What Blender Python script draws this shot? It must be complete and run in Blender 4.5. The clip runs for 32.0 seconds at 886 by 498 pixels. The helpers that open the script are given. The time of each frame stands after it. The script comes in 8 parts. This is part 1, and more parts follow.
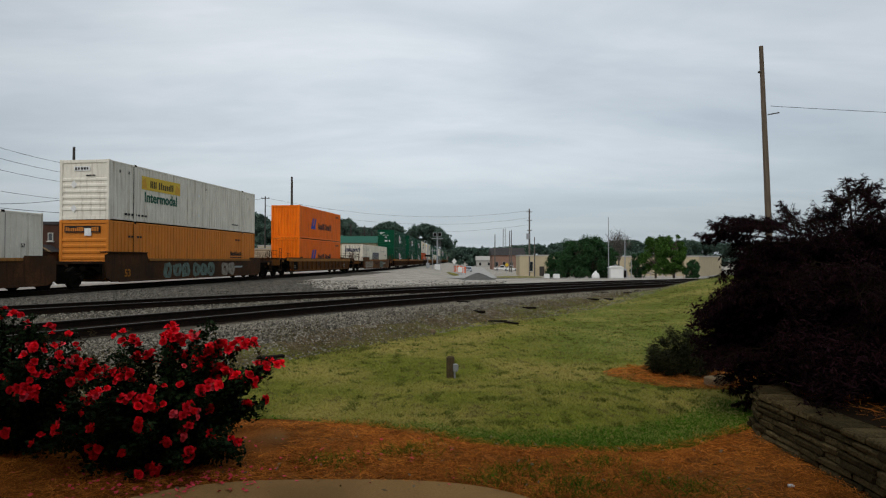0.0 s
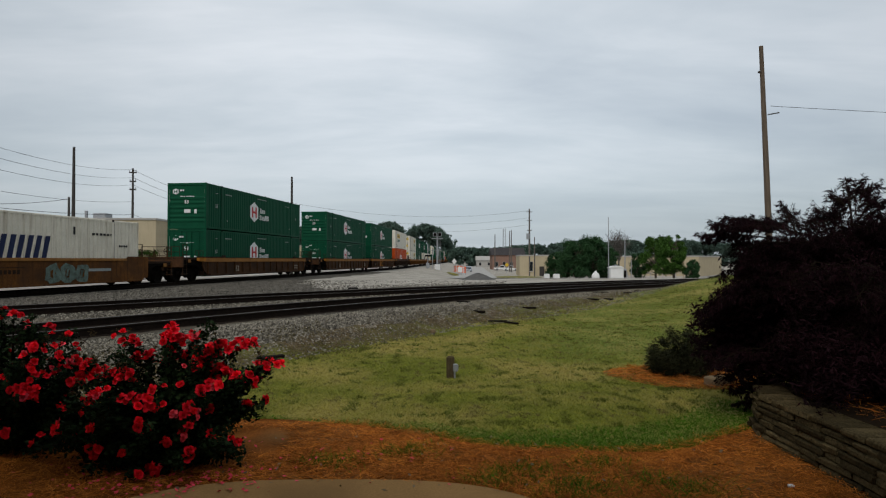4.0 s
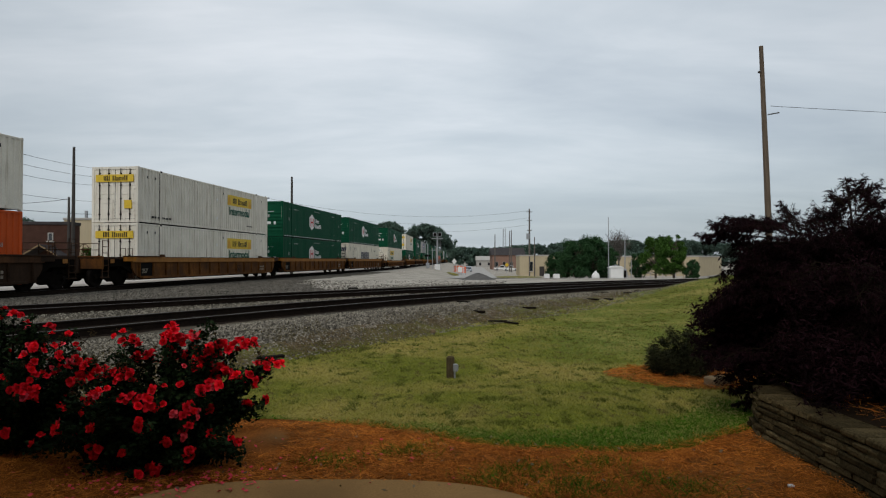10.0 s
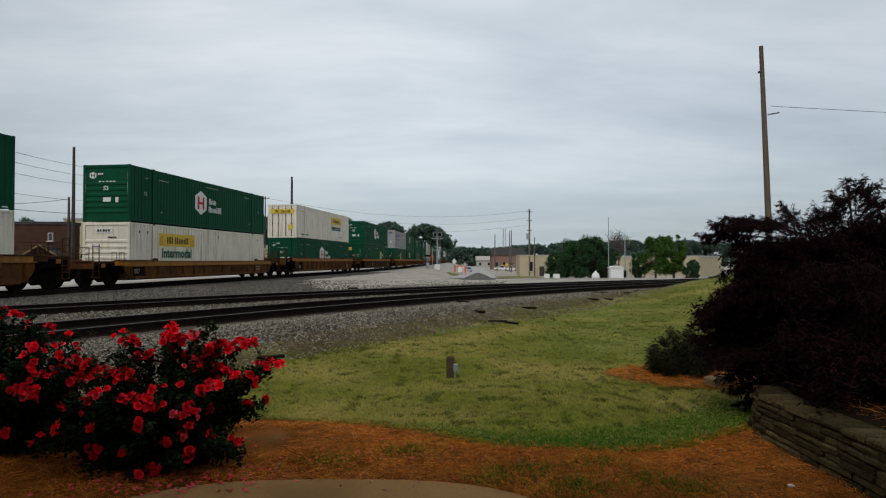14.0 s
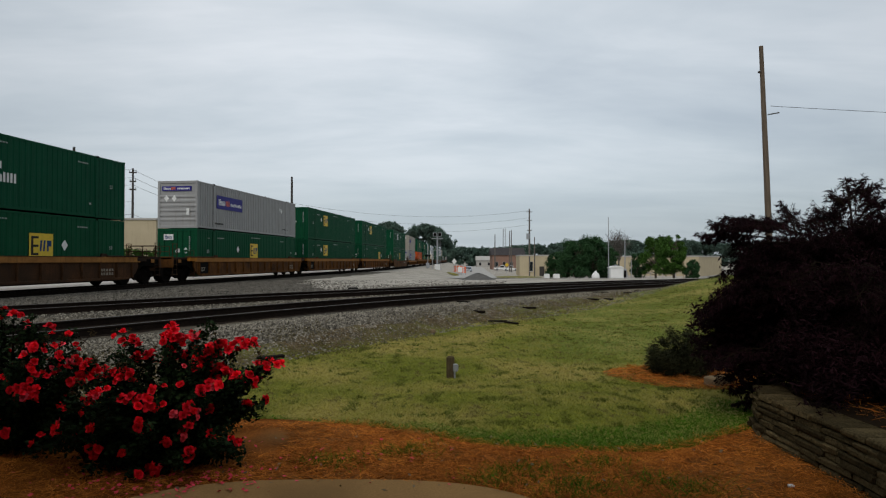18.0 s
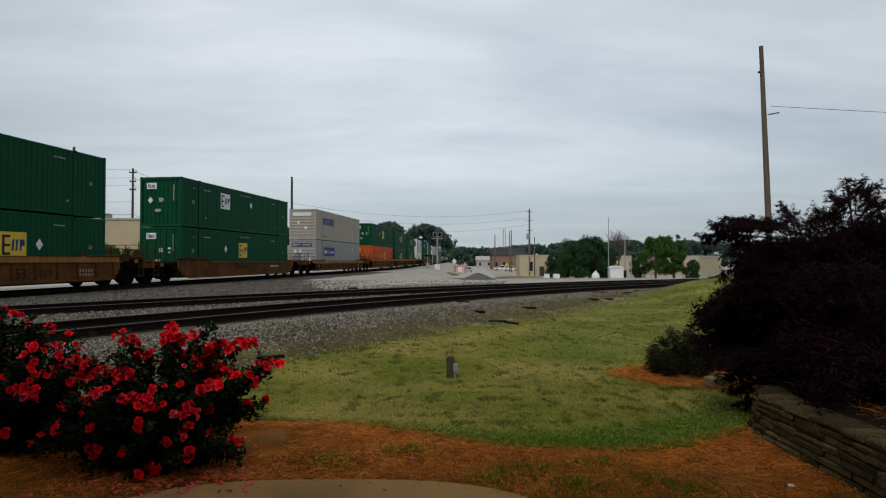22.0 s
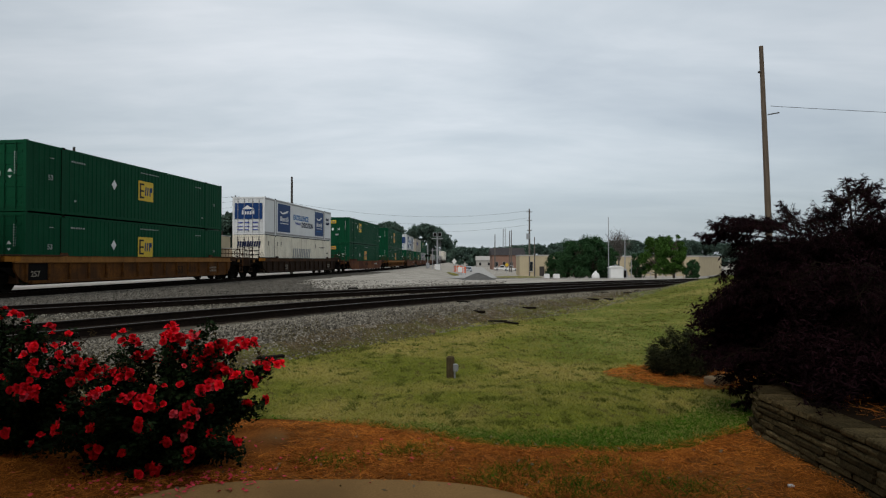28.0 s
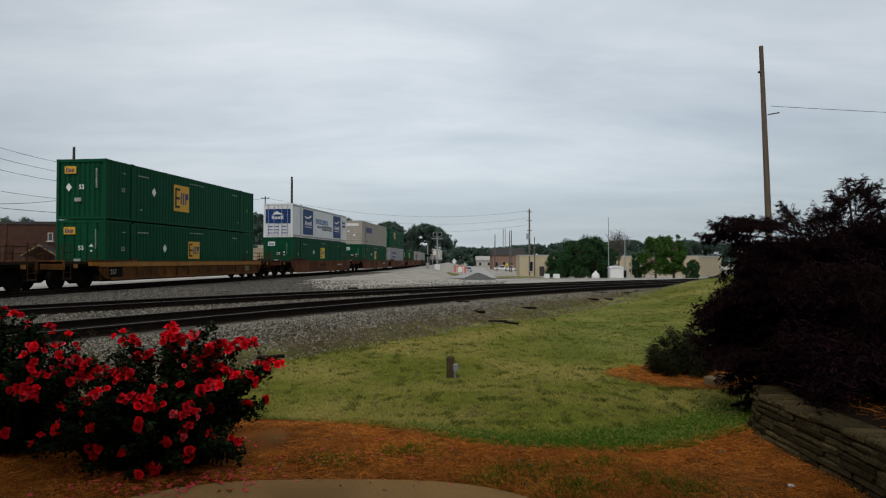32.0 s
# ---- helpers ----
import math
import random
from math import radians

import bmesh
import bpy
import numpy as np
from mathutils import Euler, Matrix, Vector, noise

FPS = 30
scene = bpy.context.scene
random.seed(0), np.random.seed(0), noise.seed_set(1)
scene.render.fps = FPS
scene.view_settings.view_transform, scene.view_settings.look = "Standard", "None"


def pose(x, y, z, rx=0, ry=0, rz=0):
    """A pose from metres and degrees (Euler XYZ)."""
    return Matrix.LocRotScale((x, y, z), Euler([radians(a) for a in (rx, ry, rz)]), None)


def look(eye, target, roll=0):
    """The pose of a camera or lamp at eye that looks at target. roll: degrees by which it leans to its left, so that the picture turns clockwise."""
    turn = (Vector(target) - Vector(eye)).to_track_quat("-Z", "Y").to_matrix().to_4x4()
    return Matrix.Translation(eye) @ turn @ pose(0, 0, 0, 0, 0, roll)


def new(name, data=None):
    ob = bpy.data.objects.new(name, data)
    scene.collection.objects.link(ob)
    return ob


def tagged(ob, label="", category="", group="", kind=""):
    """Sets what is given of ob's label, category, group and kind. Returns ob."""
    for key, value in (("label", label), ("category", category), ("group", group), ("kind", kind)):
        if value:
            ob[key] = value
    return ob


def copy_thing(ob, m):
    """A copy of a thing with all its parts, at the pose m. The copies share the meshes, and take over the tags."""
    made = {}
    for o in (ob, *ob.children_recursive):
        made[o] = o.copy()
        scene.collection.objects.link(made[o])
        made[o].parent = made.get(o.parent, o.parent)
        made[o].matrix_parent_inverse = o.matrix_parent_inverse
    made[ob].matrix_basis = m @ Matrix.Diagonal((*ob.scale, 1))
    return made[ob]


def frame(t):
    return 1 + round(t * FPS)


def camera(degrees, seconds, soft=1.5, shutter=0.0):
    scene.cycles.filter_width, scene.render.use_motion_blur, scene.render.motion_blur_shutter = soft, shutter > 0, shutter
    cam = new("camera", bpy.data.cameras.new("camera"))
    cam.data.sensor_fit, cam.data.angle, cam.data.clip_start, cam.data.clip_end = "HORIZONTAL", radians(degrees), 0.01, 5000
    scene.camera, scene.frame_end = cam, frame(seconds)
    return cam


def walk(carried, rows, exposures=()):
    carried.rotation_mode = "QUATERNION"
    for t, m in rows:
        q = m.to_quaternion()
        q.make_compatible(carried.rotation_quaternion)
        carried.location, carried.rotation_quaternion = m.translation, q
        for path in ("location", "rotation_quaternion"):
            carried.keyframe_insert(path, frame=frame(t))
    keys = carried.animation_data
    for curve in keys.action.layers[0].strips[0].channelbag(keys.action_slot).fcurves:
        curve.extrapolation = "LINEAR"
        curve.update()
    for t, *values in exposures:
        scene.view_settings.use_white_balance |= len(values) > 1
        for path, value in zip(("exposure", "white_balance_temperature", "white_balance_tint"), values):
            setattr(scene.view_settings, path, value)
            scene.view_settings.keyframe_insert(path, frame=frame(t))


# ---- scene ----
# ---------------------------------------------------------------- camera
EYE = (0.0, 0.0, 1.28)
cam = camera(70.35, 32.0, soft=1.2)
VIEW = pose(*EYE, 91.018, 0, 0)
walk(cam, [(0.0, VIEW), (32.0, VIEW)], exposures=[(0.0, 0.0), (32.0, 0.0)])

# ---------------------------------------------------------------- world, sun, exposure
SUN_ELEV, SUN_AZ = 48.0, 205.0
world = bpy.data.worlds.new("overcast_sky")
scene.world = world
world.use_nodes = True
wt = world.node_tree
wt.nodes.clear()


def wnode(kind, **kw):
    n = wt.nodes.new(kind)
    for k, v in kw.items():
        n.inputs[k].default_value = v
    return n


w_out = wt.nodes.new("ShaderNodeOutputWorld")
w_add = wt.nodes.new("ShaderNodeAddShader")
w_sky = wt.nodes.new("ShaderNodeTexSky")
w_sky.sky_type = "NISHITA"
w_sky.sun_disc = False
w_sky.sun_elevation = radians(SUN_ELEV)
w_sky.sun_rotation = radians(SUN_AZ)
w_sky.dust_density = 3.0
w_b1 = wnode("ShaderNodeBackground", Strength=0.025)
wt.links.new(w_sky.outputs[0], w_b1.inputs["Color"])
w_tc = wt.nodes.new("ShaderNodeTexCoord")
w_sep = wt.nodes.new("ShaderNodeSeparateXYZ")
wt.links.new(w_tc.outputs["Generated"], w_sep.inputs[0])


def wmath(op, a, b=None, c=None):
    n = wt.nodes.new("ShaderNodeMath")
    n.operation = op
    for i, v in enumerate((a, b, c)):
        if v is None:
            continue
        if isinstance(v, (int, float)):
            n.inputs[i].default_value = v
        else:
            wt.links.new(v, n.inputs[i])
    return n.outputs[0]


w_up = wmath("MAXIMUM", w_sep.outputs["Z"], 0.0)
w_den = wmath("ADD", w_up, 0.15)
w_px = wmath("DIVIDE", w_sep.outputs["X"], w_den)
w_py = wmath("DIVIDE", w_sep.outputs["Y"], w_den)
w_com = wt.nodes.new("ShaderNodeCombineXYZ")
wt.links.new(w_px, w_com.inputs[0])
wt.links.new(w_py, w_com.inputs[1])


def wnoise(scale, detail, rough, dist, sx, sy, off):
    m = wt.nodes.new("ShaderNodeMapping")
    m.inputs["Scale"].default_value = (sx, sy, 1)
    m.inputs["Location"].default_value = (off, off * 0.7, 0)
    m.inputs["Rotation"].default_value = (0, 0, radians(-14))
    wt.links.new(w_com.outputs[0], m.inputs[0])
    n = wnode("ShaderNodeTexNoise", Scale=scale, Detail=detail, Roughness=rough, Distortion=dist)
    wt.links.new(m.outputs[0], n.inputs["Vector"])
    return n.outputs["Fac"]


w_n1 = wnoise(0.42, 5.0, 0.52, 0.5, 0.8, 1.5, 3.1)
w_n2 = wnoise(1.5, 5.0, 0.58, 0.3, 0.6, 1.35, 9.4)
w_mix = wmath("ADD", wmath("MULTIPLY", w_n1, 0.64), wmath("MULTIPLY", w_n2, 0.36))
w_ramp = wt.nodes.new("ShaderNodeValToRGB")
for e, (pos_, col_) in zip((0, 1), ((0.37, (0.440, 0.487, 0.530, 1)), (0.63, (0.715, 0.745, 0.77, 1)))):
    w_ramp.color_ramp.elements[e].position, w_ramp.color_ramp.elements[e].color = pos_, col_
w_mid = w_ramp.color_ramp.elements.new(0.50)
w_mid.color = (0.560, 0.606, 0.638, 1)
wt.links.new(w_mix, w_ramp.inputs[0])
# the cloud deck thins to a bluish haze near the horizon
w_hz = wt.nodes.new("ShaderNodeMix")
w_hz.data_type = "RGBA"
w_map = wt.nodes.new("ShaderNodeMapRange")
w_map.inputs["From Min"].default_value, w_map.inputs["From Max"].default_value = 0.0, 0.25
w_map.inputs["To Min"].default_value, w_map.inputs["To Max"].default_value = 0.75, 0.0
wt.links.new(w_sep.outputs["Z"], w_map.inputs["Value"])
wt.links.new(w_map.outputs[0], w_hz.inputs["Factor"])
wt.links.new(w_ramp.outputs[0], w_hz.inputs["A"])
w_hz.inputs["B"].default_value = (0.350, 0.415, 0.465, 1)
w_b2 = wnode("ShaderNodeBackground")
# the sky dims towards the sides, lens vignetting put into its strength
w_side = wmath("MULTIPLY", w_sep.outputs["X"], w_sep.outputs["X"])
wt.links.new(wmath("SUBTRACT", 1.01, wmath("MULTIPLY", w_side, 0.55)), w_b2.inputs["Strength"])
wt.links.new(w_hz.outputs["Result"], w_b2.inputs["Color"])
wt.links.new(w_b1.outputs[0], w_add.inputs[0])
wt.links.new(w_b2.outputs[0], w_add.inputs[1])
wt.links.new(w_add.outputs[0], w_out.inputs["Surface"])

sun = new("sun", bpy.data.lights.new("sun", "SUN"))
sun.data.energy, sun.data.angle, sun.data.color = 1.0, radians(20), (1.0, 0.965, 0.92)
sd = Vector((math.sin(radians(SUN_AZ)) * math.cos(radians(SUN_ELEV)), math.cos(radians(SUN_AZ)) * math.cos(radians(SUN_ELEV)), math.sin(radians(SUN_ELEV))))
sun.matrix_basis = look(tuple(sd * 50), (0, 0, 0))

# ---------------------------------------------------------------- materials


def link(nt, a, b):
    nt.links.new(a, b)


def surface(name, col, col2=None, rough=0.6, metal=0.0, scale=6.0, fine=60.0, bump=0.15, streak=0.0, streak_col=(0.06, 0.045, 0.03),
            vary=0.0, island=False, spec=0.10, stretch=(1, 1, 1), patch=None, patch_scale=1.0, patch_cut=0.55, patch_soft=0.12):
    """A painted or natural surface: two colours mixed by coarse and fine noise, optional rusty streaks, patches, and bump."""
    m = bpy.data.materials.new(name)
    m.use_nodes = True
    nt = m.node_tree
    bs = nt.nodes["Principled BSDF"]
    bs.inputs["Roughness"].default_value, bs.inputs["Metallic"].default_value = rough, metal
    bs.inputs["Specular IOR Level"].default_value = spec
    tc = nt.nodes.new("ShaderNodeTexCoord")
    mp = nt.nodes.new("ShaderNodeMapping")
    mp.inputs["Scale"].default_value = stretch
    link(nt, tc.outputs["Object"], mp.inputs[0])
    col2 = col2 or tuple(c * 0.78 for c in col)

    def noise_tex(s, d, vec=None):
        n = nt.nodes.new("ShaderNodeTexNoise")
        n.inputs["Scale"].default_value, n.inputs["Detail"].default_value = s, d
        link(nt, vec or mp.outputs[0], n.inputs["Vector"])
        return n.outputs["Fac"]

    def spread(v, lo, hi):
        r = nt.nodes.new("ShaderNodeMapRange")
        r.inputs["From Min"].default_value, r.inputs["From Max"].default_value = lo, hi
        link(nt, v, r.inputs["Value"])
        return r.outputs[0]

    def blend(fac, a, b, amount=1.0):
        x = nt.nodes.new("ShaderNodeMix")
        x.data_type = "RGBA"
        if amount != 1.0:
            mm = nt.nodes.new("ShaderNodeMath")
            mm.operation = "MULTIPLY"
            mm.inputs[1].default_value = amount
            link(nt, fac, mm.inputs[0])
            fac = mm.outputs[0]
        link(nt, fac, x.inputs["Factor"])
        for key, v in (("A", a), ("B", b)):
            if isinstance(v, tuple):
                x.inputs[key].default_value = (*v, 1)
            else:
                link(nt, v, x.inputs[key])
        return x.outputs["Result"]

    big, small = noise_tex(scale, 5.0), noise_tex(fine, 3.0)
    both = nt.nodes.new("ShaderNodeMath")
    both.operation = "MULTIPLY_ADD"
    both.inputs[1].default_value = 0.5
    link(nt, big, both.inputs[0])
    half = nt.nodes.new("ShaderNodeMath")
    half.operation = "MULTIPLY"
    half.inputs[1].default_value = 0.5
    link(nt, small, half.inputs[0])
    link(nt, half.outputs[0], both.inputs[2])
    c = blend(spread(both.outputs[0], 0.36, 0.64), col2, col)
    if patch:
        c = blend(spread(noise_tex(patch_scale, 6.0, tc.outputs["Object"]), patch_cut - patch_soft, patch_cut + patch_soft), c, patch)
    if streak:
        ms = nt.nodes.new("ShaderNodeMapping")
        ms.inputs["Scale"].default_value = (3.0, 3.0, 0.22)
        link(nt, tc.outputs["Object"], ms.inputs[0])
        c = blend(spread(noise_tex(2.2, 6.0, ms.outputs[0]), 0.52, 0.72), c, streak_col, streak)
    if vary:
        src = nt.nodes.new("ShaderNodeNewGeometry").outputs["Random Per Island"] if island else nt.nodes.new("ShaderNodeObjectInfo").outputs["Random"]
        hs = nt.nodes.new("ShaderNodeHueSaturation")
        r = nt.nodes.new("ShaderNodeMapRange")
        r.inputs["To Min"].default_value, r.inputs["To Max"].default_value = 1 - vary, 1 + vary
        link(nt, src, r.inputs["Value"])
        link(nt, r.outputs[0], hs.inputs["Value"])
        link(nt, c, hs.inputs["Color"])
        c = hs.outputs[0]
    link(nt, c, bs.inputs["Base Color"])
    if bump:
        b = nt.nodes.new("ShaderNodeBump")
        b.inputs["Strength"].default_value, b.inputs["Distance"].default_value = bump, 0.02
        link(nt, both.outputs[0], b.inputs["Height"])
        link(nt, b.outputs[0], bs.inputs["Normal"])
    return m


PAINT = dict(spec=0.14, rough=0.5, scale=1.3, fine=22, bump=0.05, vary=0.06)
M = {
    "white": surface("white_container_paint", (0.78, 0.73, 0.60), (0.62, 0.575, 0.47), streak=0.55, streak_col=(0.27, 0.20, 0.12), **PAINT),
    "cream": surface("pale_container_paint", (0.76, 0.72, 0.62), (0.62, 0.585, 0.50), streak=0.55, streak_col=(0.30, 0.24, 0.16), **PAINT),
    "clean_white": surface("smooth_white_panel_paint", (0.66, 0.67, 0.66), (0.58, 0.59, 0.585), streak=0.18, streak_col=(0.40, 0.39, 0.36), **PAINT),
    "green": surface("green_container_paint", (0.0055, 0.0670, 0.0325), (0.0043, 0.0530, 0.0260), streak=0.2, streak_col=(0.006, 0.026, 0.014), **dict(PAINT, spec=0.05)),
    "green2": surface("mid_green_container_paint", (0.0055, 0.0650, 0.0285), (0.0042, 0.0510, 0.0225), streak=0.2, streak_col=(0.006, 0.026, 0.012), **dict(PAINT, spec=0.05)),
    "orange": surface("bright_orange_container_paint", (0.88, 0.180, 0.003), (0.74, 0.140, 0.003), streak=0.5, streak_col=(0.25, 0.05, 0.01), **PAINT),
    "dullorange": surface("dull_orange_container_paint", (0.62, 0.21, 0.026), (0.52, 0.17, 0.024), streak=0.4, streak_col=(0.25, 0.10, 0.03), **PAINT),
    "redorange": surface("red_orange_container_paint", (0.52, 0.078, 0.010), (0.43, 0.062, 0.009), streak=0.25, streak_col=(0.18, 0.04, 0.015), **PAINT),
    "grey": surface("light_grey_container_paint", (0.32, 0.32, 0.31), (0.27, 0.27, 0.265), streak=0.3, streak_col=(0.17, 0.14, 0.11), **PAINT),
    "tan": surface("warm_grey_container_paint", (0.365, 0.335, 0.285), (0.305, 0.275, 0.230), streak=0.3, streak_col=(0.2, 0.15, 0.10), **PAINT),
    "black": surface("black_rubber_and_gaps", (0.012, 0.011, 0.010), rough=0.9, spec=0.02),
    "sign_yellow": surface("yellow_decal", (0.72, 0.50, 0.055), rough=0.45, bump=0.0),
    "sign_gold": surface("gold_decal", (0.66, 0.36, 0.045), rough=0.45, bump=0.0),
    "sign_white": surface("white_decal", (0.75, 0.75, 0.73), rough=0.5, bump=0.0),
    "sign_faint": surface("worn_white_decal", (0.33, 0.36, 0.34), (0.22, 0.25, 0.23), rough=0.5, scale=9, bump=0.0),
    "sign_navy": surface("navy_decal", (0.012, 0.045, 0.15), rough=0.45, bump=0.0),
    "sign_blue": surface("blue_decal", (0.015, 0.05, 0.34), rough=0.45, bump=0.0),
    "sign_purple": surface("purple_decal", (0.030, 0.028, 0.20), rough=0.45, bump=0.0),
    "sign_orange": surface("orange_decal", (0.70, 0.16, 0.02), rough=0.45, bump=0.0),
    "sign_green": surface("dark_green_decal", (0.01, 0.10, 0.06), rough=0.45, bump=0.0),
    "sign_red": surface("red_decal", (0.50, 0.03, 0.03), rough=0.45, bump=0.0),
    "sign_black": surface("black_decal", (0.02, 0.02, 0.02), rough=0.5, bump=0.0),
    "teal_tag": surface("teal_spray_paint", (0.16, 0.23, 0.195), (0.06, 0.07, 0.055), rough=0.7, scale=5),
    "white_tag": surface("pale_spray_paint", (0.36, 0.32, 0.26), (0.14, 0.115, 0.085), rough=0.7, scale=5),
    "car_yellow": surface("weathered_yellow_brown_wagon_paint", (0.162, 0.063, 0.013), (0.076, 0.030, 0.008), rough=0.8, scale=2.2, fine=18, bump=0.2, streak=0.6, streak_col=(0.03, 0.016, 0.008), vary=0.12,
                          patch=(0.06, 0.028, 0.012), patch_scale=0.9, patch_cut=0.57),
    # for top chords and number plates, a paler tan than the sills
    "car_chord": surface("paler_tan_wagon_paint", (0.330, 0.155, 0.043), (0.215, 0.096, 0.027), rough=0.8, scale=2.2, fine=18, bump=0.2, streak=0.4, streak_col=(0.07, 0.035, 0.016), vary=0.1),
    "car_brown": surface("rusty_brown_wagon_paint", (0.088, 0.039, 0.016), (0.046, 0.021, 0.009), rough=0.8, scale=2.0, fine=18, bump=0.2, streak=0.6, streak_col=(0.02, 0.011, 0.007), vary=0.12,
                         patch=(0.032, 0.018, 0.01), patch_scale=0.8, patch_cut=0.56),
    "car_dark": surface("dark_brown_wagon_paint", (0.036, 0.019, 0.010), (0.019, 0.011, 0.0065), rough=0.8, scale=2.0, fine=18, bump=0.2, streak=0.5, streak_col=(0.012, 0.008, 0.005), vary=0.12),
    "car_red": surface("oxide_red_wagon_paint", (0.110, 0.038, 0.017), (0.062, 0.022, 0.011), rough=0.8, scale=1.1, fine=14, bump=0.15, streak=0.6, streak_col=(0.022, 0.012, 0.008), vary=0.1, patch=(0.17, 0.062, 0.02), patch_scale=0.8, patch_cut=0.58),
    "car_ochre": surface("faded_yellow_enamel", (0.40, 0.165, 0.025), (0.27, 0.105, 0.018), rough=0.75, scale=2.5, fine=20, bump=0.1, streak=0.5, streak_col=(0.10, 0.05, 0.02), vary=0.1, spec=0.05),
    "sign_ink": surface("dark_navy_decal", (0.016, 0.024, 0.070), rough=0.5, bump=0.0),
    "sign_sky": surface("mid_blue_decal", (0.02, 0.155, 0.42), rough=0.45, bump=0.0),
    "truck_iron": surface("grimy_cast_iron", (0.008, 0.0065, 0.005), (0.004, 0.0033, 0.0026), rough=0.95, scale=5, fine=40, bump=0.3, spec=0.02),
    "wheel_steel": surface("worn_wheel_steel", (0.014, 0.011, 0.009), (0.007, 0.006, 0.005), rough=0.8, scale=5, fine=40, spec=0.04),
    "rail_steel": surface("rusty_rail_steel", (0.022, 0.015, 0.011), (0.011, 0.008, 0.006), rough=0.8, scale=8, fine=60, spec=0.05),
    "rail_top": surface("polished_rail_head", (0.10, 0.092, 0.082), (0.06, 0.055, 0.05), rough=0.55, metal=0.3, scale=8, fine=60),
    "tie_wood": surface("creosoted_tie_wood", (0.016, 0.012, 0.009), (0.008, 0.006, 0.005), rough=0.95, scale=5, fine=45, bump=0.5, vary=0.25, spec=0.04, stretch=(0.4, 4, 4)),
    # base darker than the loose stones: shade of the gaps put into its colour
    "ballast": surface("grey_crushed_stone", (0.105, 0.094, 0.074), (0.024, 0.021, 0.016), rough=0.95, scale=14, fine=36, bump=1.0, spec=0.03, patch=(0.110, 0.090, 0.062), patch_scale=0.5, patch_cut=0.58),
    "stone": surface("ballast_stone", (0.225, 0.203, 0.163), (0.095, 0.086, 0.069), rough=0.95, scale=12, fine=80, bump=0.3, vary=0.75, island=True, spec=0.03),
    "yard_stone": surface("dusty_dark_gravel", (0.165, 0.150, 0.124), (0.068, 0.062, 0.051), rough=0.95, scale=12, fine=80, bump=0.3, vary=0.7, island=True, spec=0.03),
    "brick_pink": surface("faded_pink_brick", (0.27, 0.165, 0.125), (0.20, 0.12, 0.09), rough=0.9, scale=2, fine=20, bump=0.2, vary=0.1),
    "dirt": surface("brown_dirt_and_dead_grass", (0.150, 0.108, 0.058), (0.040, 0.030, 0.018), rough=0.95, scale=7, fine=30, bump=1.0, spec=0.02, patch=(0.105, 0.105, 0.026), patch_scale=1.1, patch_cut=0.56),
    "shoulder": surface("dark_main_line_stone", (0.122, 0.110, 0.091), (0.030, 0.027, 0.022), rough=0.95, scale=6, fine=22, bump=1.0, spec=0.02, patch=(0.135, 0.123, 0.102), patch_scale=0.4, patch_cut=0.60),
    "yard": surface("pale_packed_gravel", (0.520, 0.482, 0.415), (0.205, 0.188, 0.158), rough=0.95, scale=1.6, fine=11, bump=1.0, spec=0.03, patch=(0.290, 0.265, 0.222), patch_scale=0.25, patch_cut=0.55),
    "track_black": surface("near_black_ballast", (0.014, 0.011, 0.008), (0.006, 0.005, 0.004), rough=0.95, scale=8, fine=40, bump=0.8, spec=0.02),
    "dry_weeds": surface("dry_weeds_and_dirt", (0.135, 0.108, 0.042), (0.075, 0.060, 0.026), rough=0.95, scale=3, fine=34, bump=0.8, vary=0.4, island=True, spec=0.03),
    "lush": surface("lush_green_blades", (0.068, 0.160, 0.011), (0.042, 0.104, 0.007), rough=0.85, scale=1.5, fine=9, bump=0, vary=0.4, island=True, spec=0.03),
    "bank_grass": surface("cool_green_blades", (0.190, 0.260, 0.062), (0.125, 0.180, 0.040), rough=0.85, scale=0.9, fine=7, bump=0, vary=0.3, island=True, spec=0.03),
    "tuft": surface("darker_grass_blades", (0.100, 0.120, 0.018), (0.060, 0.076, 0.011), rough=0.85, scale=1.5, fine=9, bump=0, vary=0.4, island=True, spec=0.03),
    "pole_grey": surface("grey_pole_wood", (0.15, 0.135, 0.12), (0.10, 0.09, 0.08), rough=0.95, scale=3, fine=26, bump=0.4, spec=0.03, stretch=(5, 5, 0.35)),
    "grass_soil": surface("short_lawn_turf", (0.165, 0.165, 0.032), (0.070, 0.078, 0.014), rough=0.95, scale=2.6, fine=38, bump=0.8, spec=0.02, patch=(0.245, 0.208, 0.062), patch_scale=0.6, patch_cut=0.52, patch_soft=0.1),
    "grass": surface("grass_blades", (0.235, 0.255, 0.036), (0.150, 0.172, 0.022), rough=0.85, scale=0.9, fine=7, bump=0, vary=0.35, island=True, spec=0.03, patch=(0.290, 0.245, 0.058), patch_scale=0.6, patch_cut=0.53),
    "straw": surface("pine_straw", (0.56, 0.190, 0.030), (0.27, 0.088, 0.016), rough=0.9, scale=2.5, fine=40, bump=0.6, vary=0.65, island=True, spec=0.04),
    "mulch": surface("pine_straw_bed", (0.28, 0.092, 0.017), (0.095, 0.031, 0.007), rough=0.95, scale=3.5, fine=55, bump=1.0, spec=0.02, patch=(0.185, 0.105, 0.040), patch_scale=0.9, patch_cut=0.60),
    "patio": surface("tan_concrete", (0.36, 0.205, 0.080), (0.26, 0.150, 0.060), rough=0.95, scale=2.2, fine=70, bump=0.25, spec=0.0, patch=(0.20, 0.115, 0.048), patch_scale=1.2, patch_cut=0.58),
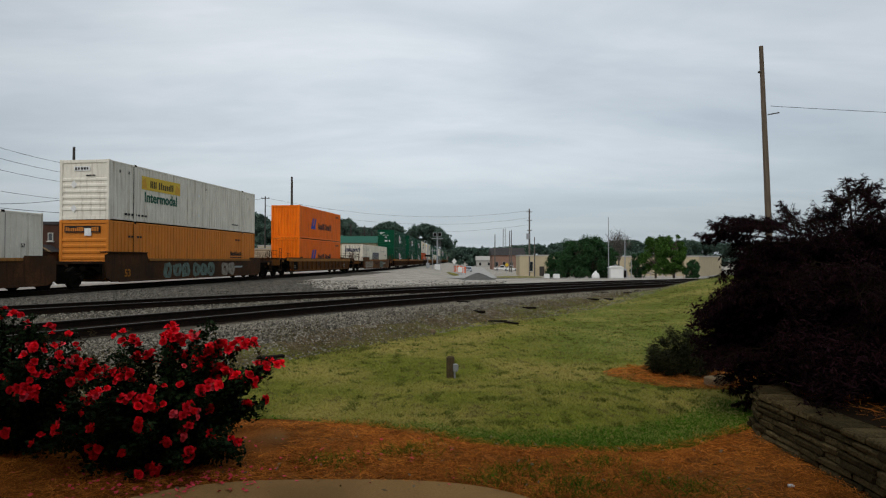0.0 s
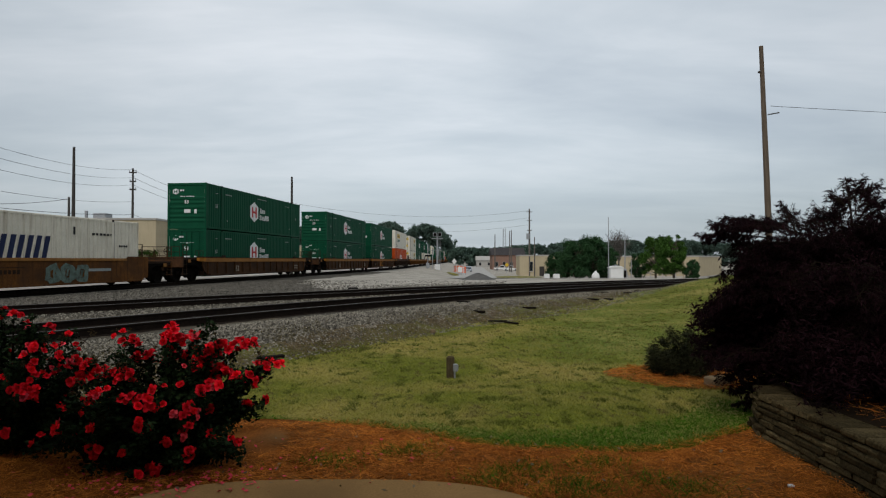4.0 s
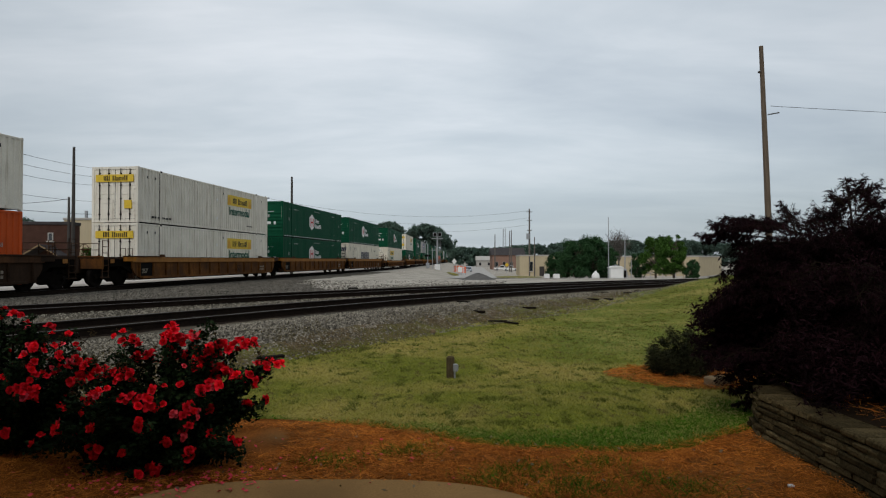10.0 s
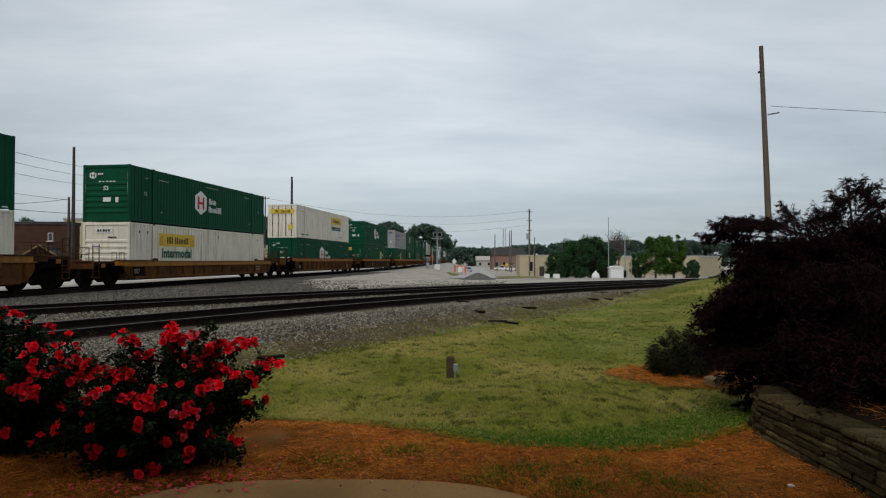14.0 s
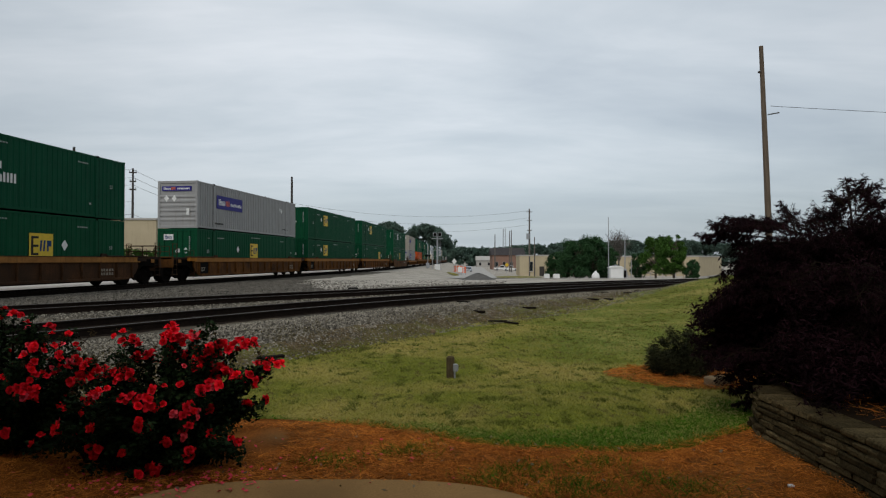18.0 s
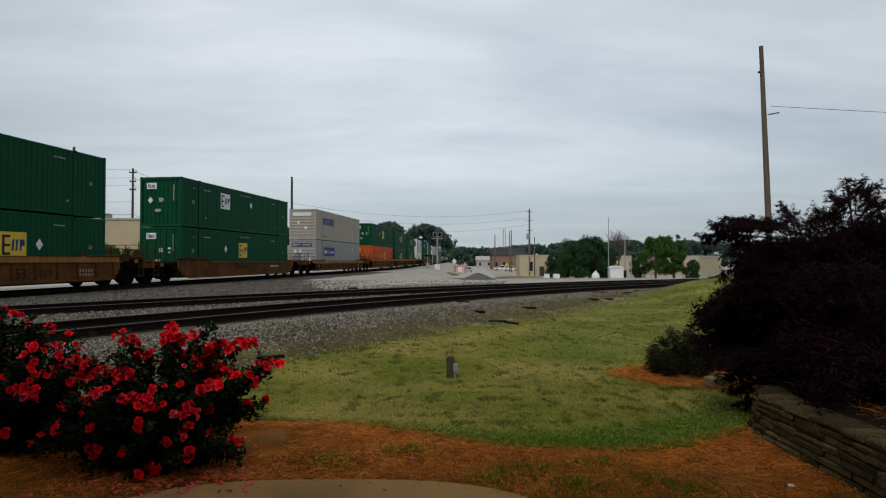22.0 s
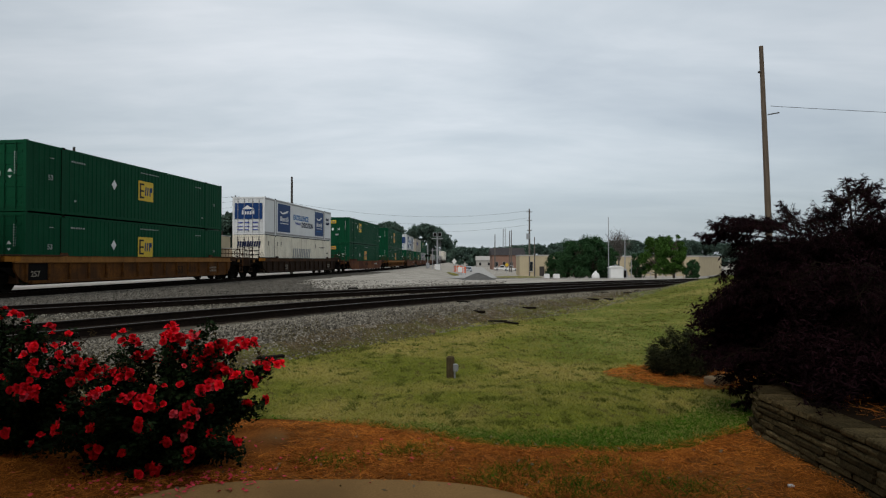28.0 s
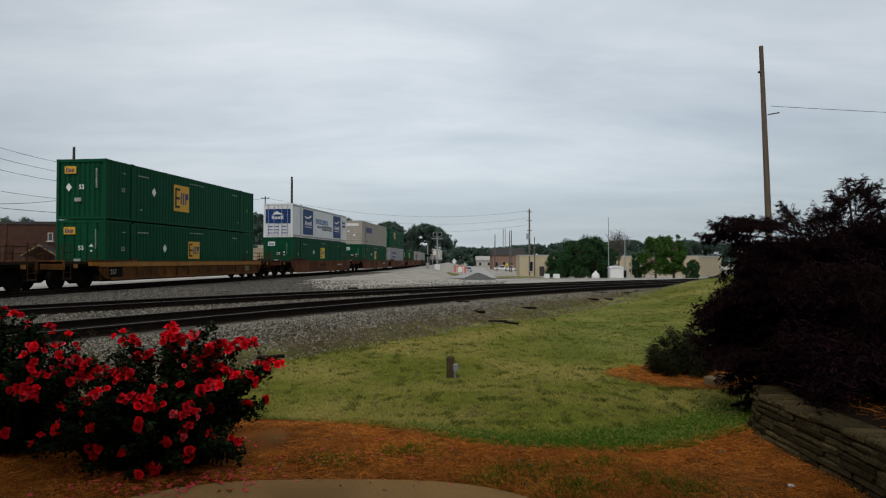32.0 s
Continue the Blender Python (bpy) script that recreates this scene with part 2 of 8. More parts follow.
    "wall_stone": surface("weathered_wall_stone", (0.100, 0.074, 0.035), (0.028, 0.022, 0.011), rough=0.95, scale=9, fine=60, bump=1.0, vary=0.5, spec=0.02),
    "pale_stone": surface("pale_cut_stone", (0.23, 0.165, 0.095), (0.16, 0.115, 0.068), rough=0.95, scale=7, fine=50, bump=0.4, spec=0.03),
    "rose_leaf": surface("dark_rose_leaves", (0.014, 0.027, 0.008), (0.006, 0.013, 0.004), rough=0.7, scale=4, fine=30, bump=0, vary=0.5, island=True, spec=0.05),
    "young_leaf": surface("brownish_young_leaves", (0.060, 0.040, 0.016), (0.032, 0.022, 0.010), rough=0.7, scale=4, fine=30, bump=0, vary=0.4, island=True, spec=0.05),
    "rose_petal": surface("red_rose_petals", (0.88, 0.016, 0.034), (0.66, 0.006, 0.016), rough=0.6, scale=14, fine=60, bump=0, vary=0.3, spec=0.06),
    "rose_pink": surface("faded_pink_petals", (0.75, 0.085, 0.11), (0.62, 0.04, 0.06), rough=0.6, scale=14, fine=60, bump=0, vary=0.3, spec=0.06),
    "stem": surface("dark_stems", (0.014, 0.010, 0.006), rough=0.9, scale=14, fine=60, spec=0.05),
    "maple_leaf": surface("dark_red_maple_leaves", (0.0185, 0.0066, 0.0088), (0.0070, 0.0025, 0.0033), rough=0.7, scale=3, fine=30, bump=0, vary=0.5, island=True, spec=0.035),
    "maple_red": surface("bright_red_maple_leaves", (0.15, 0.022, 0.014), (0.09, 0.015, 0.012), rough=0.6, scale=3, fine=30, bump=0, vary=0.3, island=True),
    "shrub_leaf": surface("grey_green_shrub_leaves", (0.034, 0.036, 0.015), (0.016, 0.017, 0.008), rough=0.8, scale=3, fine=30, bump=0, vary=0.4, island=True, spec=0.05),
    "tree_leaf": surface("green_tree_leaves", (0.040, 0.092, 0.034), (0.020, 0.050, 0.021), rough=0.8, scale=0.8, fine=6, bump=0, vary=0.35, island=True, spec=0.05),
    "tree_bright": surface("fresh_green_tree_leaves", (0.062, 0.135, 0.022), (0.030, 0.068, 0.014), rough=0.8, scale=0.8, fine=6, bump=0, vary=0.4, island=True, spec=0.05),
    # aerial haze is mixed into this leaf colour: paler and bluer than the leaves
    "wood_hazed": surface("haze_paled_tree_leaves", (0.0931, 0.1400, 0.1066), (0.0638, 0.1008, 0.0815), rough=0.85, scale=0.12, fine=1.2, bump=0, vary=0.3, island=True, spec=0.03),
    "bark": surface("grey_bark", (0.12, 0.095, 0.07), (0.07, 0.055, 0.042), rough=0.9, scale=5, fine=30, bump=0.6, stretch=(4, 4, 0.6)),
    "pole_wood": surface("weathered_pole_wood", (0.170, 0.130, 0.098), (0.085, 0.066, 0.050), rough=0.95, scale=3, fine=26, bump=0.5, spec=0.03, stretch=(5, 5, 0.35)),
    "pole_dark": surface("dark_pole_wood", (0.075, 0.068, 0.062), (0.045, 0.041, 0.038), rough=0.95, scale=3, fine=26, bump=0.4, spec=0.03, stretch=(5, 5, 0.35)),
    "galv": surface("galvanised_steel", (0.36, 0.37, 0.38), (0.28, 0.29, 0.30), rough=0.5, metal=0.4, scale=6),
    "wire": surface("black_cable", (0.03, 0.03, 0.03), rough=0.7),
    "brick": surface("dark_red_brick", (0.078, 0.040, 0.029), (0.046, 0.023, 0.017), rough=0.9, scale=2, fine=20, bump=0.3, vary=0.2),
    "cream_wall": surface("cream_rendered_wall", (0.50, 0.42, 0.28), (0.43, 0.36, 0.24), rough=0.85, scale=0.8, fine=12, bump=0.1, streak=0.2, streak_col=(0.25, 0.2, 0.13)),
    "tan_wall": surface("tan_block_wall", (0.3795, 0.2990, 0.2070), (0.3220, 0.2530, 0.1725), rough=0.85, scale=0.8, fine=12, bump=0.1),
    "dark_roof": surface("dark_shingle_roof", (0.060, 0.055, 0.055), (0.04, 0.036, 0.036), rough=0.9, scale=1.5, fine=14, bump=0.3),
    "pale_roof": surface("pale_metal_roof", (0.42, 0.40, 0.36), (0.34, 0.325, 0.30), rough=0.6, scale=1.5, fine=14),
    "glass": surface("dark_window_glass", (0.02, 0.025, 0.03), rough=0.08, bump=0, spec=0.8),
    "white_paint": surface("white_enamel", (0.7776, 0.7776, 0.7560), (0.6696, 0.6696, 0.6480), rough=0.45, scale=2, fine=20, bump=0.05, streak=0.15, streak_col=(0.35, 0.3, 0.22)),
    "silver_paint": surface("silver_car_paint", (0.42, 0.45, 0.48), rough=0.25, metal=0.5, scale=3, bump=0),
    "barrier_orange": surface("barrier_orange", (0.85, 0.13, 0.02), rough=0.5, bump=0),
    "asphalt": surface("worn_asphalt", (0.42, 0.405, 0.375), (0.33, 0.318, 0.295), rough=0.95, scale=0.8, fine=20, bump=0.2, spec=0.03),
    "concrete": surface("light_concrete", (0.50, 0.47, 0.43), (0.41, 0.385, 0.35), rough=0.9, scale=1.2, fine=25, bump=0.15, spec=0.05),
    "mound": surface("grey_crusher_fines", (0.125, 0.122, 0.114), (0.088, 0.086, 0.081), rough=0.95, scale=4, fine=40, bump=0.5, spec=0.03),
    "shade_soil": surface("shade_dark_soil", (0.022, 0.014, 0.008), (0.011, 0.008, 0.005), rough=0.95, scale=5, fine=50, bump=0.8, spec=0.02),
    "post_wood": surface("old_grey_post_wood", (0.105, 0.080, 0.042), (0.05, 0.038, 0.021), rough=0.95, scale=8, fine=60, bump=0.6, spec=0.03, stretch=(4, 4, 0.6)),
}

# ---------------------------------------------------------------- mesh helpers


class Shape:
    """Collects vertices and faces for one mesh."""

    def __init__(self):
        self.v, self.f = [], []

    def add(self, verts, faces):
        n = len(self.v)
        self.v.extend(tuple(p) for p in verts)
        self.f.extend(tuple(i + n for i in f) for f in faces)
        return self

    def box(self, x0, x1, y0, y1, z0, z1, c=0.0):
        """A box with chamfered edges."""
        if c <= 0:
            return self.add([(x0, y0, z0), (x1, y0, z0), (x1, y1, z0), (x0, y1, z0), (x0, y0, z1), (x1, y0, z1), (x1, y1, z1), (x0, y1, z1)],
                            [(0, 3, 2, 1), (4, 5, 6, 7), (0, 1, 5, 4), (1, 2, 6, 5), (2, 3, 7, 6), (3, 0, 4, 7)])
        rings = []
        for z, i in ((z0, c), (z0 + c, 0), (z1 - c, 0), (z1, c)):
            k = c
            a = (x0 + i, x1 - i, y0 + i, y1 - i)
            rings.append([(a[0] + k, a[2], z), (a[1] - k, a[2], z), (a[1], a[2] + k, z), (a[1], a[3] - k, z), (a[1] - k, a[3], z), (a[0] + k, a[3], z), (a[0], a[3] - k, z), (a[0], a[2] + k, z)])
        return self.loft(rings)

    def loft(self, rings, caps=True, closed=True):
        n, m = len(rings[0]), len(rings)
        faces = []
        for j in range(m - 1):
            for i in range(n if closed else n - 1):
                k = (i + 1) % n
                faces.append((j * n + i, j * n + k, (j + 1) * n + k, (j + 1) * n + i))
        if caps:
            faces.append(tuple(range(n - 1, -1, -1)))
            faces.append(tuple((m - 1) * n + i for i in range(n)))
        return self.add([p for r in rings for p in r], faces)

    def tube(self, pts, radii, sides=8, caps=True):
        """A round tube through points."""
        rings = []
        pts = [Vector(p) for p in pts]
        if isinstance(radii, (int, float)):
            radii = [radii] * len(pts)
        for i, p in enumerate(pts):
            d = (pts[min(i + 1, len(pts) - 1)] - pts[max(i - 1, 0)]).normalized()
            a = d.cross(Vector((0, 0, 1)))
            if a.length < 0.05:
                a = d.cross(Vector((1, 0, 0)))
            a.normalize()
            b = d.cross(a)
            rings.append([p + (a * math.cos(t) + b * math.sin(t)) * radii[i] for t in (2 * math.pi * k / sides for k in range(sides))])
        return self.loft(rings, caps)

    def prism(self, outline, axis, lo, hi):
        """An outline of 2D points, pushed along an axis."""
        def at(p, h):
            return {"x": (h, p[0], p[1]), "y": (p[0], h, p[1]), "z": (p[0], p[1], h)}[axis]
        return self.loft([[at(p, lo) for p in outline], [at(p, hi) for p in outline]])

    def mesh(self, name, mat, smooth=False):
        me = bpy.data.meshes.new(name)
        me.from_pydata(self.v, [], self.f)
        bm = bmesh.new()
        bm.from_mesh(me)
        bmesh.ops.recalc_face_normals(bm, faces=bm.faces[:])
        bm.to_mesh(me)
        bm.free()
        me.materials.append(M[mat] if isinstance(mat, str) else mat)
        if smooth:
            me.polygons.foreach_set("use_smooth", [True] * len(me.polygons))
        return me


def raw_mesh(name, verts, faces, mat, smooth=False):
    me = bpy.data.meshes.new(name)
    me.from_pydata(verts, [], faces)
    me.materials.append(M[mat] if isinstance(mat, str) else mat)
    if smooth:
        me.polygons.foreach_set("use_smooth", [True] * len(me.polygons))
    return me


def tri_mesh(name, co, mat, per=3):
    """Many loose triangles or quads from an array of corner points."""
    n = len(co) // per
    me = bpy.data.meshes.new(name)
    me.vertices.add(n * per)
    me.vertices.foreach_set("co", np.asarray(co, dtype=np.float32).ravel())
    me.loops.add(n * per)
    me.loops.foreach_set("vertex_index", np.arange(n * per, dtype=np.int32))
    me.polygons.add(n)
    me.polygons.foreach_set("loop_start", np.arange(0, n * per, per, dtype=np.int32))
    me.polygons.foreach_set("loop_total", np.full(n, per, dtype=np.int32))
    me.update(calc_edges=True)
    me.materials.append(M[mat] if isinstance(mat, str) else mat)
    return me


def part(name, shape, mat, parent, label="", at=None, smooth=False):
    """One mesh object under a thing or a part. shape: a Shape or a ready mesh."""
    me = shape.mesh(name, mat, smooth) if isinstance(shape, Shape) else shape
    ob = new(name, me)
    ob.parent = parent
    if at is not None:
        ob.matrix_basis = at
    if label:
        tagged(ob, label)
    return ob


def thing(name, label, category, m=None, group="", kind="", mesh=None):
    ob = new(name, mesh)
    if m is not None:
        ob.matrix_basis = m
    return tagged(ob, label, category, group, kind)


LETTERS = {}


def text_mesh(body, size, mat, bold=0.0, shear=0.0):
    key = (body, size, mat, bold)
    if key not in LETTERS:
        cu = bpy.data.curves.new("lettering", "FONT")
        cu.body, cu.size, cu.offset, cu.extrude, cu.shear = body, size, bold, 0.002, shear
        cu.align_x, cu.align_y = "LEFT", "BOTTOM_BASELINE"
        cu.resolution_u = 3
        ob = bpy.data.objects.new("lettering", cu)
        scene.collection.objects.link(ob)
        me = bpy.data.meshes.new_from_object(ob.evaluated_get(bpy.context.evaluated_depsgraph_get()))
        bpy.data.objects.remove(ob)
        me.materials.clear()
        me.materials.append(M[mat])
        LETTERS[key] = me
    return LETTERS[key]


def smooth01(t):
    t = np.clip(t, 0, 1)
    return t * t * (3 - 2 * t)


# ---------------------------------------------------------------- plan: the train's line and the two near tracks
THETA = 0.135043
TRAIN_OFF = 21.15
D0 = (math.sin(THETA), math.cos(THETA))
N0 = (-math.cos(THETA), math.sin(THETA))
BEND_S, BEND_R, BEND_END = 57.0, 620.0, 0.033


def train_at(s):
    """Place and heading (from north, clockwise) of the train's line, s metres along it."""
    if s <= BEND_S:
        return s * D0[0] + TRAIN_OFF * N0[0], s * D0[1] + TRAIN_OFF * N0[1], THETA
    bx, by = BEND_S * D0[0] + TRAIN_OFF * N0[0], BEND_S * D0[1] + TRAIN_OFF * N0[1]
    arc = min(s - BEND_S, BEND_R * (THETA - BEND_END))
    h = THETA - arc / BEND_R
    x, y = bx + BEND_R * (math.cos(h) - math.cos(THETA)), by + BEND_R * (math.sin(THETA) - math.sin(h))
    rest = s - BEND_S - arc
    return x + rest * math.sin(h), y + rest * math.cos(h), h


def arc_at(x0, y0, h0, k, end):
    def f(s):
        a = min(max(s, 0.0), end)
        h = h0 + k * a
        x, y = x0 + (math.cos(h0) - math.cos(h)) / k, y0 + (math.sin(h) - math.sin(h0)) / k
        r = s - a
        return x + r * math.sin(h), y + r * math.cos(h), h
    return f


near_at = arc_at(-6.8, 9.64, 0.4947, 0.015628, 34.0)
far_at = arc_at(-10.2, 13.875, 0.6287, 0.012972, 34.0)
RAIL_Z = 0.20


def beside(line, s, q):
    x, y, h = line(s)
    return x + q * math.cos(h), y - q * math.sin(h)


def samples(line, lo, hi, n):
    return np.array([line(s) for s in np.linspace(lo, hi, n)])


NEAR_S = samples(near_at, -60, 400, 1200)
TRAIN_S = samples(train_at, -120, 900, 1500)


def side_of(P, S):
    """Signed distance of points from a line, to its right positive."""
    out = np.empty(len(P))
    for i in range(0, len(P), 2000):
        p = P[i:i + 2000]
        d = (p[:, None, 0] - S[None, :, 0]) ** 2 + (p[:, None, 1] - S[None, :, 1]) ** 2
        j = d.argmin(1)
        h = S[j, 2]
        q = (p[:, 0] - S[j, 0]) * np.cos(h) - (p[:, 1] - S[j, 1]) * np.sin(h)
        out[i:i + 2000] = np.sign(q + 1e-9) * np.sqrt(d[np.arange(len(p)), j])
    return out


def heights(P):
    """Ground heights: the ballast bench of the tracks, the lawn with its bank, and the lower land behind."""
    P = np.asarray(P, dtype=float)
    x, y = P[:, 0], P[:, 1]
    q = side_of(P, NEAR_S)
    g = side_of(P, TRAIN_S)
    lawn = -0.33 + 0.95 * smooth01((x - 3.5) / 9.0) * smooth01((y - 8.5) / 15.0) - 0.02 * np.sin(x * 0.9 + 1) * np.sin(y * 0.7)
    front = 0.02 + (lawn - 0.02) * smooth01((q - 1.9) / 1.7)
    yard = 0.02 - 0.22 * smooth01((-q - 6.5) / 4.0)
    low = smooth01((y - 42.0) / 75.0) * smooth01((np.abs(g) - 4.5) / 10.0)
    yard = yard - 1.75 * low
    z = np.where(q > 0, front, yard)
    z = np.where((q > 0) & (y > 36), np.minimum(z, 0.02 - 1.75 * low), z)
    z = np.where((q > 3.0) & (x > 12.0), np.minimum(z, 0.62), z)
    return z


def height(x, y):
    return float(heights(np.array([[x, y]]))[0])

# ---------------------------------------------------------------- ground


def spaced(*runs):
    out = []
    for lo, hi, step in runs:
        n = max(1, round((hi - lo) / step))
        out += [lo + (hi - lo) * i / n for i in range(n)]
    return out + [runs[-1][1]]


def ground_sheet():
    xs = spaced((-2500, -300, 500), (-300, -80, 25), (-80, -24, 3), (-24, 28, 0.6), (28, 90, 2), (90, 300, 20), (300, 2500, 500))
    ys = spaced((-400, -20, 60), (-20, 0, 4), (0, 48, 0.6), (48, 140, 2.5), (140, 500, 20), (500, 3000, 500))
    P = np.array([(x, y) for y in ys for x in xs])
    z = heights(P)
    q = side_of(P, NEAR_S)
    under = smooth01((q - 3.2) / 0.8) * (P[:, 1] < 40)
    z = z - 0.16 * under
    n = len(xs)
    faces = [(j * n + i, j * n + i + 1, (j + 1) * n + i + 1, (j + 1) * n + i) for j in range(len(ys) - 1) for i in range(n - 1)]
    me = raw_mesh("ground", [(p[0], p[1], h) for p, h in zip(P, z)], faces, "yard", True)
    thing("ground", "pale grey packed gravel ground of the rail yard", "ground", kind="structure", mesh=me)


def curve_pts(ctrl, t):
    """Catmull-Rom through control points at parameter t in 0..1."""
    n = len(ctrl) - 1
    u = min(max(t, 0.0), 1.0) * n
    i = min(int(u), n - 1)
    f = u - i
    p = [np.array(ctrl[min(max(i + k, 0), n)], dtype=float) for k in (-1, 0, 1, 2)]
    return 0.5 * (2 * p[1] + (p[2] - p[0]) * f + (2 * p[0] - 5 * p[1] + 4 * p[2] - p[3]) * f * f + (3 * p[1] - p[0] - 3 * p[2] + p[3]) * f ** 3)


LAWN_NEAR = [(-16, 4.5), (-9, 6.4), (-5, 6.6), (-2.14, 6.45), (-0.96, 6.15), (-0.45, 5.9), (0.08, 5.6), (0.42, 5.37), (0.79, 5.26), (1.49, 5.23), (2.0, 5.37), (2.62, 5.80), (3.05, 6.02), (3.7, 6.15), (5.0, 6.3), (8, 6.4), (13, 6.5), (24, 6.5)]
LAWN_S = [-14, -7, -4, -1, 1, 2.5, 4, 6, 8, 10, 12, 15, 18, 21, 24, 28, 32, 40]


def lawn_pt(t, v):
    a = curve_pts(LAWN_NEAR, t)
    s = float(curve_pts([(s, 0) for s in LAWN_S], t)[0])
    b = np.array(beside(near_at, s, 3.35 - 1.2 * float(smooth01((s - 4) / 26.0))))
    return a + (b - a) * v


def lawn_sheet():
    nu, nv = 200, 80
    P = np.array([lawn_pt(i / nu, (j / nv) ** 1.2) for j in range(nv + 1) for i in range(nu + 1)])
    z = heights(P) + 0.03
    z[:nu + 1] -= 0.05
    z[-nu - 1:] -= 0.06
    n = nu + 1
    faces = [(j * n + i, j * n + i + 1, (j + 1) * n + i + 1, (j + 1) * n + i) for j in range(nv) for i in range(nu)]
    me = raw_mesh("lawn", [(p[0], p[1], h) for p, h in zip(P, z)], faces, "grass_soil", True)
    thing("lawn", "mown yellow-green lawn sloping to the tracks", "lawn", kind="structure", mesh=me)


def lawn_mask(P):
    """True where a point lies on the lawn."""
    edge = np.array([lawn_pt(i / 600, 0) for i in range(601)])
    q = side_of(P, NEAR_S)
    near_y = np.interp(P[:, 0], edge[:, 0], edge[:, 1])
    toe = np.interp(P[:, 0], [-8, 0, 6, 14], [3.35, 3.0, 2.5, 2.15])
    return q, P[:, 1] - near_y, toe


def blades(name, label, P, rng, hgt, wid, mat):
    n = len(P)
    z = heights(P) + 0.025
    ang = rng.random(n) * 6.283
    lean = rng.normal(0, 0.95, (n, 2)) * hgt[:, None]
    base = np.column_stack([P, z])
    dx = np.column_stack([np.cos(ang) * wid, np.sin(ang) * wid, np.zeros(n)])
    tip = base + np.column_stack([lean, hgt])
    co = np.stack([base - dx, base + dx, tip], axis=1).reshape(-1, 3)
    thing(name, label, "grass", kind="stuff", mesh=tri_mesh(name, co, mat))


def grass_blades():
    rng = np.random.default_rng(5)
    n = 600000
    d = 5.0 + 25.0 * rng.random(n) ** 1.7
    P = np.column_stack([d * rng.uniform(-0.5, 0.55, n), d])
    q, over, toe = lawn_mask(P)
    ragged = np.array([noise.noise((p[0] * 1.6, p[1] * 1.6, 4.0)) for p in P])
    tuft = np.array([noise.noise((p[0] * 3.4, p[1] * 4.4, 8.0)) for p in P])
    keep = (over > -0.05 + 0.12 * ragged) & (q > toe + 0.45 * ragged) & (P[:, 0] < 12.5)
    P, over, tuft, q, toe = P[keep], over[keep], tuft[keep], q[keep], toe[keep]
    r, r2 = rng.random(len(P)), rng.random(len(P))
    dist = np.hypot(P[:, 0], P[:, 1])
    wid = 0.0015 + 0.00036 * dist
    clump = np.array([noise.noise((p[0] * 4.6, p[1] * 2.9, 5.0)) + 0.5 * noise.noise((p[0] * 11, p[1] * 7, 6.0)) for p in P])
    patch = np.array([noise.noise((p[0] * 0.32, p[1] * 0.32, 2.0)) for p in P])
    band = 0.50 * smooth01((P[:, 0] + 1.2) / 2.0) + 0.30 * smooth01((P[:, 0] - 0.6) / 1.2) + 0.35 * smooth01((P[:, 0] - 2.3) / 0.8)
    lush = (over < band + 0.25 * tuft) & (P[:, 0] < 3.6) & (r < 0.30 + 0.68 * smooth01((band - over + 0.1) / 0.35))
    dark = ~lush & (clump > 0.22 - 0.3 * patch) & (r < 0.25 + 2.4 * (clump - 0.22 + 0.3 * patch))
    dry = ~lush & ~dark & ((q < toe + 0.4) & (r < 0.3) | (clump < -0.40) & (r < 0.5))
    bank = ~lush & ~dark & ~dry & (r2 < 0.85 * smooth01((P[:, 0] - 0.13 * P[:, 1] + 0.8) / 2.4) * smooth01((P[:, 1] - 8.0) / 4.0))
    fine = ~lush & ~dry & ~dark & ~bank
    h = 0.013 + 0.015 * rng.random(len(P))
    blades("grass", "short yellow-green blades of the mown lawn", P[fine], rng, h[fine], wid[fine], "grass")
    blades("lush_grass", "longer deep green tufts at the lawn's edge", P[lush], rng, h[lush] * 1.1, wid[lush], "lush")
    blades("bank_grass", "cooler green blades up the lawn's bank", P[bank], rng, h[bank], wid[bank], "bank_grass")
    blades("dark_tufts", "darker clumps scattered over the lawn", P[dark], rng, h[dark] * 1.35, wid[dark], "tuft")
    blades("dry_grass", "dry straw-coloured blades by the ballast", P[dry], rng, h[dry] * 1.2, wid[dry], "dry_weeds")
    # twigs and pale dead leaves
    n = 90
    c = np.column_stack([rng.uniform(-2.2, 2.4, n), rng.uniform(4.3, 5.6, n)])
    c = np.column_stack([c, heights(c) + 0.05])
    a = rng.random(n) * 6.283
    u = np.column_stack([np.cos(a), np.sin(a), rng.normal(0, 0.3, n)]) * rng.uniform(0.008, 0.028, n)[:, None]
    v = np.column_stack([-np.sin(a), np.cos(a), rng.normal(0, 0.5, n)]) * rng.uniform(0.005, 0.012, n)[:, None]
    thing("dead_leaves", "few pale dead leaves on the pine straw", "leaves", kind="stuff", mesh=tri_mesh("dead_leaves", np.stack([c - u, c + v, c + u, c - v], axis=1).reshape(-1, 3), "pale_stone", 4))
    # weeds on the ballast's foot and in the pine straw
    n = 90000
    s = -3 + 34 * rng.random(n) ** 1.3
    qq = rng.normal(3.05, 0.5, n) - 0.9 * smooth01((s - 6) / 24.0)
    P = np.array([beside(near_at, a, b) for a, b in zip(s, qq)])
    clump = np.array([noise.noise((p[0] * 0.9, p[1] * 0.9, 2.0)) for p in P])
    P = P[(clump > -0.12) & (P[:, 1] > 8)]
    blades("ballast_weeds", "dry weeds along the foot of the ballast", P, rng, 0.012 + 0.03 * rng.random(len(P)), np.full(len(P), 0.007), "dry_weeds")
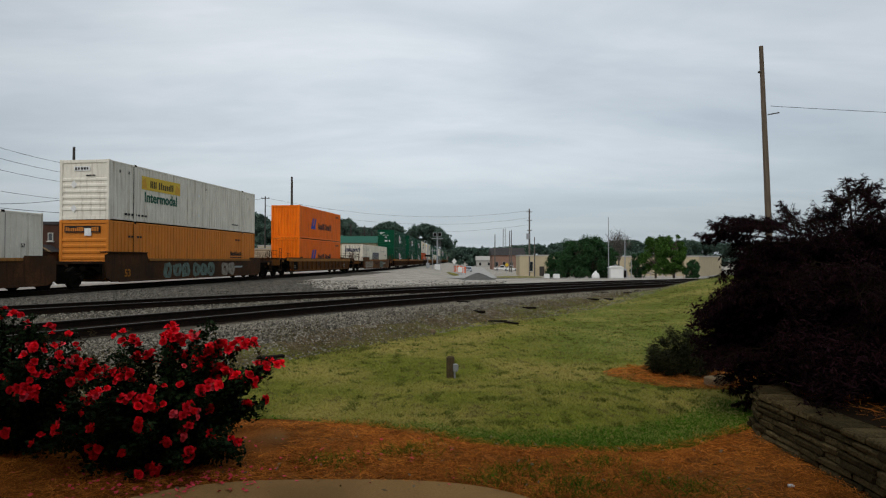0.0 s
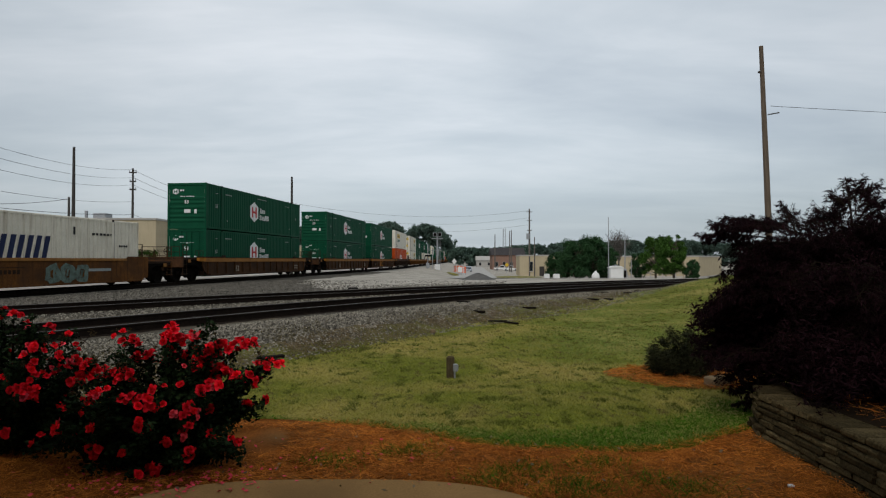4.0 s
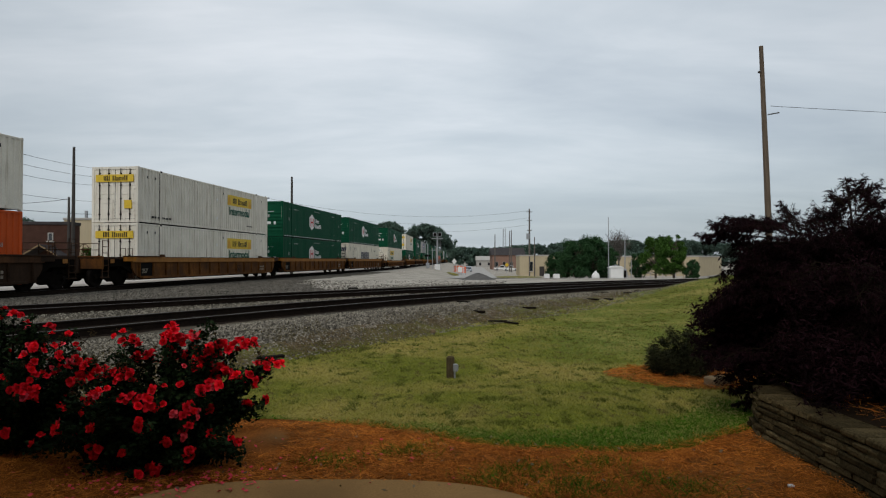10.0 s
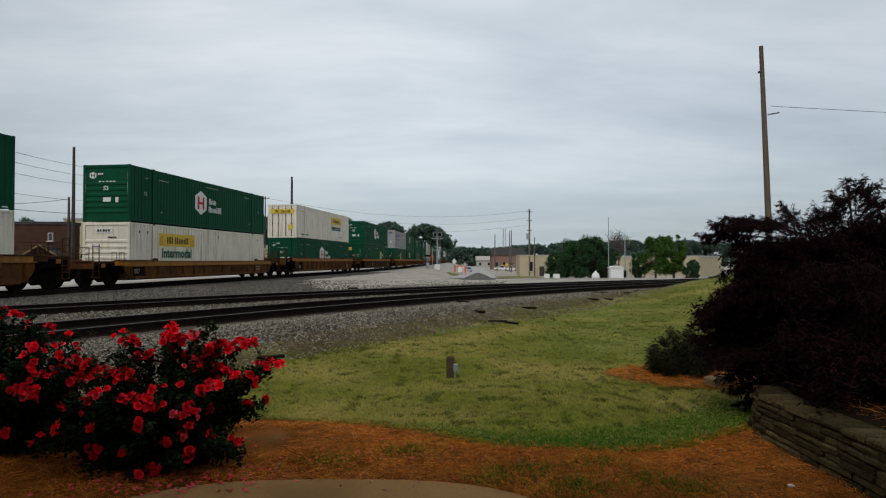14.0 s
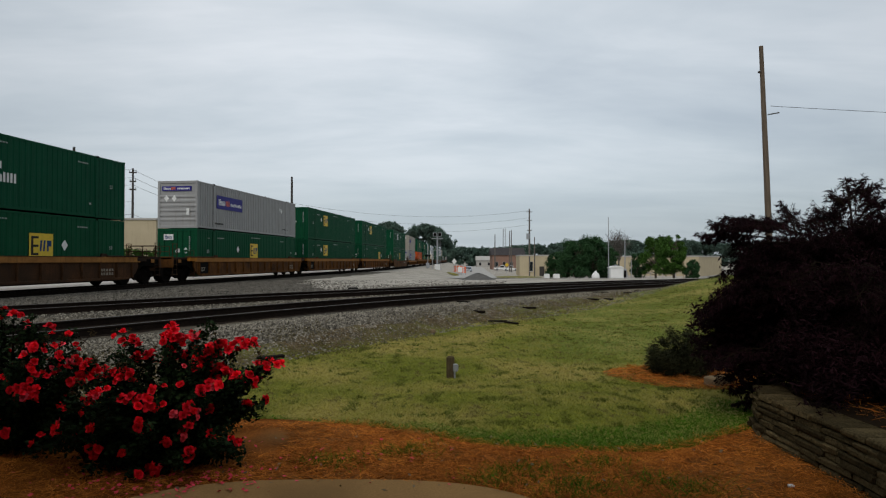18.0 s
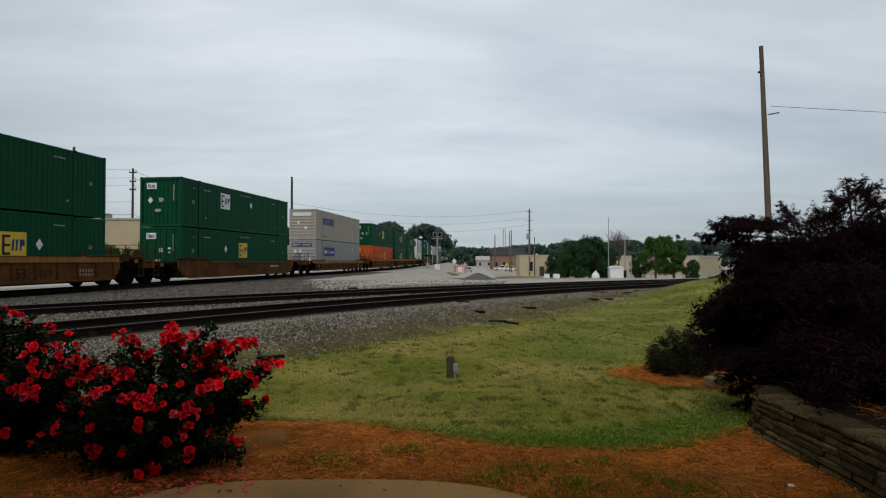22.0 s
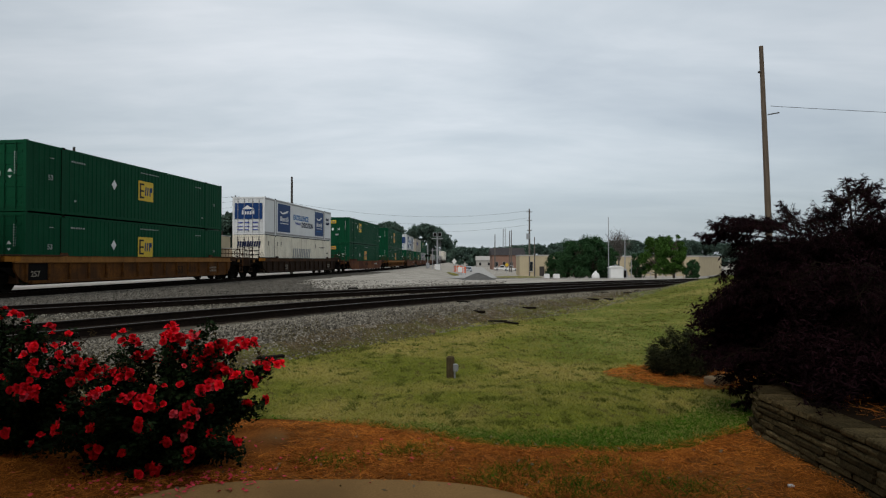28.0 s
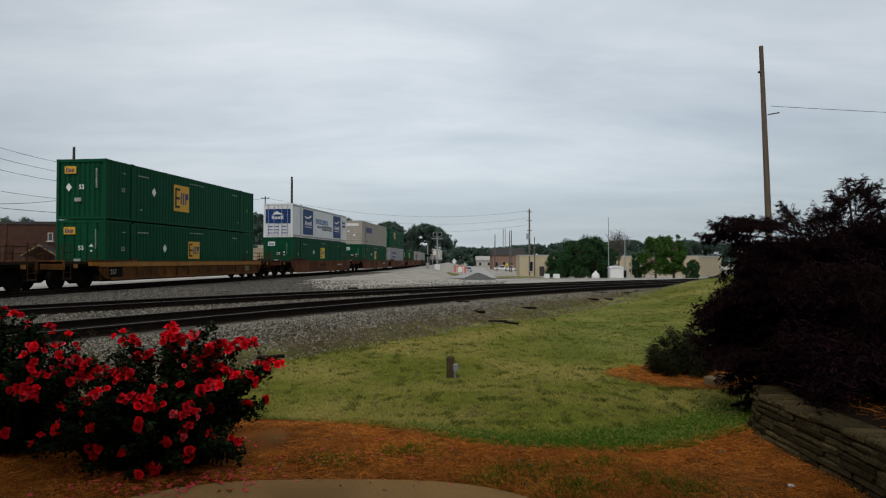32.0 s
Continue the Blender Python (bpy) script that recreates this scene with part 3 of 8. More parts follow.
    P = np.vstack([rng.normal((cx, cy), (0.15, 0.10), (300, 2)) for cx, cy in ((0.35, 4.55), (0.62, 4.75), (0.95, 4.45), (1.5, 4.5), (0.9, 4.3), (-0.3, 5.2), (-0.9, 4.95), (1.2, 4.9), (1.75, 4.35))])
    blades("bed_weeds", "sparse green weeds in the pine straw", P, rng, 0.02 + 0.06 * rng.random(len(P)), np.full(len(P), 0.003), "lush")


def patio_span(x, y):
    """Below 1 on the patio: a blunt rounded end, straight sides behind it."""
    return np.abs((x + 0.75) / 1.74) ** 3 + (np.maximum(y - 2.6, 0) / 1.95) ** 3


PATIO = [(-0.75 + 1.74 * math.copysign(abs(math.cos(a)) ** (2 / 3), math.cos(a)), 2.6 + 1.95 * math.sin(a) ** (2 / 3)) for a in np.linspace(0, math.pi, 49)[:-1]] + [(-2.49, 2.6), (-2.49, -4.0), (0.99, -4.0)]


def bed_and_patio():
    xs = np.linspace(-9, 3.6, 90)
    edge = np.array([lawn_pt(i / 600, 0) for i in range(601)])
    V, n = [], 60
    for x in xs:
        k = edge[np.abs(edge[:, 0] - x).argmin()]
        top = k[1] + 0.3
        for j in range(n + 1):
            V.append((x, -3.0 + (top + 3.0) * j / n))
    P = np.array(V)
    bumps = np.array([0.02 * noise.noise((p[0] * 2.1, p[1] * 2.1, 3.0)) for p in P])
    z = heights(P) + 0.012 + bumps
    inside = patio_span(P[:, 0], P[:, 1]) < 0.97
    z = np.where(inside, -0.40, z)
    faces = [(i * (n + 1) + j, (i + 1) * (n + 1) + j, (i + 1) * (n + 1) + j + 1, i * (n + 1) + j + 1) for i in range(len(xs) - 1) for j in range(n)]
    thing("mulch_bed", "rust-brown pine straw bed between patio and lawn", "flower bed", kind="structure", mesh=raw_mesh("mulch_bed", [(p[0], p[1], h) for p, h in zip(P, z)], faces, "mulch", True))
    sh = Shape()
    inner = [((x + 0.75) * 0.992 - 0.75, y * 0.995) for x, y in PATIO]
    sh.loft([[(x, y, -0.45) for x, y in PATIO], [(x, y, -0.30) for x, y in PATIO], [(x, y, -0.288) for x, y in inner]])
    thing("pavement", "tan concrete patio with a curved edge", "patio", kind="structure", mesh=sh.mesh("pavement", "patio"))


def straw_needles():
    rng = np.random.default_rng(8)
    n = 72000
    x = rng.uniform(-4.5, 3.0, n)
    edge = np.array([lawn_pt(i / 600, 0) for i in range(601)])
    top = np.interp(x, edge[150:, 0], edge[150:, 1]) + 0.12 * rng.random(n)
    y = top - (top - 2.6) * rng.random(n) ** 1.1
    keep = patio_span(x, y) > 1.0 - 0.06 * rng.random(n)
    # straw lies thinner where the soil shows through
    bare = np.array([noise.noise((a * 0.9, b * 0.9, 7.0)) for a, b in zip(x, y)])
    keep &= bare < 0.38
    x, y = x[keep], y[keep]
    n = len(x)
    z = heights(np.column_stack([x, y])) + 0.022 + 0.02 * rng.random(n)
    L = rng.uniform(0.03, 0.085, n)
    a = rng.random(n) * 6.283
    d = np.column_stack([np.cos(a) * L, np.sin(a) * L, rng.normal(0, 0.014, n)])
    w = np.column_stack([-np.sin(a), np.cos(a), rng.normal(0, 0.6, n)]) * rng.uniform(0.0009, 0.0018, n)[:, None]
    c = np.column_stack([x, y, z])
    co = np.stack([c - d - w, c + d - w * 0.5, c + d + w * 0.5, c - d + w], axis=1).reshape(-1, 3)
    n = 1100
    x, y = 3.22 + 2.1 * rng.random(n), rng.uniform(3.2, 5.6, n)
    a, L = rng.random(n) * 6.283, rng.uniform(0.03, 0.085, n)
    z = 0.075 + 0.05 * np.minimum(1, (x - 3.02) / 2) + 0.03 * rng.random(n)
    d = np.column_stack([np.cos(a) * L, np.sin(a) * L, rng.normal(0, 0.014, n)])
    w = np.column_stack([-np.sin(a), np.cos(a), rng.normal(0, 0.6, n)]) * rng.uniform(0.0009, 0.0018, n)[:, None]
    c = np.column_stack([x, y, z])
    co = np.vstack([co, np.stack([c - d - w, c + d - w * 0.5, c + d + w * 0.5, c - d + w], axis=1).reshape(-1, 3)])
    n = 2400
    a, r = rng.random(n) * 6.283, np.sqrt(rng.random(n))
    x, y = 3.3 + 1.05 * r * np.cos(a), 8.55 + 0.85 * r * np.sin(a)
    c = np.column_stack([x, y, heights(np.column_stack([x, y])) + 0.055 + 0.02 * rng.random(n)])
    a, L = rng.random(n) * 6.283, rng.uniform(0.03, 0.085, n)
    d = np.column_stack([np.cos(a) * L, np.sin(a) * L, rng.normal(0, 0.014, n)])
    w = np.column_stack([-np.sin(a), np.cos(a), rng.normal(0, 0.6, n)]) * rng.uniform(0.0014, 0.0024, n)[:, None]
    co = np.vstack([co, np.stack([c - d - w, c + d - w * 0.5, c + d + w * 0.5, c - d + w], axis=1).reshape(-1, 3)])
    thing("pine_straw", "loose rust-brown pine needles on the bed", "mulch", kind="stuff", mesh=tri_mesh("pine_straw", co, "straw", 4))


def ballast_sheet():
    ss, qs = np.linspace(-26, 70, 200), np.array([3.6, 3.2, 2.8, 2.4, 2.0, 1.6, 1.2, 0.6, 0, -0.6, -1.2, -1.8, -2.6, -3.4, -4.2, -5.0, -5.8, -6.6, -7.3, -8.0])
    P = np.array([beside(near_at, s, q) for s in ss for q in qs])
    z = heights(P) + 0.025 + np.array([0.02 * noise.noise((p[0] * 1.5, p[1] * 1.5, 0)) for p in P])
    z.reshape(len(ss), len(qs))[:, 0] -= 0.08
    z.reshape(len(ss), len(qs))[:, -1] -= 0.05
    n = len(qs)
    faces = [(i * n + j, i * n + j + 1, (i + 1) * n + j + 1, (i + 1) * n + j) for i in range(len(ss) - 1) for j in range(n - 1)]
    thing("ballast", "grey crushed stone ballast under two tracks", "ballast", kind="structure", mesh=raw_mesh("ballast", [(p[0], p[1], h) for p, h in zip(P, z)], faces, "ballast", True))


def scatter_rocks(name, label, pts, sizes, mat, seed):
    rng = np.random.default_rng(seed)
    base = np.array([(1, 0, 0), (-1, 0, 0), (0, 1, 0), (0, -1, 0), (0, 0, 1), (0, 0, -1)], dtype=float)
    tri = [(0, 2, 4), (2, 1, 4), (1, 3, 4), (3, 0, 4), (2, 0, 5), (1, 2, 5), (3, 1, 5), (0, 3, 5)]
    n = len(pts)
    k = base[None] * (0.6 + 0.7 * rng.random((n, 6, 1))) + (rng.random((n, 6, 3)) - 0.5) * 0.5
    k *= sizes[:, None, None] * np.array([1, 1, 0.75])
    a = rng.random(n) * 6.283
    c, s = np.cos(a)[:, None], np.sin(a)[:, None]
    x, y = k[:, :, 0] * c - k[:, :, 1] * s, k[:, :, 0] * s + k[:, :, 1] * c
    V = np.stack([x, y, k[:, :, 2]], axis=2) + pts[:, None, :]
    F = (np.array(tri)[None] + 6 * np.arange(n)[:, None, None]).reshape(-1, 3)
    thing(name, label, "stones", kind="stuff", mesh=raw_mesh(name, V.reshape(-1, 3).tolist(), F.tolist(), mat))


def ballast_stones():
    rng = np.random.default_rng(11)
    n = 96000
    s = -3 + 36 * rng.random(n) ** 1.4
    q = np.where(rng.random(n) < 0.78, rng.uniform(1.25, 3.7, n), rng.uniform(-5.2, -1.2, n))
    foot = 3.02 - 1.0 * smooth01((s - 4) / 26.0)
    keep = (q < foot + 0.05 + rng.normal(0, 0.25, n)) | (rng.random(n) < 0.26)
    s, q = s[keep], q[keep]
    n = len(s)
    P = np.array([beside(near_at, a, b) for a, b in zip(s, q)])
    z = heights(P) + 0.03
    scatter_rocks("ballast_stones", "loose grey crushed stones beside the rails", np.column_stack([P, z]), 0.010 + 0.026 * rng.random(n) ** 1.5, "stone", 12)


def dirt_strip():
    """Bare brown dirt with dead grass between the ballast and the lawn."""
    ss = np.linspace(-8, 34, 170)
    V, Fc, m = [], [], 9
    for i, s in enumerate(ss):
        mid = 3.08 - 1.08 * float(smooth01((s - 4) / 26.0))
        wide = 0.50 - 0.22 * float(smooth01((s - 8) / 18.0)) + 0.22 * noise.noise((s * 0.45, 1.0, 0)) + 0.10 * noise.noise((s * 1.9, 5.0, 0))
        for k in range(m):
            f = k / (m - 1) * 2 - 1
            x, y = beside(near_at, s, mid + 0.15 * noise.noise((s * 0.8, 9.0, 0)) + f * wide)
            V.append((x, y, height(x, y) + (0.036 if abs(f) < 0.95 else -0.01) + 0.012 * noise.noise((x * 3, y * 3, 1))))
        if i:
            Fc += [(m * (i - 1) + c, m * (i - 1) + c + 1, m * i + c + 1, m * i + c) for c in range(m - 1)]
    thing("dirt_verge", "bare brown dirt with dead grass along the ballast", "dirt", kind="structure", mesh=raw_mesh("dirt_verge", V, Fc, "dirt", True))


def main_shoulder():
    """The dark stone shoulder of the main line, towards the near tracks."""
    ss, fs = np.linspace(-60, 75, 150), (0.0, 0.06, 0.16, 0.3, 0.5, 0.75, 0.97, 1.0)
    V, Fc, m = [], [], len(fs)
    for i, s in enumerate(ss):
        edge = 4.8 + 9.0 * (1 - float(smooth01((s - 22) / 24.0))) + 0.8 * noise.noise((s * 0.35, 2.0, 0))
        while edge > 4.0 and side_of(np.array([beside(train_at, s, edge)]), NEAR_S)[0] > -7.6:
            edge -= 0.3
        for k, f in enumerate(fs):
            x, y = beside(train_at, s, 1.30 + (edge - 1.30) * f)
            V.append((x, y, height(x, y) + (0.03 if k < m - 1 else -0.04) + 0.02 * noise.noise((x, y, 0))))
        if i:
            Fc += [(m * (i - 1) + c, m * (i - 1) + c + 1, m * i + c + 1, m * i + c) for c in range(m - 1)]
    thing("main_ballast", "dark crushed stone shoulder of the main line", "ballast", kind="structure", mesh=raw_mesh("main_ballast", V, Fc, "shoulder", True))


def yard_stones():
    rng = np.random.default_rng(14)
    n = 60000
    d = 15 + 30 * rng.random(n) ** 1.1
    P = np.column_stack([d * rng.uniform(-0.72, 0.1, n), d])
    q, g = side_of(P, NEAR_S), side_of(P, TRAIN_S)
    P = P[(q < -6.0) & (g > 1.6) & (rng.random(n) > 0.9 * smooth01((-q - 6.5) / 9.0) * smooth01((P[:, 0] + 14) / 10.0))]
    scatter_rocks("yard_gravel", "loose gravel between the tracks", np.column_stack([P, heights(P) + 0.035]), rng.uniform(0.018, 0.045, len(P)), "yard_stone", 15)


RAIL_PROFILE = [(-0.07, -0.17), (0.07, -0.17), (0.07, -0.155), (0.012, -0.13), (0.012, -0.045), (0.036, -0.03), (0.036, -0.006), (-0.036, -0.006), (-0.036, -0.03), (-0.012, -0.045), (-0.012, -0.13), (-0.07, -0.155)]


def track(name, label, line, lo, hi, ztop, tie_lo, tie_hi, ties=True):
    tr = thing(name, label, "railway track", kind="structure")
    ss = np.linspace(lo, hi, int((hi - lo) / 1.2))
    for side in (-0.755, 0.755):
        rings, head = [], []
        for s in ss:
            x, y, h = line(s)
            cx, cy = x + side * math.cos(h), y - side * math.sin(h)
            rings.append([(cx + a * math.cos(h), cy - a * math.sin(h), ztop + b) for a, b in RAIL_PROFILE])
            head.append([(cx + a * math.cos(h), cy - a * math.sin(h), ztop + b) for a, b in ((-0.030, -0.005), (0.030, -0.005), (0.026, 0.0), (-0.026, 0.0))])
        r = part("rail", Shape().loft(rings), "rail_steel", tr)
        part("rail_head", Shape().loft(head), "rail_top", r, "worn shiny rail head")
    # a near-black sheet of stone, a little wider than the ties
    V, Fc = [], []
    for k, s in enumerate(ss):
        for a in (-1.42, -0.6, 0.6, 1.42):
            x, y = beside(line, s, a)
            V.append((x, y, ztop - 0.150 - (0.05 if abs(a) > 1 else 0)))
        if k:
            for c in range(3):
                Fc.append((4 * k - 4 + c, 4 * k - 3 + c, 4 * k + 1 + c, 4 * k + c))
    part("oily_ballast", raw_mesh("oily_ballast", V, Fc, "track_black"), None, tr, "near-black stone between the rails")
    if ties:
        me = Shape().box(-1.3, 1.3, -0.115, 0.115, -0.18, 0.0, 0.012).mesh("tie", "tie_wood")
        plate = Shape().box(-0.17, 0.17, -0.09, 0.09, 0.0, 0.012).mesh("tie_plate", "rail_steel")
        s = tie_lo
        rng = random.Random(3)
        while s < tie_hi:
            x, y, h = line(s)
            t = part("tie", me, None, tr, at=pose(x, y, ztop - 0.165 + rng.uniform(-0.012, 0.006), 0, 0, -math.degrees(h) + rng.uniform(-1.2, 1.2)))
            if s < 12:
                for a in (-0.755, 0.755):
                    part("tie_plate", plate, None, t, at=pose(a, 0, 0))
            s += 0.56
    return tr


def service_road():
    """A pale concrete road along the far side of the main line."""
    ss, qs = np.linspace(-70, 120, 96), (-2.3, -2.7, -6.0, -9.5, -10.0)
    V, Fc = [], []
    for i, s in enumerate(ss):
        for k, q in enumerate(qs):
            x, y = beside(train_at, s, q)
            V.append((x, y, -0.30 if k in (0, 4) else -0.02))
        if i:
            for c in range(4):
                Fc.append((5 * i - 5 + c, 5 * i - 4 + c, 5 * i + 1 + c, 5 * i + c))
    thing("service_road", "pale concrete road beyond the main line", "road", kind="structure", mesh=raw_mesh("service_road", V, Fc, "concrete"))


ground_sheet()
service_road()
lawn_sheet()
ballast_sheet()
dirt_strip()
main_shoulder()
bed_and_patio()
track("near_track", "rusty near railway track on dark wooden ties", near_at, -26, 90, RAIL_Z, -6, 34)
track("middle_track", "rusty second railway track on dark wooden ties", far_at, -30, 90, RAIL_Z, -6, 34)
track("main_track", "main line track under the passing freight train", train_at, -90, 420, 0.0, 10, 90)

# ---------------------------------------------------------------- the freight train
CONT_W, CONT_H = 2.59, 2.90
HALF_W = CONT_W / 2


def corrugated(L, depth, period, z0, z1, y, out):
    """A wall with upright trapezoid folds along x; out: -1 or 1, the side it faces."""
    sh = Shape()
    n = max(2, round(L / period))
    p = L / n
    prof = []
    for i in range(n):
        x = -L / 2 + i * p
        prof += [(x, 0), (x + p * 0.46, 0), (x + p * 0.56, depth), (x + p * 0.90, depth)]
    prof.append((L / 2, 0))
    lo = [(x, y - out * d, z0) for x, d in prof]
    hi = [(x, y - out * d, z1) for x, d in prof]
    m = len(prof)
    sh.add(lo + hi, [(i, i + 1, m + i + 1, m + i) for i in range(m - 1)])
    return sh


def decal(box, name, x0, x1, z0, z1, mat, face="side", lift=0.004, label=""):
    sh = Shape()
    if face == "side":
        sh.box(x0, x1, -HALF_W - 0.002 - lift, -HALF_W - 0.001, z0, z1)
    else:
        sh.box(box["end"] - 0.02 - lift, box["end"] - 0.012, -x1, -x0, z0, z1)
    return part(name, sh, mat, box["ob"], label)


def decal_poly(box, name, pts, mat, lift=0.008, face="side", label=""):
    sh = Shape()
    if face == "side":
        sh.prism(pts, "y", -HALF_W - 0.002 - lift, -HALF_W - 0.001)
    else:
        sh.prism([(-p[0], p[1]) for p in pts], "x", box["end"] - 0.02 - lift, box["end"] - 0.012)
    return part(name, sh, mat, box["ob"], label)


def words(box, body, size, x, z, mat, face="side", bold=0.0, lift=0.006, stretch=1.0):
    me = text_mesh(body, size, mat, bold)
    if face == "side":
        m = pose(x, -HALF_W - 0.003 - lift, z, 90, 0, 0)
    else:
        m = pose(box["end"] - 0.02 - lift, -x, z, 90, 0, -90)
    return part("lettering", me, None, box["ob"], at=m @ Matrix.Diagonal((stretch, 1, 1, 1)))


def glyphs(box, n, x0, x1, z0, z1, mat, face="side", slant=0.0, lift=0.008):
    """A row of plain bars in place of a name: two stems for each sign, single bars where they are small."""
    w = (x1 - x0) / n
    sh = Shape()
    hh = z1 - z0

    def bar(a, b, lo, hi):
        pts = [(a + slant * (lo - z0), lo), (b + slant * (lo - z0), lo), (b + slant * (hi - z0), hi), (a + slant * (hi - z0), hi)]
        if face == "side":
            sh.prism(pts, "y", -HALF_W - 0.002 - lift, -HALF_W - 0.001)
        else:
            sh.prism([(-p[0], p[1]) for p in pts], "x", box["end"] - 0.02 - lift, box["end"] - 0.012)

    for i in range(n):
        a = x0 + i * w + w * 0.08
        b = x0 + (i + 1) * w - w * 0.12
        if hh < 0.15:
            bar(a, b - w * (0.25 if i % 3 == 1 else 0.1), z0, z1)
            continue
        low = n >= 3 and slant == 0 and i % 4 in (1, 2)
        top = z1 - (0.26 * hh if low else 0.0)
        k = (b - a) * 0.36
        bar(a, a + k, z0, top)
        bar(b - k, b, z0, top)
    tagged(part("lettering", sh, mat, box["ob"]), kind="stuff")


def container(name, label, L, mat, end="ribs", period=0.29, depth=None, mid_posts=True, group="containers on the train"):
    """A long shipping container: folded side walls, rails, posts, castings, a roof, and a front or door end."""
    ob = thing(name, label, "shipping container", group=group)
    if depth is None:
        depth = 0.024 if mat.startswith("green") else 0.036
    box = {"ob": ob, "end": -L / 2 + {"folds": 0.05, "ribs": 0.035}.get(end, 0.045), "L": L}
    post_w = 0.14
    inner = L - 2 * post_w
    for out in (-1, 1):
        y = out * (HALF_W - 0.008)
        part("side_panel", corrugated(inner, depth, period, 0.16, CONT_H - 0.10, y, out), mat, ob)
        part("bottom_rail", Shape().box(-L / 2 + 0.1, L / 2 - 0.1, y - 0.09 if out > 0 else y - 0.004, y + 0.004 if out > 0 else y + 0.09, 0.045, 0.17, 0.008), mat, ob)
        part("top_rail", Shape().box(-L / 2 + 0.1, L / 2 - 0.1, y - 0.07 if out > 0 else y - 0.004, y + 0.004 if out > 0 else y + 0.07, CONT_H - 0.11, CONT_H - 0.025, 0.008), mat, ob)
        for e in (-1, 1):
            x = e * (L / 2 - post_w / 2)
            yy = out * (HALF_W - 0.07)
            post = Shape().box(x - post_w / 2, x + post_w / 2, yy - 0.07, yy + 0.07, 0.10, CONT_H - 0.10, 0.01)
            for z in (0.0, CONT_H - 0.12):
                post.box(x - post_w / 2 - 0.004, x + post_w / 2 + 0.004, yy - 0.075, yy + 0.075, z, z + 0.12, 0.015)
            part("corner_post", post, mat, ob)
            if mid_posts:
                xm = e * 6.05
                ya, yb = (-HALF_W - 0.02, -HALF_W + 0.06) if out < 0 else (HALF_W - 0.06, HALF_W + 0.02)
                part("stacking_post", Shape().box(xm - 0.10, xm + 0.10, ya, yb, 0.02, CONT_H - 0.012, 0.008), mat, ob)
                if out < 0:
                    # dark strip drawn as the shaded gap beside the post, with the post's top casting
                    part("seam", Shape().box(xm + e * 0.117 - 0.013, xm + e * 0.117 + 0.013, -HALF_W - 0.008, -HALF_W + 0.05, 0.17, CONT_H - 0.11).box(xm - 0.09, xm + 0.09, -HALF_W - 0.024, -HALF_W + 0.05, CONT_H - 0.10, CONT_H + 0.004, 0.01), "truck_iron", ob)
    part("roof", Shape().box(-L / 2 + 0.06, L / 2 - 0.06, -HALF_W + 0.04, HALF_W - 0.04, CONT_H - 0.05, CONT_H - 0.012, 0.01), mat, ob)
    part("floor", Shape().box(-L / 2 + 0.06, L / 2 - 0.06, -HALF_W + 0.05, HALF_W - 0.05, 0.05, 0.13), "black", ob)
    yin = HALF_W - 0.12
    part("rear_panel", Shape().box(L / 2 - 0.07, L / 2 - 0.03, -yin, yin, 0.1, CONT_H - 0.1), mat, ob)
    part("sill", Shape().box(-L / 2 + 0.01, -L / 2 + 0.12, -yin, yin, 0.01, 0.18, 0.01), mat, ob)
    part("header", Shape().box(-L / 2 + 0.01, -L / 2 + 0.12, -yin, yin, CONT_H - 0.16, CONT_H - 0.01, 0.01), mat, ob)
    xe = -L / 2 + 0.05
    if end == "ribs":
        sh = Shape()
        prof, z = [(xe, 0.18), (xe, 0.42)], 0.42
        for i in range(6):
            prof += [(xe, z), (xe - 0.036, z + 0.05), (xe - 0.036, z + 0.14), (xe, z + 0.19)]
            z += 0.285
        prof += [(xe, CONT_H - 0.16)]
        k = len(prof)
        sh.add([(x, -yin, zz) for x, zz in prof] + [(x, yin, zz) for x, zz in prof], [(i, i + 1, k + i + 1, k + i) for i in range(k - 1)])
        part("end_panel", sh, mat, ob)
    elif end == "folds":
        sh = Shape()
        prof, n = [], 9
        for i in range(n):
            y0, p = -yin + 2 * yin * i / n, 2 * yin / n
            prof += [(y0, xe), (y0 + p * 0.35, xe), (y0 + p * 0.5, xe + 0.045), (y0 + p * 0.85, xe + 0.045)]
        prof.append((yin, xe))
        k = len(prof)
        sh.add([(x, y, 0.16) for y, x in prof] + [(x, y, CONT_H - 0.14) for y, x in prof], [(i, i + 1, k + i + 1, k + i) for i in range(k - 1)])
        part("end_panel", sh, mat, ob)
    else:
        for sgn in (-1, 1):
            y0, y1 = (0.012, yin) if sgn > 0 else (-yin, -0.012)
            sh = Shape().box(xe - 0.02, xe + 0.02, y0, y1, 0.19, CONT_H - 0.17, 0.006)
            for z in (0.55, 1.0, 1.45, 1.9, 2.35):
                sh.box(xe - 0.036, xe - 0.019, y0 + 0.07, y1 - 0.07, z, z + 0.16, 0.006)
            d = part("door", sh, mat, ob)
            seal = Shape().box(xe - 0.018, xe + 0.01, y0 - 0.03, y0 + 0.006, 0.19, CONT_H - 0.17).box(xe - 0.018, xe + 0.01, y1 - 0.006, y1 + 0.03, 0.19, CONT_H - 0.17)
            seal.box(xe - 0.018, xe + 0.01, y0, y1, 0.165, 0.195).box(xe - 0.018, xe + 0.01, y0, y1, CONT_H - 0.175, CONT_H - 0.145)
            part("door_seal", seal, "black", d)
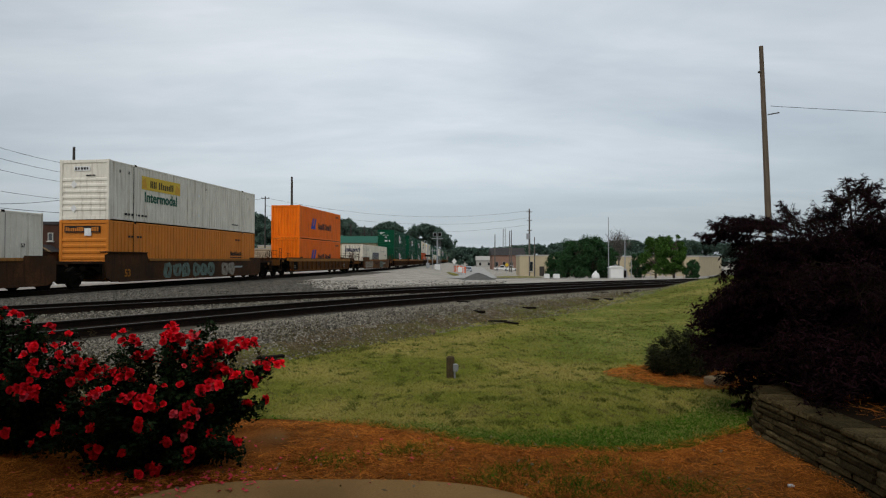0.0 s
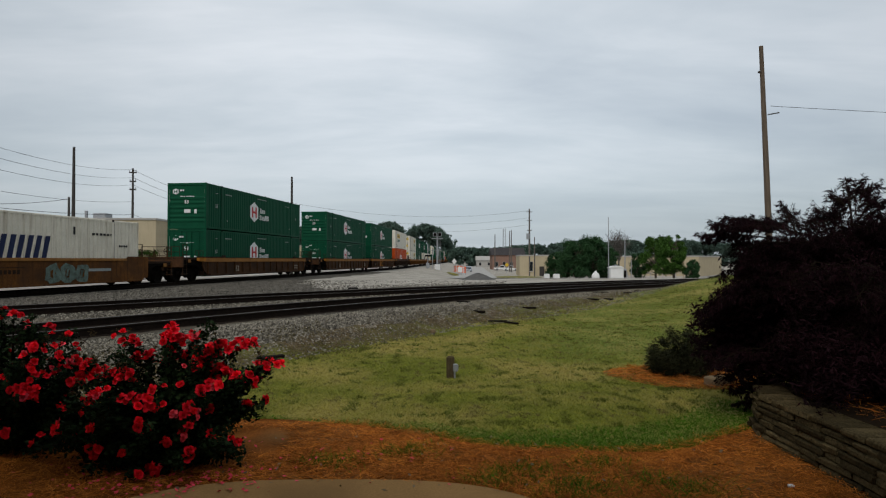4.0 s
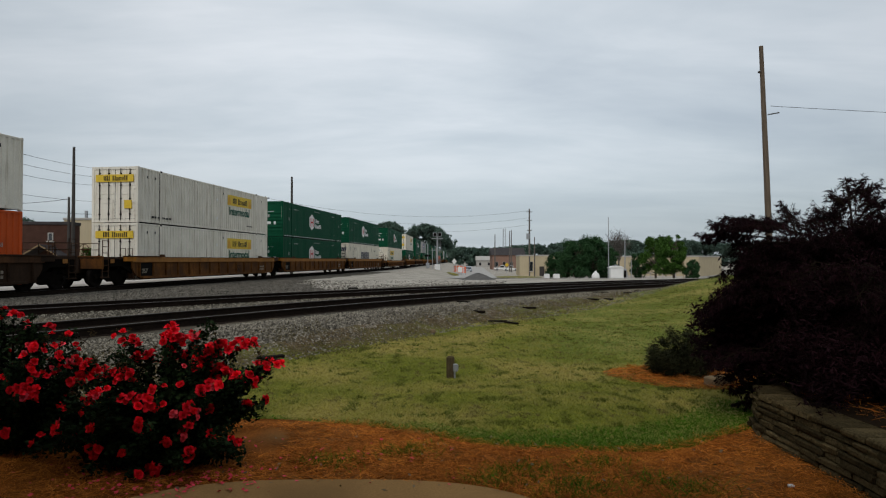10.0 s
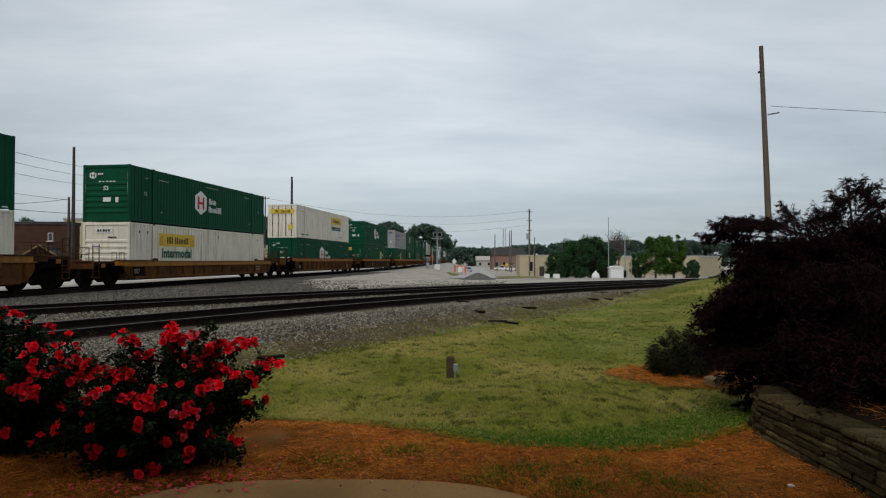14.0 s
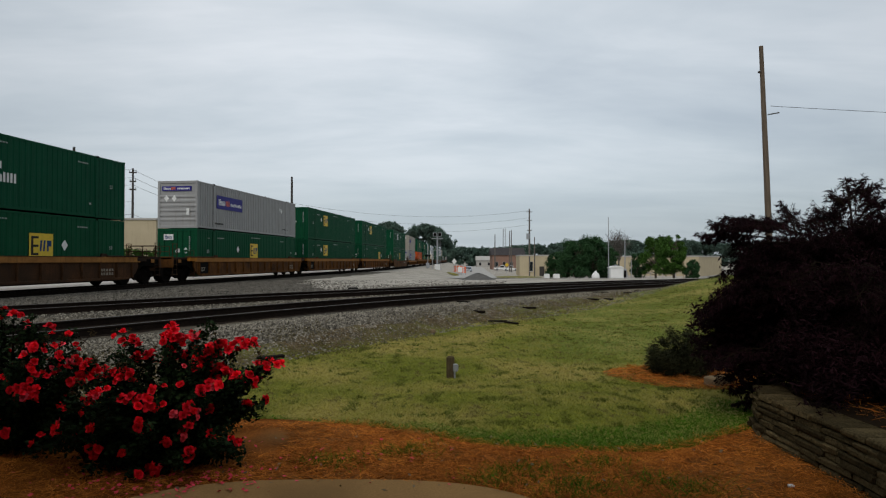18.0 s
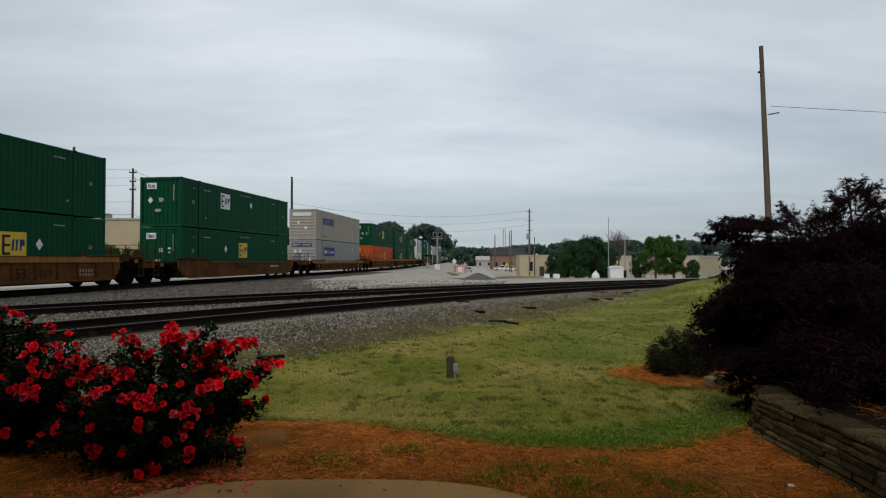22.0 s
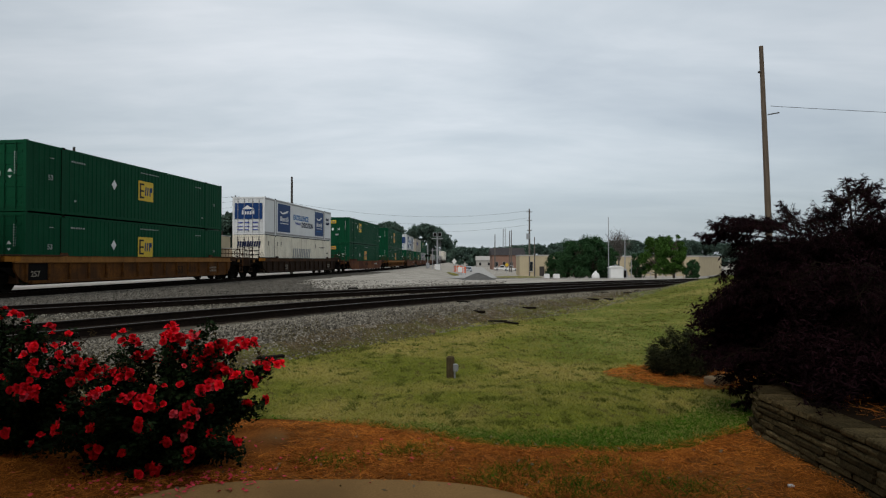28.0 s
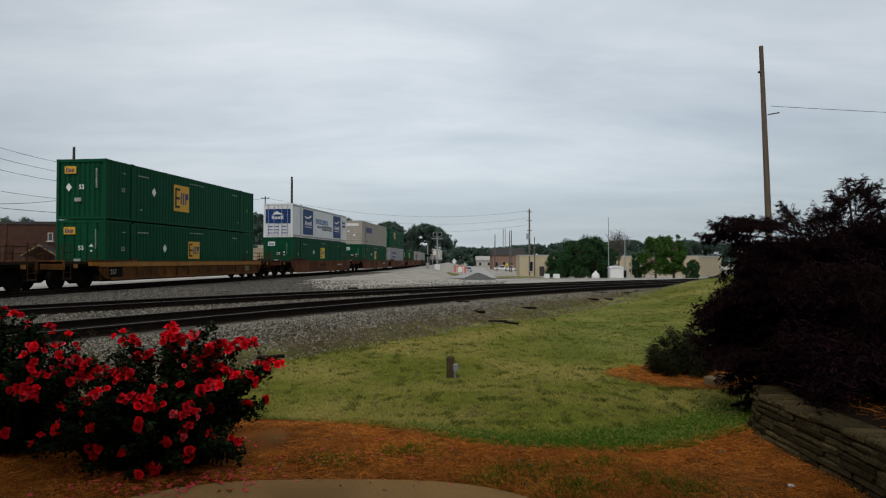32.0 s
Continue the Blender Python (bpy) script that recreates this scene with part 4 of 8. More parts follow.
            for f in (0.28, 0.72):
                yy = y0 + (y1 - y0) * f
                rod = Shape().tube([(xe - 0.065, yy, 0.12), (xe - 0.065, yy, CONT_H - 0.12)], 0.022, 6)
                for z in (0.4, 1.2, 1.9, 2.5):
                    rod.box(xe - 0.075, xe - 0.02, yy - 0.045, yy + 0.045, z, z + 0.06)
                part("lock_rod", rod, "truck_iron" if mat in ("white", "cream") else "grey" if mat == "clean_white" else mat, d)
            for z in (0.35, 1.0, 1.7, 2.4):
                part("hinge", Shape().box(xe - 0.045, xe - 0.015, (yin - 0.10) * sgn - 0.05, (yin - 0.10) * sgn + 0.05, z, z + 0.1, 0.008), mat, d)
    return box


def small_marks(box, mat, seed=1):
    """Weight tables, numbers and placards too small to read, as bars."""
    L = box["L"]
    if mat == "sign_white":
        mat = "sign_faint"
    glyphs(box, 6, -L / 2 + 2.5, -L / 2 + 3.4, 2.35, 2.42, mat)
    words(box, "53", 0.30, -L / 2 + 1.15, 1.42, mat, bold=0.006)
    words(box, "53", 0.22, L / 2 - 1.15, 1.48, mat, bold=0.004)
    glyphs(box, 5, L / 2 - 3.3, L / 2 - 2.6, 2.42, 2.48, mat)
    glyphs(box, 12, -0.6, 1.0, 2.55, 2.60, mat)
    decal(box, "mark", -L / 2 + 1.25, -L / 2 + 1.5, 2.33, 2.36, mat)
    decal(box, "mark", -L / 2 + 2.70, -L / 2 + 2.83, 0.62, 0.70, mat)
    decal(box, "mark", L / 2 - 2.55, L / 2 - 2.43, 0.6, 0.68, mat)


def end_marks(box, mat, title=None, title_w=(-0.95, -0.35)):
    if title:
        decal(box, "logo_panel", *title_w, 2.28, 2.56, title, "end")
        glyphs(box, 4, title_w[0] + 0.08, title_w[1] - 0.08, 2.34, 2.50, "sign_black" if title != "sign_navy" else "sign_white", "end")
    glyphs(box, 5, -0.45, 0.55, 2.02, 2.07, mat, "end")
    decal(box, "placard", -0.18, 0.24, 1.02, 1.24, mat, "end")
    decal(box, "placard", 0.50, 0.66, 0.98, 1.24, mat, "end")
    words(box, "53", 0.30, -0.15, 1.60, mat, "end", 0.006, 0.04)
    for sgn in (-1, 1):
        decal(box, "reflector", 1.18 * sgn - 0.03, 1.18 * sgn + 0.03, 1.5, 2.5, mat, "end")


def diamond(box, x, z, r, mat, face="side"):
    decal_poly(box, "placard", [(x, z - r), (x + r * 0.8, z), (x, z + r), (x - r * 0.8, z)], mat, 0.006, face)


def hex_logo(box, x, z, w, h, body="sign_white", ink="sign_red", face="side"):
    decal_poly(box, "logo_panel", [(x - w / 2, z - h * 0.27), (x, z - h / 2), (x + w / 2, z - h * 0.27), (x + w / 2, z + h * 0.27), (x, z + h / 2), (x - w / 2, z + h * 0.27)], body, 0.006, face)
    for a, b, c, d in ((-0.30, -0.14, -0.27, 0.25), (0.14, 0.30, -0.27, 0.25), (-0.14, 0.14, -0.06, 0.04)):
        decal(box, "logo_mark", x + a * w, x + b * w, z + c * h, z + d * h, ink, face, 0.010)


def livery_yellow_sign(name, label, mat="cream", reverse=False):
    """Pale container with a yellow sign and a green word below."""
    b = container(name, label, 16.15, mat, "doors" if reverse else "ribs")
    x = 1.62 if reverse else -5.50
    decal(b, "logo_panel", x, x + 3.62, 1.74, 2.44, "sign_yellow")
    glyphs(b, 2, x + 0.72, x + 1.32, 1.88, 2.26, "sign_black", lift=0.011)
    glyphs(b, 4, x + 1.50, x + 2.95, 1.88, 2.26, "sign_black", lift=0.011)
    decal_poly(b, "logo_mark", [(x + 0.05, 1.8), (x + 0.5, 1.8), (x + 0.3, 2.35), (x + 0.05, 2.2)], "sign_gold", 0.007)
    decal_poly(b, "logo_mark", [(x + 3.1, 1.8), (x + 3.57, 1.8), (x + 3.57, 2.1), (x + 3.2, 2.3)], "sign_gold", 0.007)
    words(b, "Intermodal", 0.74, x + 0.22, 1.12, "sign_green", bold=0.018, stretch=0.94)
    glyphs(b, 7, -6.9, -5.0, 0.30, 0.40, "sign_black")
    glyphs(b, 6, 4.5, 5.4, 0.42, 0.50, "sign_black")
    diamond(b, 0.2, 1.95, 0.13, "sign_white")
    diamond(b, 0.2, 0.75, 0.13, "sign_white")
    for xx in (-7.3, -6.6, 1.0, 6.9):
        decal(b, "mark", xx, xx + 0.09, 2.36, 2.5, "sign_black")
    if reverse:
        decal(b, "logo_panel", -1.05, 1.05, 2.10, 2.48, "sign_yellow", "end", 0.06)
        glyphs(b, 2, -0.62, -0.25, 2.16, 2.42, "sign_black", "end", lift=0.066)
        glyphs(b, 4, -0.12, 0.75, 2.16, 2.42, "sign_black", "end", lift=0.066)
        decal(b, "placard", 0.55, 0.95, 0.72, 1.15, "sign_yellow", "end", 0.06)
    else:
        decal(b, "logo_panel", -0.55, 0.30, 2.36, 2.58, "sign_white", "end")
        glyphs(b, 5, -0.50, 0.26, 2.41, 2.53, "sign_black", "end", lift=0.012)
        glyphs(b, 3, 0.1, 0.6, 2.10, 2.16, "sign_black", "end", lift=0.04)
        diamond(b, -0.55, 1.7, 0.2, "sign_white", "end")
        diamond(b, -0.55, 0.55, 0.2, "sign_white", "end")
    return b["ob"]


def livery_hex(name, label, mat="green", end="ribs", ink="sign_red", strips=False):
    b = container(name, label, 16.15, mat, end)
    if mat == "redorange":
        decal_poly(b, "logo_panel", [(-1.95, 0.4), (-0.70, 0.4), (-0.70, 1.55), (-1.32, 2.05), (-1.95, 1.55)], "sign_white", 0.006)
        decal(b, "logo_mark", -1.65, -1.45, 0.4, 1.35, "redorange", lift=0.010)
        decal(b, "logo_mark", -1.20, -1.00, 0.4, 1.35, "redorange", lift=0.010)
    else:
        hex_logo(b, -1.16, 1.56, 1.35, 1.46, ink=ink)
    glyphs(b, 3, -0.20, 0.72, 1.55, 1.92, "sign_white")
    glyphs(b, 5, -0.25, 1.42, 1.05, 1.42, "sign_white")
    small_marks(b, "sign_white")
    hex_logo(b, -0.75, 2.36, 0.36, 0.36, face="end", ink=mat)
    glyphs(b, 3, -0.48, -0.18, 2.38, 2.48, "sign_white", "end", lift=0.06 if end == "doors" else 0.01)
    end_marks(b, "sign_white")
    if strips:
        for k in range(30):
            decal(b, "reflector", -7.75 + k * 0.525, -7.47 + k * 0.525, 0.075, 0.125, "sign_white")
    return b["ob"]


def livery_square(name, label, ux, gold="sign_yellow", mat="green2", end="folds", size=(1.28, 1.02), z0=1.42, dia=-1.9, end_gold=None):
    """Green container with one square sign on the side, its left edge at ux; dia: the diamond's place from there."""
    b = container(name, label, 16.15, mat, end)
    w, h = size
    decal(b, "logo_panel", ux, ux + w, z0, z0 + h, gold)
    ink = "sign_navy"
    decal(b, "logo_mark", ux + w * 0.08, ux + w * 0.17, z0 + h * 0.12, z0 + h * 0.88, "sign_black", lift=0.008)
    for k in (0.12, 0.45, 0.79):
        decal(b, "logo_mark", ux + w * 0.17, ux + w * 0.38, z0 + h * k, z0 + h * (k + 0.09), "sign_black", lift=0.008)
    for k in (0.43, 0.57):
        decal_poly(b, "logo_mark", [(ux + w * k, z0 + h * 0.28), (ux + w * (k + 0.07), z0 + h * 0.28), (ux + w * (k + 0.11), z0 + h * 0.72), (ux + w * (k + 0.03), z0 + h * 0.72)], ink, 0.008)
    decal(b, "logo_mark", ux + w * 0.74, ux + w * 0.81, z0 + h * 0.28, z0 + h * 0.72, ink, lift=0.008)
    decal(b, "logo_mark", ux + w * 0.81, ux + w * 0.93, z0 + h * 0.48, z0 + h * 0.72, ink, lift=0.008)
    small_marks(b, "sign_white")
    diamond(b, ux + dia, z0 + h * 0.55, 0.24, "sign_white")
    lift = 0.06 if end == "doors" else 0.0
    decal(b, "logo_panel", -0.85, -0.25, 2.2, 2.55, end_gold or gold, "end", 0.05 + lift * 0.3)
    glyphs(b, 3, -0.78, -0.32, 2.26, 2.49, "sign_navy", "end", lift=0.056 + lift * 0.3)
    diamond(b, -0.65 if end != "doors" else 0.55, 1.55, 0.2, "sign_white", "end")
    words(b, "53", 0.30, -0.1, 1.45, "sign_white", "end", 0.006, 0.05)
    decal(b, "placard", -0.32, 0.02, 0.86, 1.04, "sign_faint", "end", 0.05)
    decal(b, "reflector", 1.16, 1.22, 1.5, 2.5, "sign_gold", "end", 0.012)
    decal(b, "reflector", -1.22, -1.16, 1.5, 2.5, "sign_gold", "end", 0.012)
    for k in range(9):
        decal(b, "mark", 0.78, 0.86, 1.52 + k * 0.105, 1.59 + k * 0.105, "sign_faint", "end", 0.05)
    return b["ob"]


def livery_slant(name, label, ink="sign_ink"):
    """White container with one slanted five-letter mark, as bars."""
    b = container(name, label, 16.15, "white", "doors")
    glyphs(b, 5, -2.45, 1.95, 1.06, 1.98, ink, slant=0.24)
    glyphs(b, 7, 0.2, 2.3, 0.66, 0.76, "sign_black")
    glyphs(b, 6, 4.6, 6.1, 2.12, 2.22, "sign_black")
    glyphs(b, 4, 6.5, 7.2, 1.6, 1.7, "sign_black")
    for xx in (-7.4, -5.6, -4.9, 3.4):
        decal(b, "mark", xx, xx + 0.12, 2.1, 2.45, "sign_black")
    glyphs(b, 5, -0.95, 0.95, 2.0, 2.42, ink if ink != "grey" else "sign_ink", "end", slant=0.2, lift=0.06)
    glyphs(b, 8, -0.3, 0.9, 1.66, 1.74, "sign_black", "end", lift=0.05)
    glyphs(b, 8, -0.6, 0.9, 1.35, 1.43, "sign_black", "end", lift=0.05)
    return b["ob"]


def livery_express(name, label):
    b = container(name, label, 16.15, "grey", "ribs")
    decal(b, "logo_panel", -5.70, -2.05, 1.38, 2.24, "sign_purple")
    glyphs(b, 3, -5.45, -4.55, 1.62, 2.02, "sign_white")
    glyphs(b, 2, -4.5, -3.95, 1.62, 1.98, "sign_orange")
    glyphs(b, 10, -3.8, -2.2, 1.66, 1.86, "sign_white")
    glyphs(b, 6, 5.2, 6.3, 0.5, 0.58, "sign_black")
    glyphs(b, 6, -6.0, -4.8, 0.36, 0.46, "sign_black")
    decal(b, "placard", 4.6, 4.78, 2.0, 2.2, "sign_white")
    diamond(b, 5.0, 2.0, 0.18, "sign_white")
    decal(b, "logo_panel", -1.0, 0.9, 2.28, 2.56, "sign_purple", "end", 0.03)
    glyphs(b, 3, -0.9, -0.42, 2.34, 2.50, "sign_white", "end", lift=0.036)
    glyphs(b, 2, -0.40, -0.12, 2.34, 2.50, "sign_orange", "end", lift=0.036)
    glyphs(b, 8, 0.0, 0.82, 2.36, 2.46, "sign_white", "end", lift=0.036)
    diamond(b, -0.72, 1.82, 0.2, "sign_white", "end")
    diamond(b, -0.22, 1.82, 0.2, "sign_white", "end")
    decal(b, "placard", 0.6, 0.76, 0.8, 1.2, "sign_white", "end", 0.04)
    return b["ob"]


def livery_tan(name, label):
    b = container(name, label, 16.15, "tan", "ribs")
    glyphs(b, 6, -6.0, -2.4, 1.5, 2.2, "sign_purple", slant=0.1)
    glyphs(b, 6, -6.0, -4.8, 0.36, 0.46, "sign_black")
    decal(b, "logo_panel", -0.95, 0.85, 2.24, 2.56, "sign_white", "end", 0.03)
    decal(b, "placard", 0.2, 0.42, 1.0, 1.24, "sign_white", "end", 0.04)
    diamond(b, -0.4, 1.6, 0.18, "sign_white", "end")
    return b["ob"]


def livery_reefer(name, label):
    b = container(name, label, 16.15, "clean_white", "doors", period=2.0, depth=0.004)
    for x0 in (-5.55, 3.26):
        decal(b, "logo_panel", x0, x0 + (2.65 if x0 < 0 else 2.40), 0.35, 2.62, "sign_navy")
        w = 2.65 if x0 < 0 else 2.40
        decal_poly(b, "logo_mark", [(x0 + 0.40, 1.98), (x0 + 0.62, 2.02), (x0 + 0.95, 1.90), (x0 + 1.35, 1.98), (x0 + w - 0.62, 2.16), (x0 + w - 0.40, 2.10), (x0 + w - 0.75, 1.94), (x0 + 1.30, 1.82), (x0 + 0.80, 1.80)], "sign_white", 0.010)
        glyphs(b, 4, x0 + 0.45, x0 + w - 0.4, 1.22, 1.60, "sign_white", lift=0.010)
        decal(b, "logo_mark", x0 + 0.45, x0 + w - 0.4, 1.02, 1.08, "sign_white", lift=0.010)
    for x0 in (-6.25, 5.75):
        decal(b, "frame_post", x0, x0 + 0.42, 0.12, 2.78, "grey", lift=0.012)
    glyphs(b, 4, 6.45, 7.35, 1.95, 2.22, "sign_ink")
    glyphs(b, 6, 6.45, 7.55, 1.55, 1.82, "sign_ink")
    glyphs(b, 12, 3.75, 4.95, 0.74, 0.82, "sign_sky", lift=0.010)
    decal(b, "frame_rail", -8.0, 8.0, 2.70, 2.82, "grey", lift=0.010)
    decal(b, "frame_rail", -8.0, 8.0, 0.10, 0.24, "grey", lift=0.010)
    words(b, "EXCELLENCE", 0.62, -2.20, 1.52, "sign_sky", bold=0.015, stretch=1.02)
    words(b, "THROUGH", 0.26, -1.75, 1.13, "sign_blue", bold=0.008)
    words(b, "EXECUTION", 0.62, -0.25, 0.95, "sign_ink", bold=0.015, stretch=0.86)
    decal(b, "logo_panel", -1.1, 1.1, 1.2, 2.42, "sign_navy", "end", 0.045)
    glyphs(b, 4, -0.55, 0.5, 1.55, 1.85, "sign_white", "end", lift=0.05)
    decal_poly(b, "logo_mark", [(-0.5, 1.95), (-0.1, 2.25), (0.15, 2.1), (0.5, 1.95)], "sign_white", 0.05, "end")
    for z in (0.35, 0.62, 0.9):
        glyphs(b, 3, -0.95, 0.9, z, z + 0.06, "sign_blue", "end", lift=0.05)
    return b["ob"]


def livery_short(name, label):
    """A forty-foot bright orange box with a blue sign."""
    b = container(name, label, 12.19, "orange", "folds", period=0.28, depth=0.036, mid_posts=False)
    for k in (0, 0.62):
        decal_poly(b, "logo_mark", [(-3.1 + k, 1.02), (-2.62 + k, 1.02), (-2.30 + k, 1.95), (-2.62 + k, 1.95)], "sign_blue", 0.006)
    decal(b, "logo_mark", -3.1, -1.85, 0.95, 1.2, "sign_blue", lift=0.005)
    glyphs(b, 5, -1.2, 0.75, 0.98, 1.58, "sign_black")
    glyphs(b, 5, 1.0, 2.9, 0.98, 1.58, "sign_black")
    glyphs(b, 4, 4.4, 5.4, 2.4, 2.55, "sign_black")
    return b["ob"]


def livery_bars(name, label):
    """Dull orange container with black bars for its name."""
    b = container(name, label, 16.15, "dullorange", "ribs")
    decal(b, "logo_panel", -1.0, 0.85, 2.30, 2.62, "sign_black", "end", 0.03)
    glyphs(b, 9, -0.95, 0.8, 2.36, 2.56, "dullorange", "end", lift=0.036)
    decal(b, "placard", 0.05, 0.4, 2.14, 2.5, "sign_white", "end", 0.04)
    glyphs(b, 9, 4.3, 6.1, 1.28, 1.56, "sign_black")
    decal(b, "mark", 4.3, 6.1, 1.12, 1.18, "sign_black")
    glyphs(b, 5, 5.0, 5.8, 2.3, 2.4, "sign_black")
    glyphs(b, 5, -6.6, -5.4, 2.1, 2.2, "sign_black")
    return b["ob"]


def livery_plain(name, label, mat, end="ribs"):
    b = container(name, label, 16.15, mat, end)
    small_marks(b, "sign_black" if mat in ("white", "cream", "tan", "grey") else "sign_white")
    return b["ob"]


LIV = {
    "J": livery_yellow_sign("container", "pale grey container with yellow sign and green lettering"),
    "Jd": livery_yellow_sign("container", "pale container with yellow signs, door end forward", reverse=True),
    "Jw": livery_yellow_sign("container", "off-white container with yellow sign and green lettering", mat="white"),
    "H": livery_hex("container", "dark green container with white hexagon sign"),
    "Hd": livery_hex("container", "dark green container with white hexagon, door end forward", end="doors"),
    "Hs": livery_hex("container", "dark green container with reflective strips on its rail", strips=True),
    "Ho": livery_hex("container", "red-orange container with white house-shaped sign", mat="redorange"),
    "S": livery_slant("container", "white container with slanted blue marks"),
    "Sg": livery_slant("container", "white container with faded grey slanted marks", ink="grey"),
    "F": livery_express("container", "light grey container with purple sign"),
    "T": livery_tan("container", "warm grey container with purple slanted marks"),
    "K": livery_reefer("container", "smooth white container with two navy panels and slogan"),
    "O": livery_short("container", "bright orange forty-foot container with blue sign"),
    "N": livery_bars("container", "dull orange container with black end sign"),
    "W": livery_plain("container", "plain white container, alone in its well", "cream"),
    "P": livery_plain("container", "plain grey container, alone in its well", "grey"),
    "E1": livery_square("container", "green container with yellow square sign", -3.65, dia=-0.7),
    "E2": livery_square("container", "green container with pale square sign near its end", -3.4, gold="sign_white", dia=4.5),
    "E3": livery_square("container", "green container with yellow square sign at mid-length", -0.78, end="doors", z0=1.14, end_gold="sign_white"),
    "E4": livery_square("container", "green container with yellow sign past mid-length", 2.07, end="doors", z0=1.05, dia=1.95),
    "E5": livery_square("container", "green container with large gold square sign", -2.3, gold="sign_gold", size=(1.6, 1.5), z0=0.85),
    "E6": livery_square("container", "green container with gold square sign at mid-length", -0.75, gold="sign_gold", end="doors", z0=1.05, dia=-2.4),
    "Eo": livery_square("container", "red-orange container with yellow square sign", 0.35, mat="redorange", end="doors", z0=0.98),
}

# ---------------------------------------------------------------- well wagons
SILL = 8.55
OUT_Y = 1.53


def truck(parent, x):
    """A two-axle bogie: side frames, bolster, wheelsets that roll."""
    t = part("truck", Shape().box(-0.22, 0.22, -1.05, 1.05, 0.42, 0.72, 0.03), "truck_iron", parent, "grimy cast iron bogie", at=pose(x, 0, 0))
    frame_outline = [(-1.20, 0.40), (-1.20, 0.60), (-0.95, 0.70), (-0.55, 0.62), (-0.30, 0.78), (0.30, 0.78), (0.55, 0.62), (0.95, 0.70), (1.20, 0.60), (1.20, 0.40),
                     (0.95, 0.36), (0.70, 0.44), (0.36, 0.24), (-0.36, 0.24), (-0.70, 0.44), (-0.95, 0.36)]
    for y in (-1.10, 1.0):
        sh = Shape().prism(frame_outline, "y", y, y + 0.12)
        part("side_frame", sh, "truck_iron", t)
    for k in (-0.15, 0, 0.15):
        part("spring", Shape().tube([(k, -1.08, 0.27), (k, -1.08, 0.50)], 0.065, 8), "truck_iron", t)
    for xx in (-0.89, 0.89):
        sh = Shape().tube([(0, -1.12, 0), (0, 1.12, 0)], 0.085, 8)
        for s in (-1, 1):
            rings = []
            for yy, r in ((0.69, 0.30), (0.69, 0.515), (0.725, 0.515), (0.73, 0.485), (0.83, 0.475), (0.83, 0.36), (0.78, 0.30), (0.82, 0.14)):
                rings.append([(r * math.cos(a), s * yy, r * math.sin(a)) for a in (2 * math.pi * i / 20 for i in range(20))])
            sh.loft(rings)
            sh.tube([(0, s * 1.10, 0), (0, s * 1.19, 0)], 0.10, 8)
        WHEELSETS.append((xx, part("wheelset", sh, "wheel_steel", t, "steel wheels on an axle", at=pose(xx, 0, 0.485))))


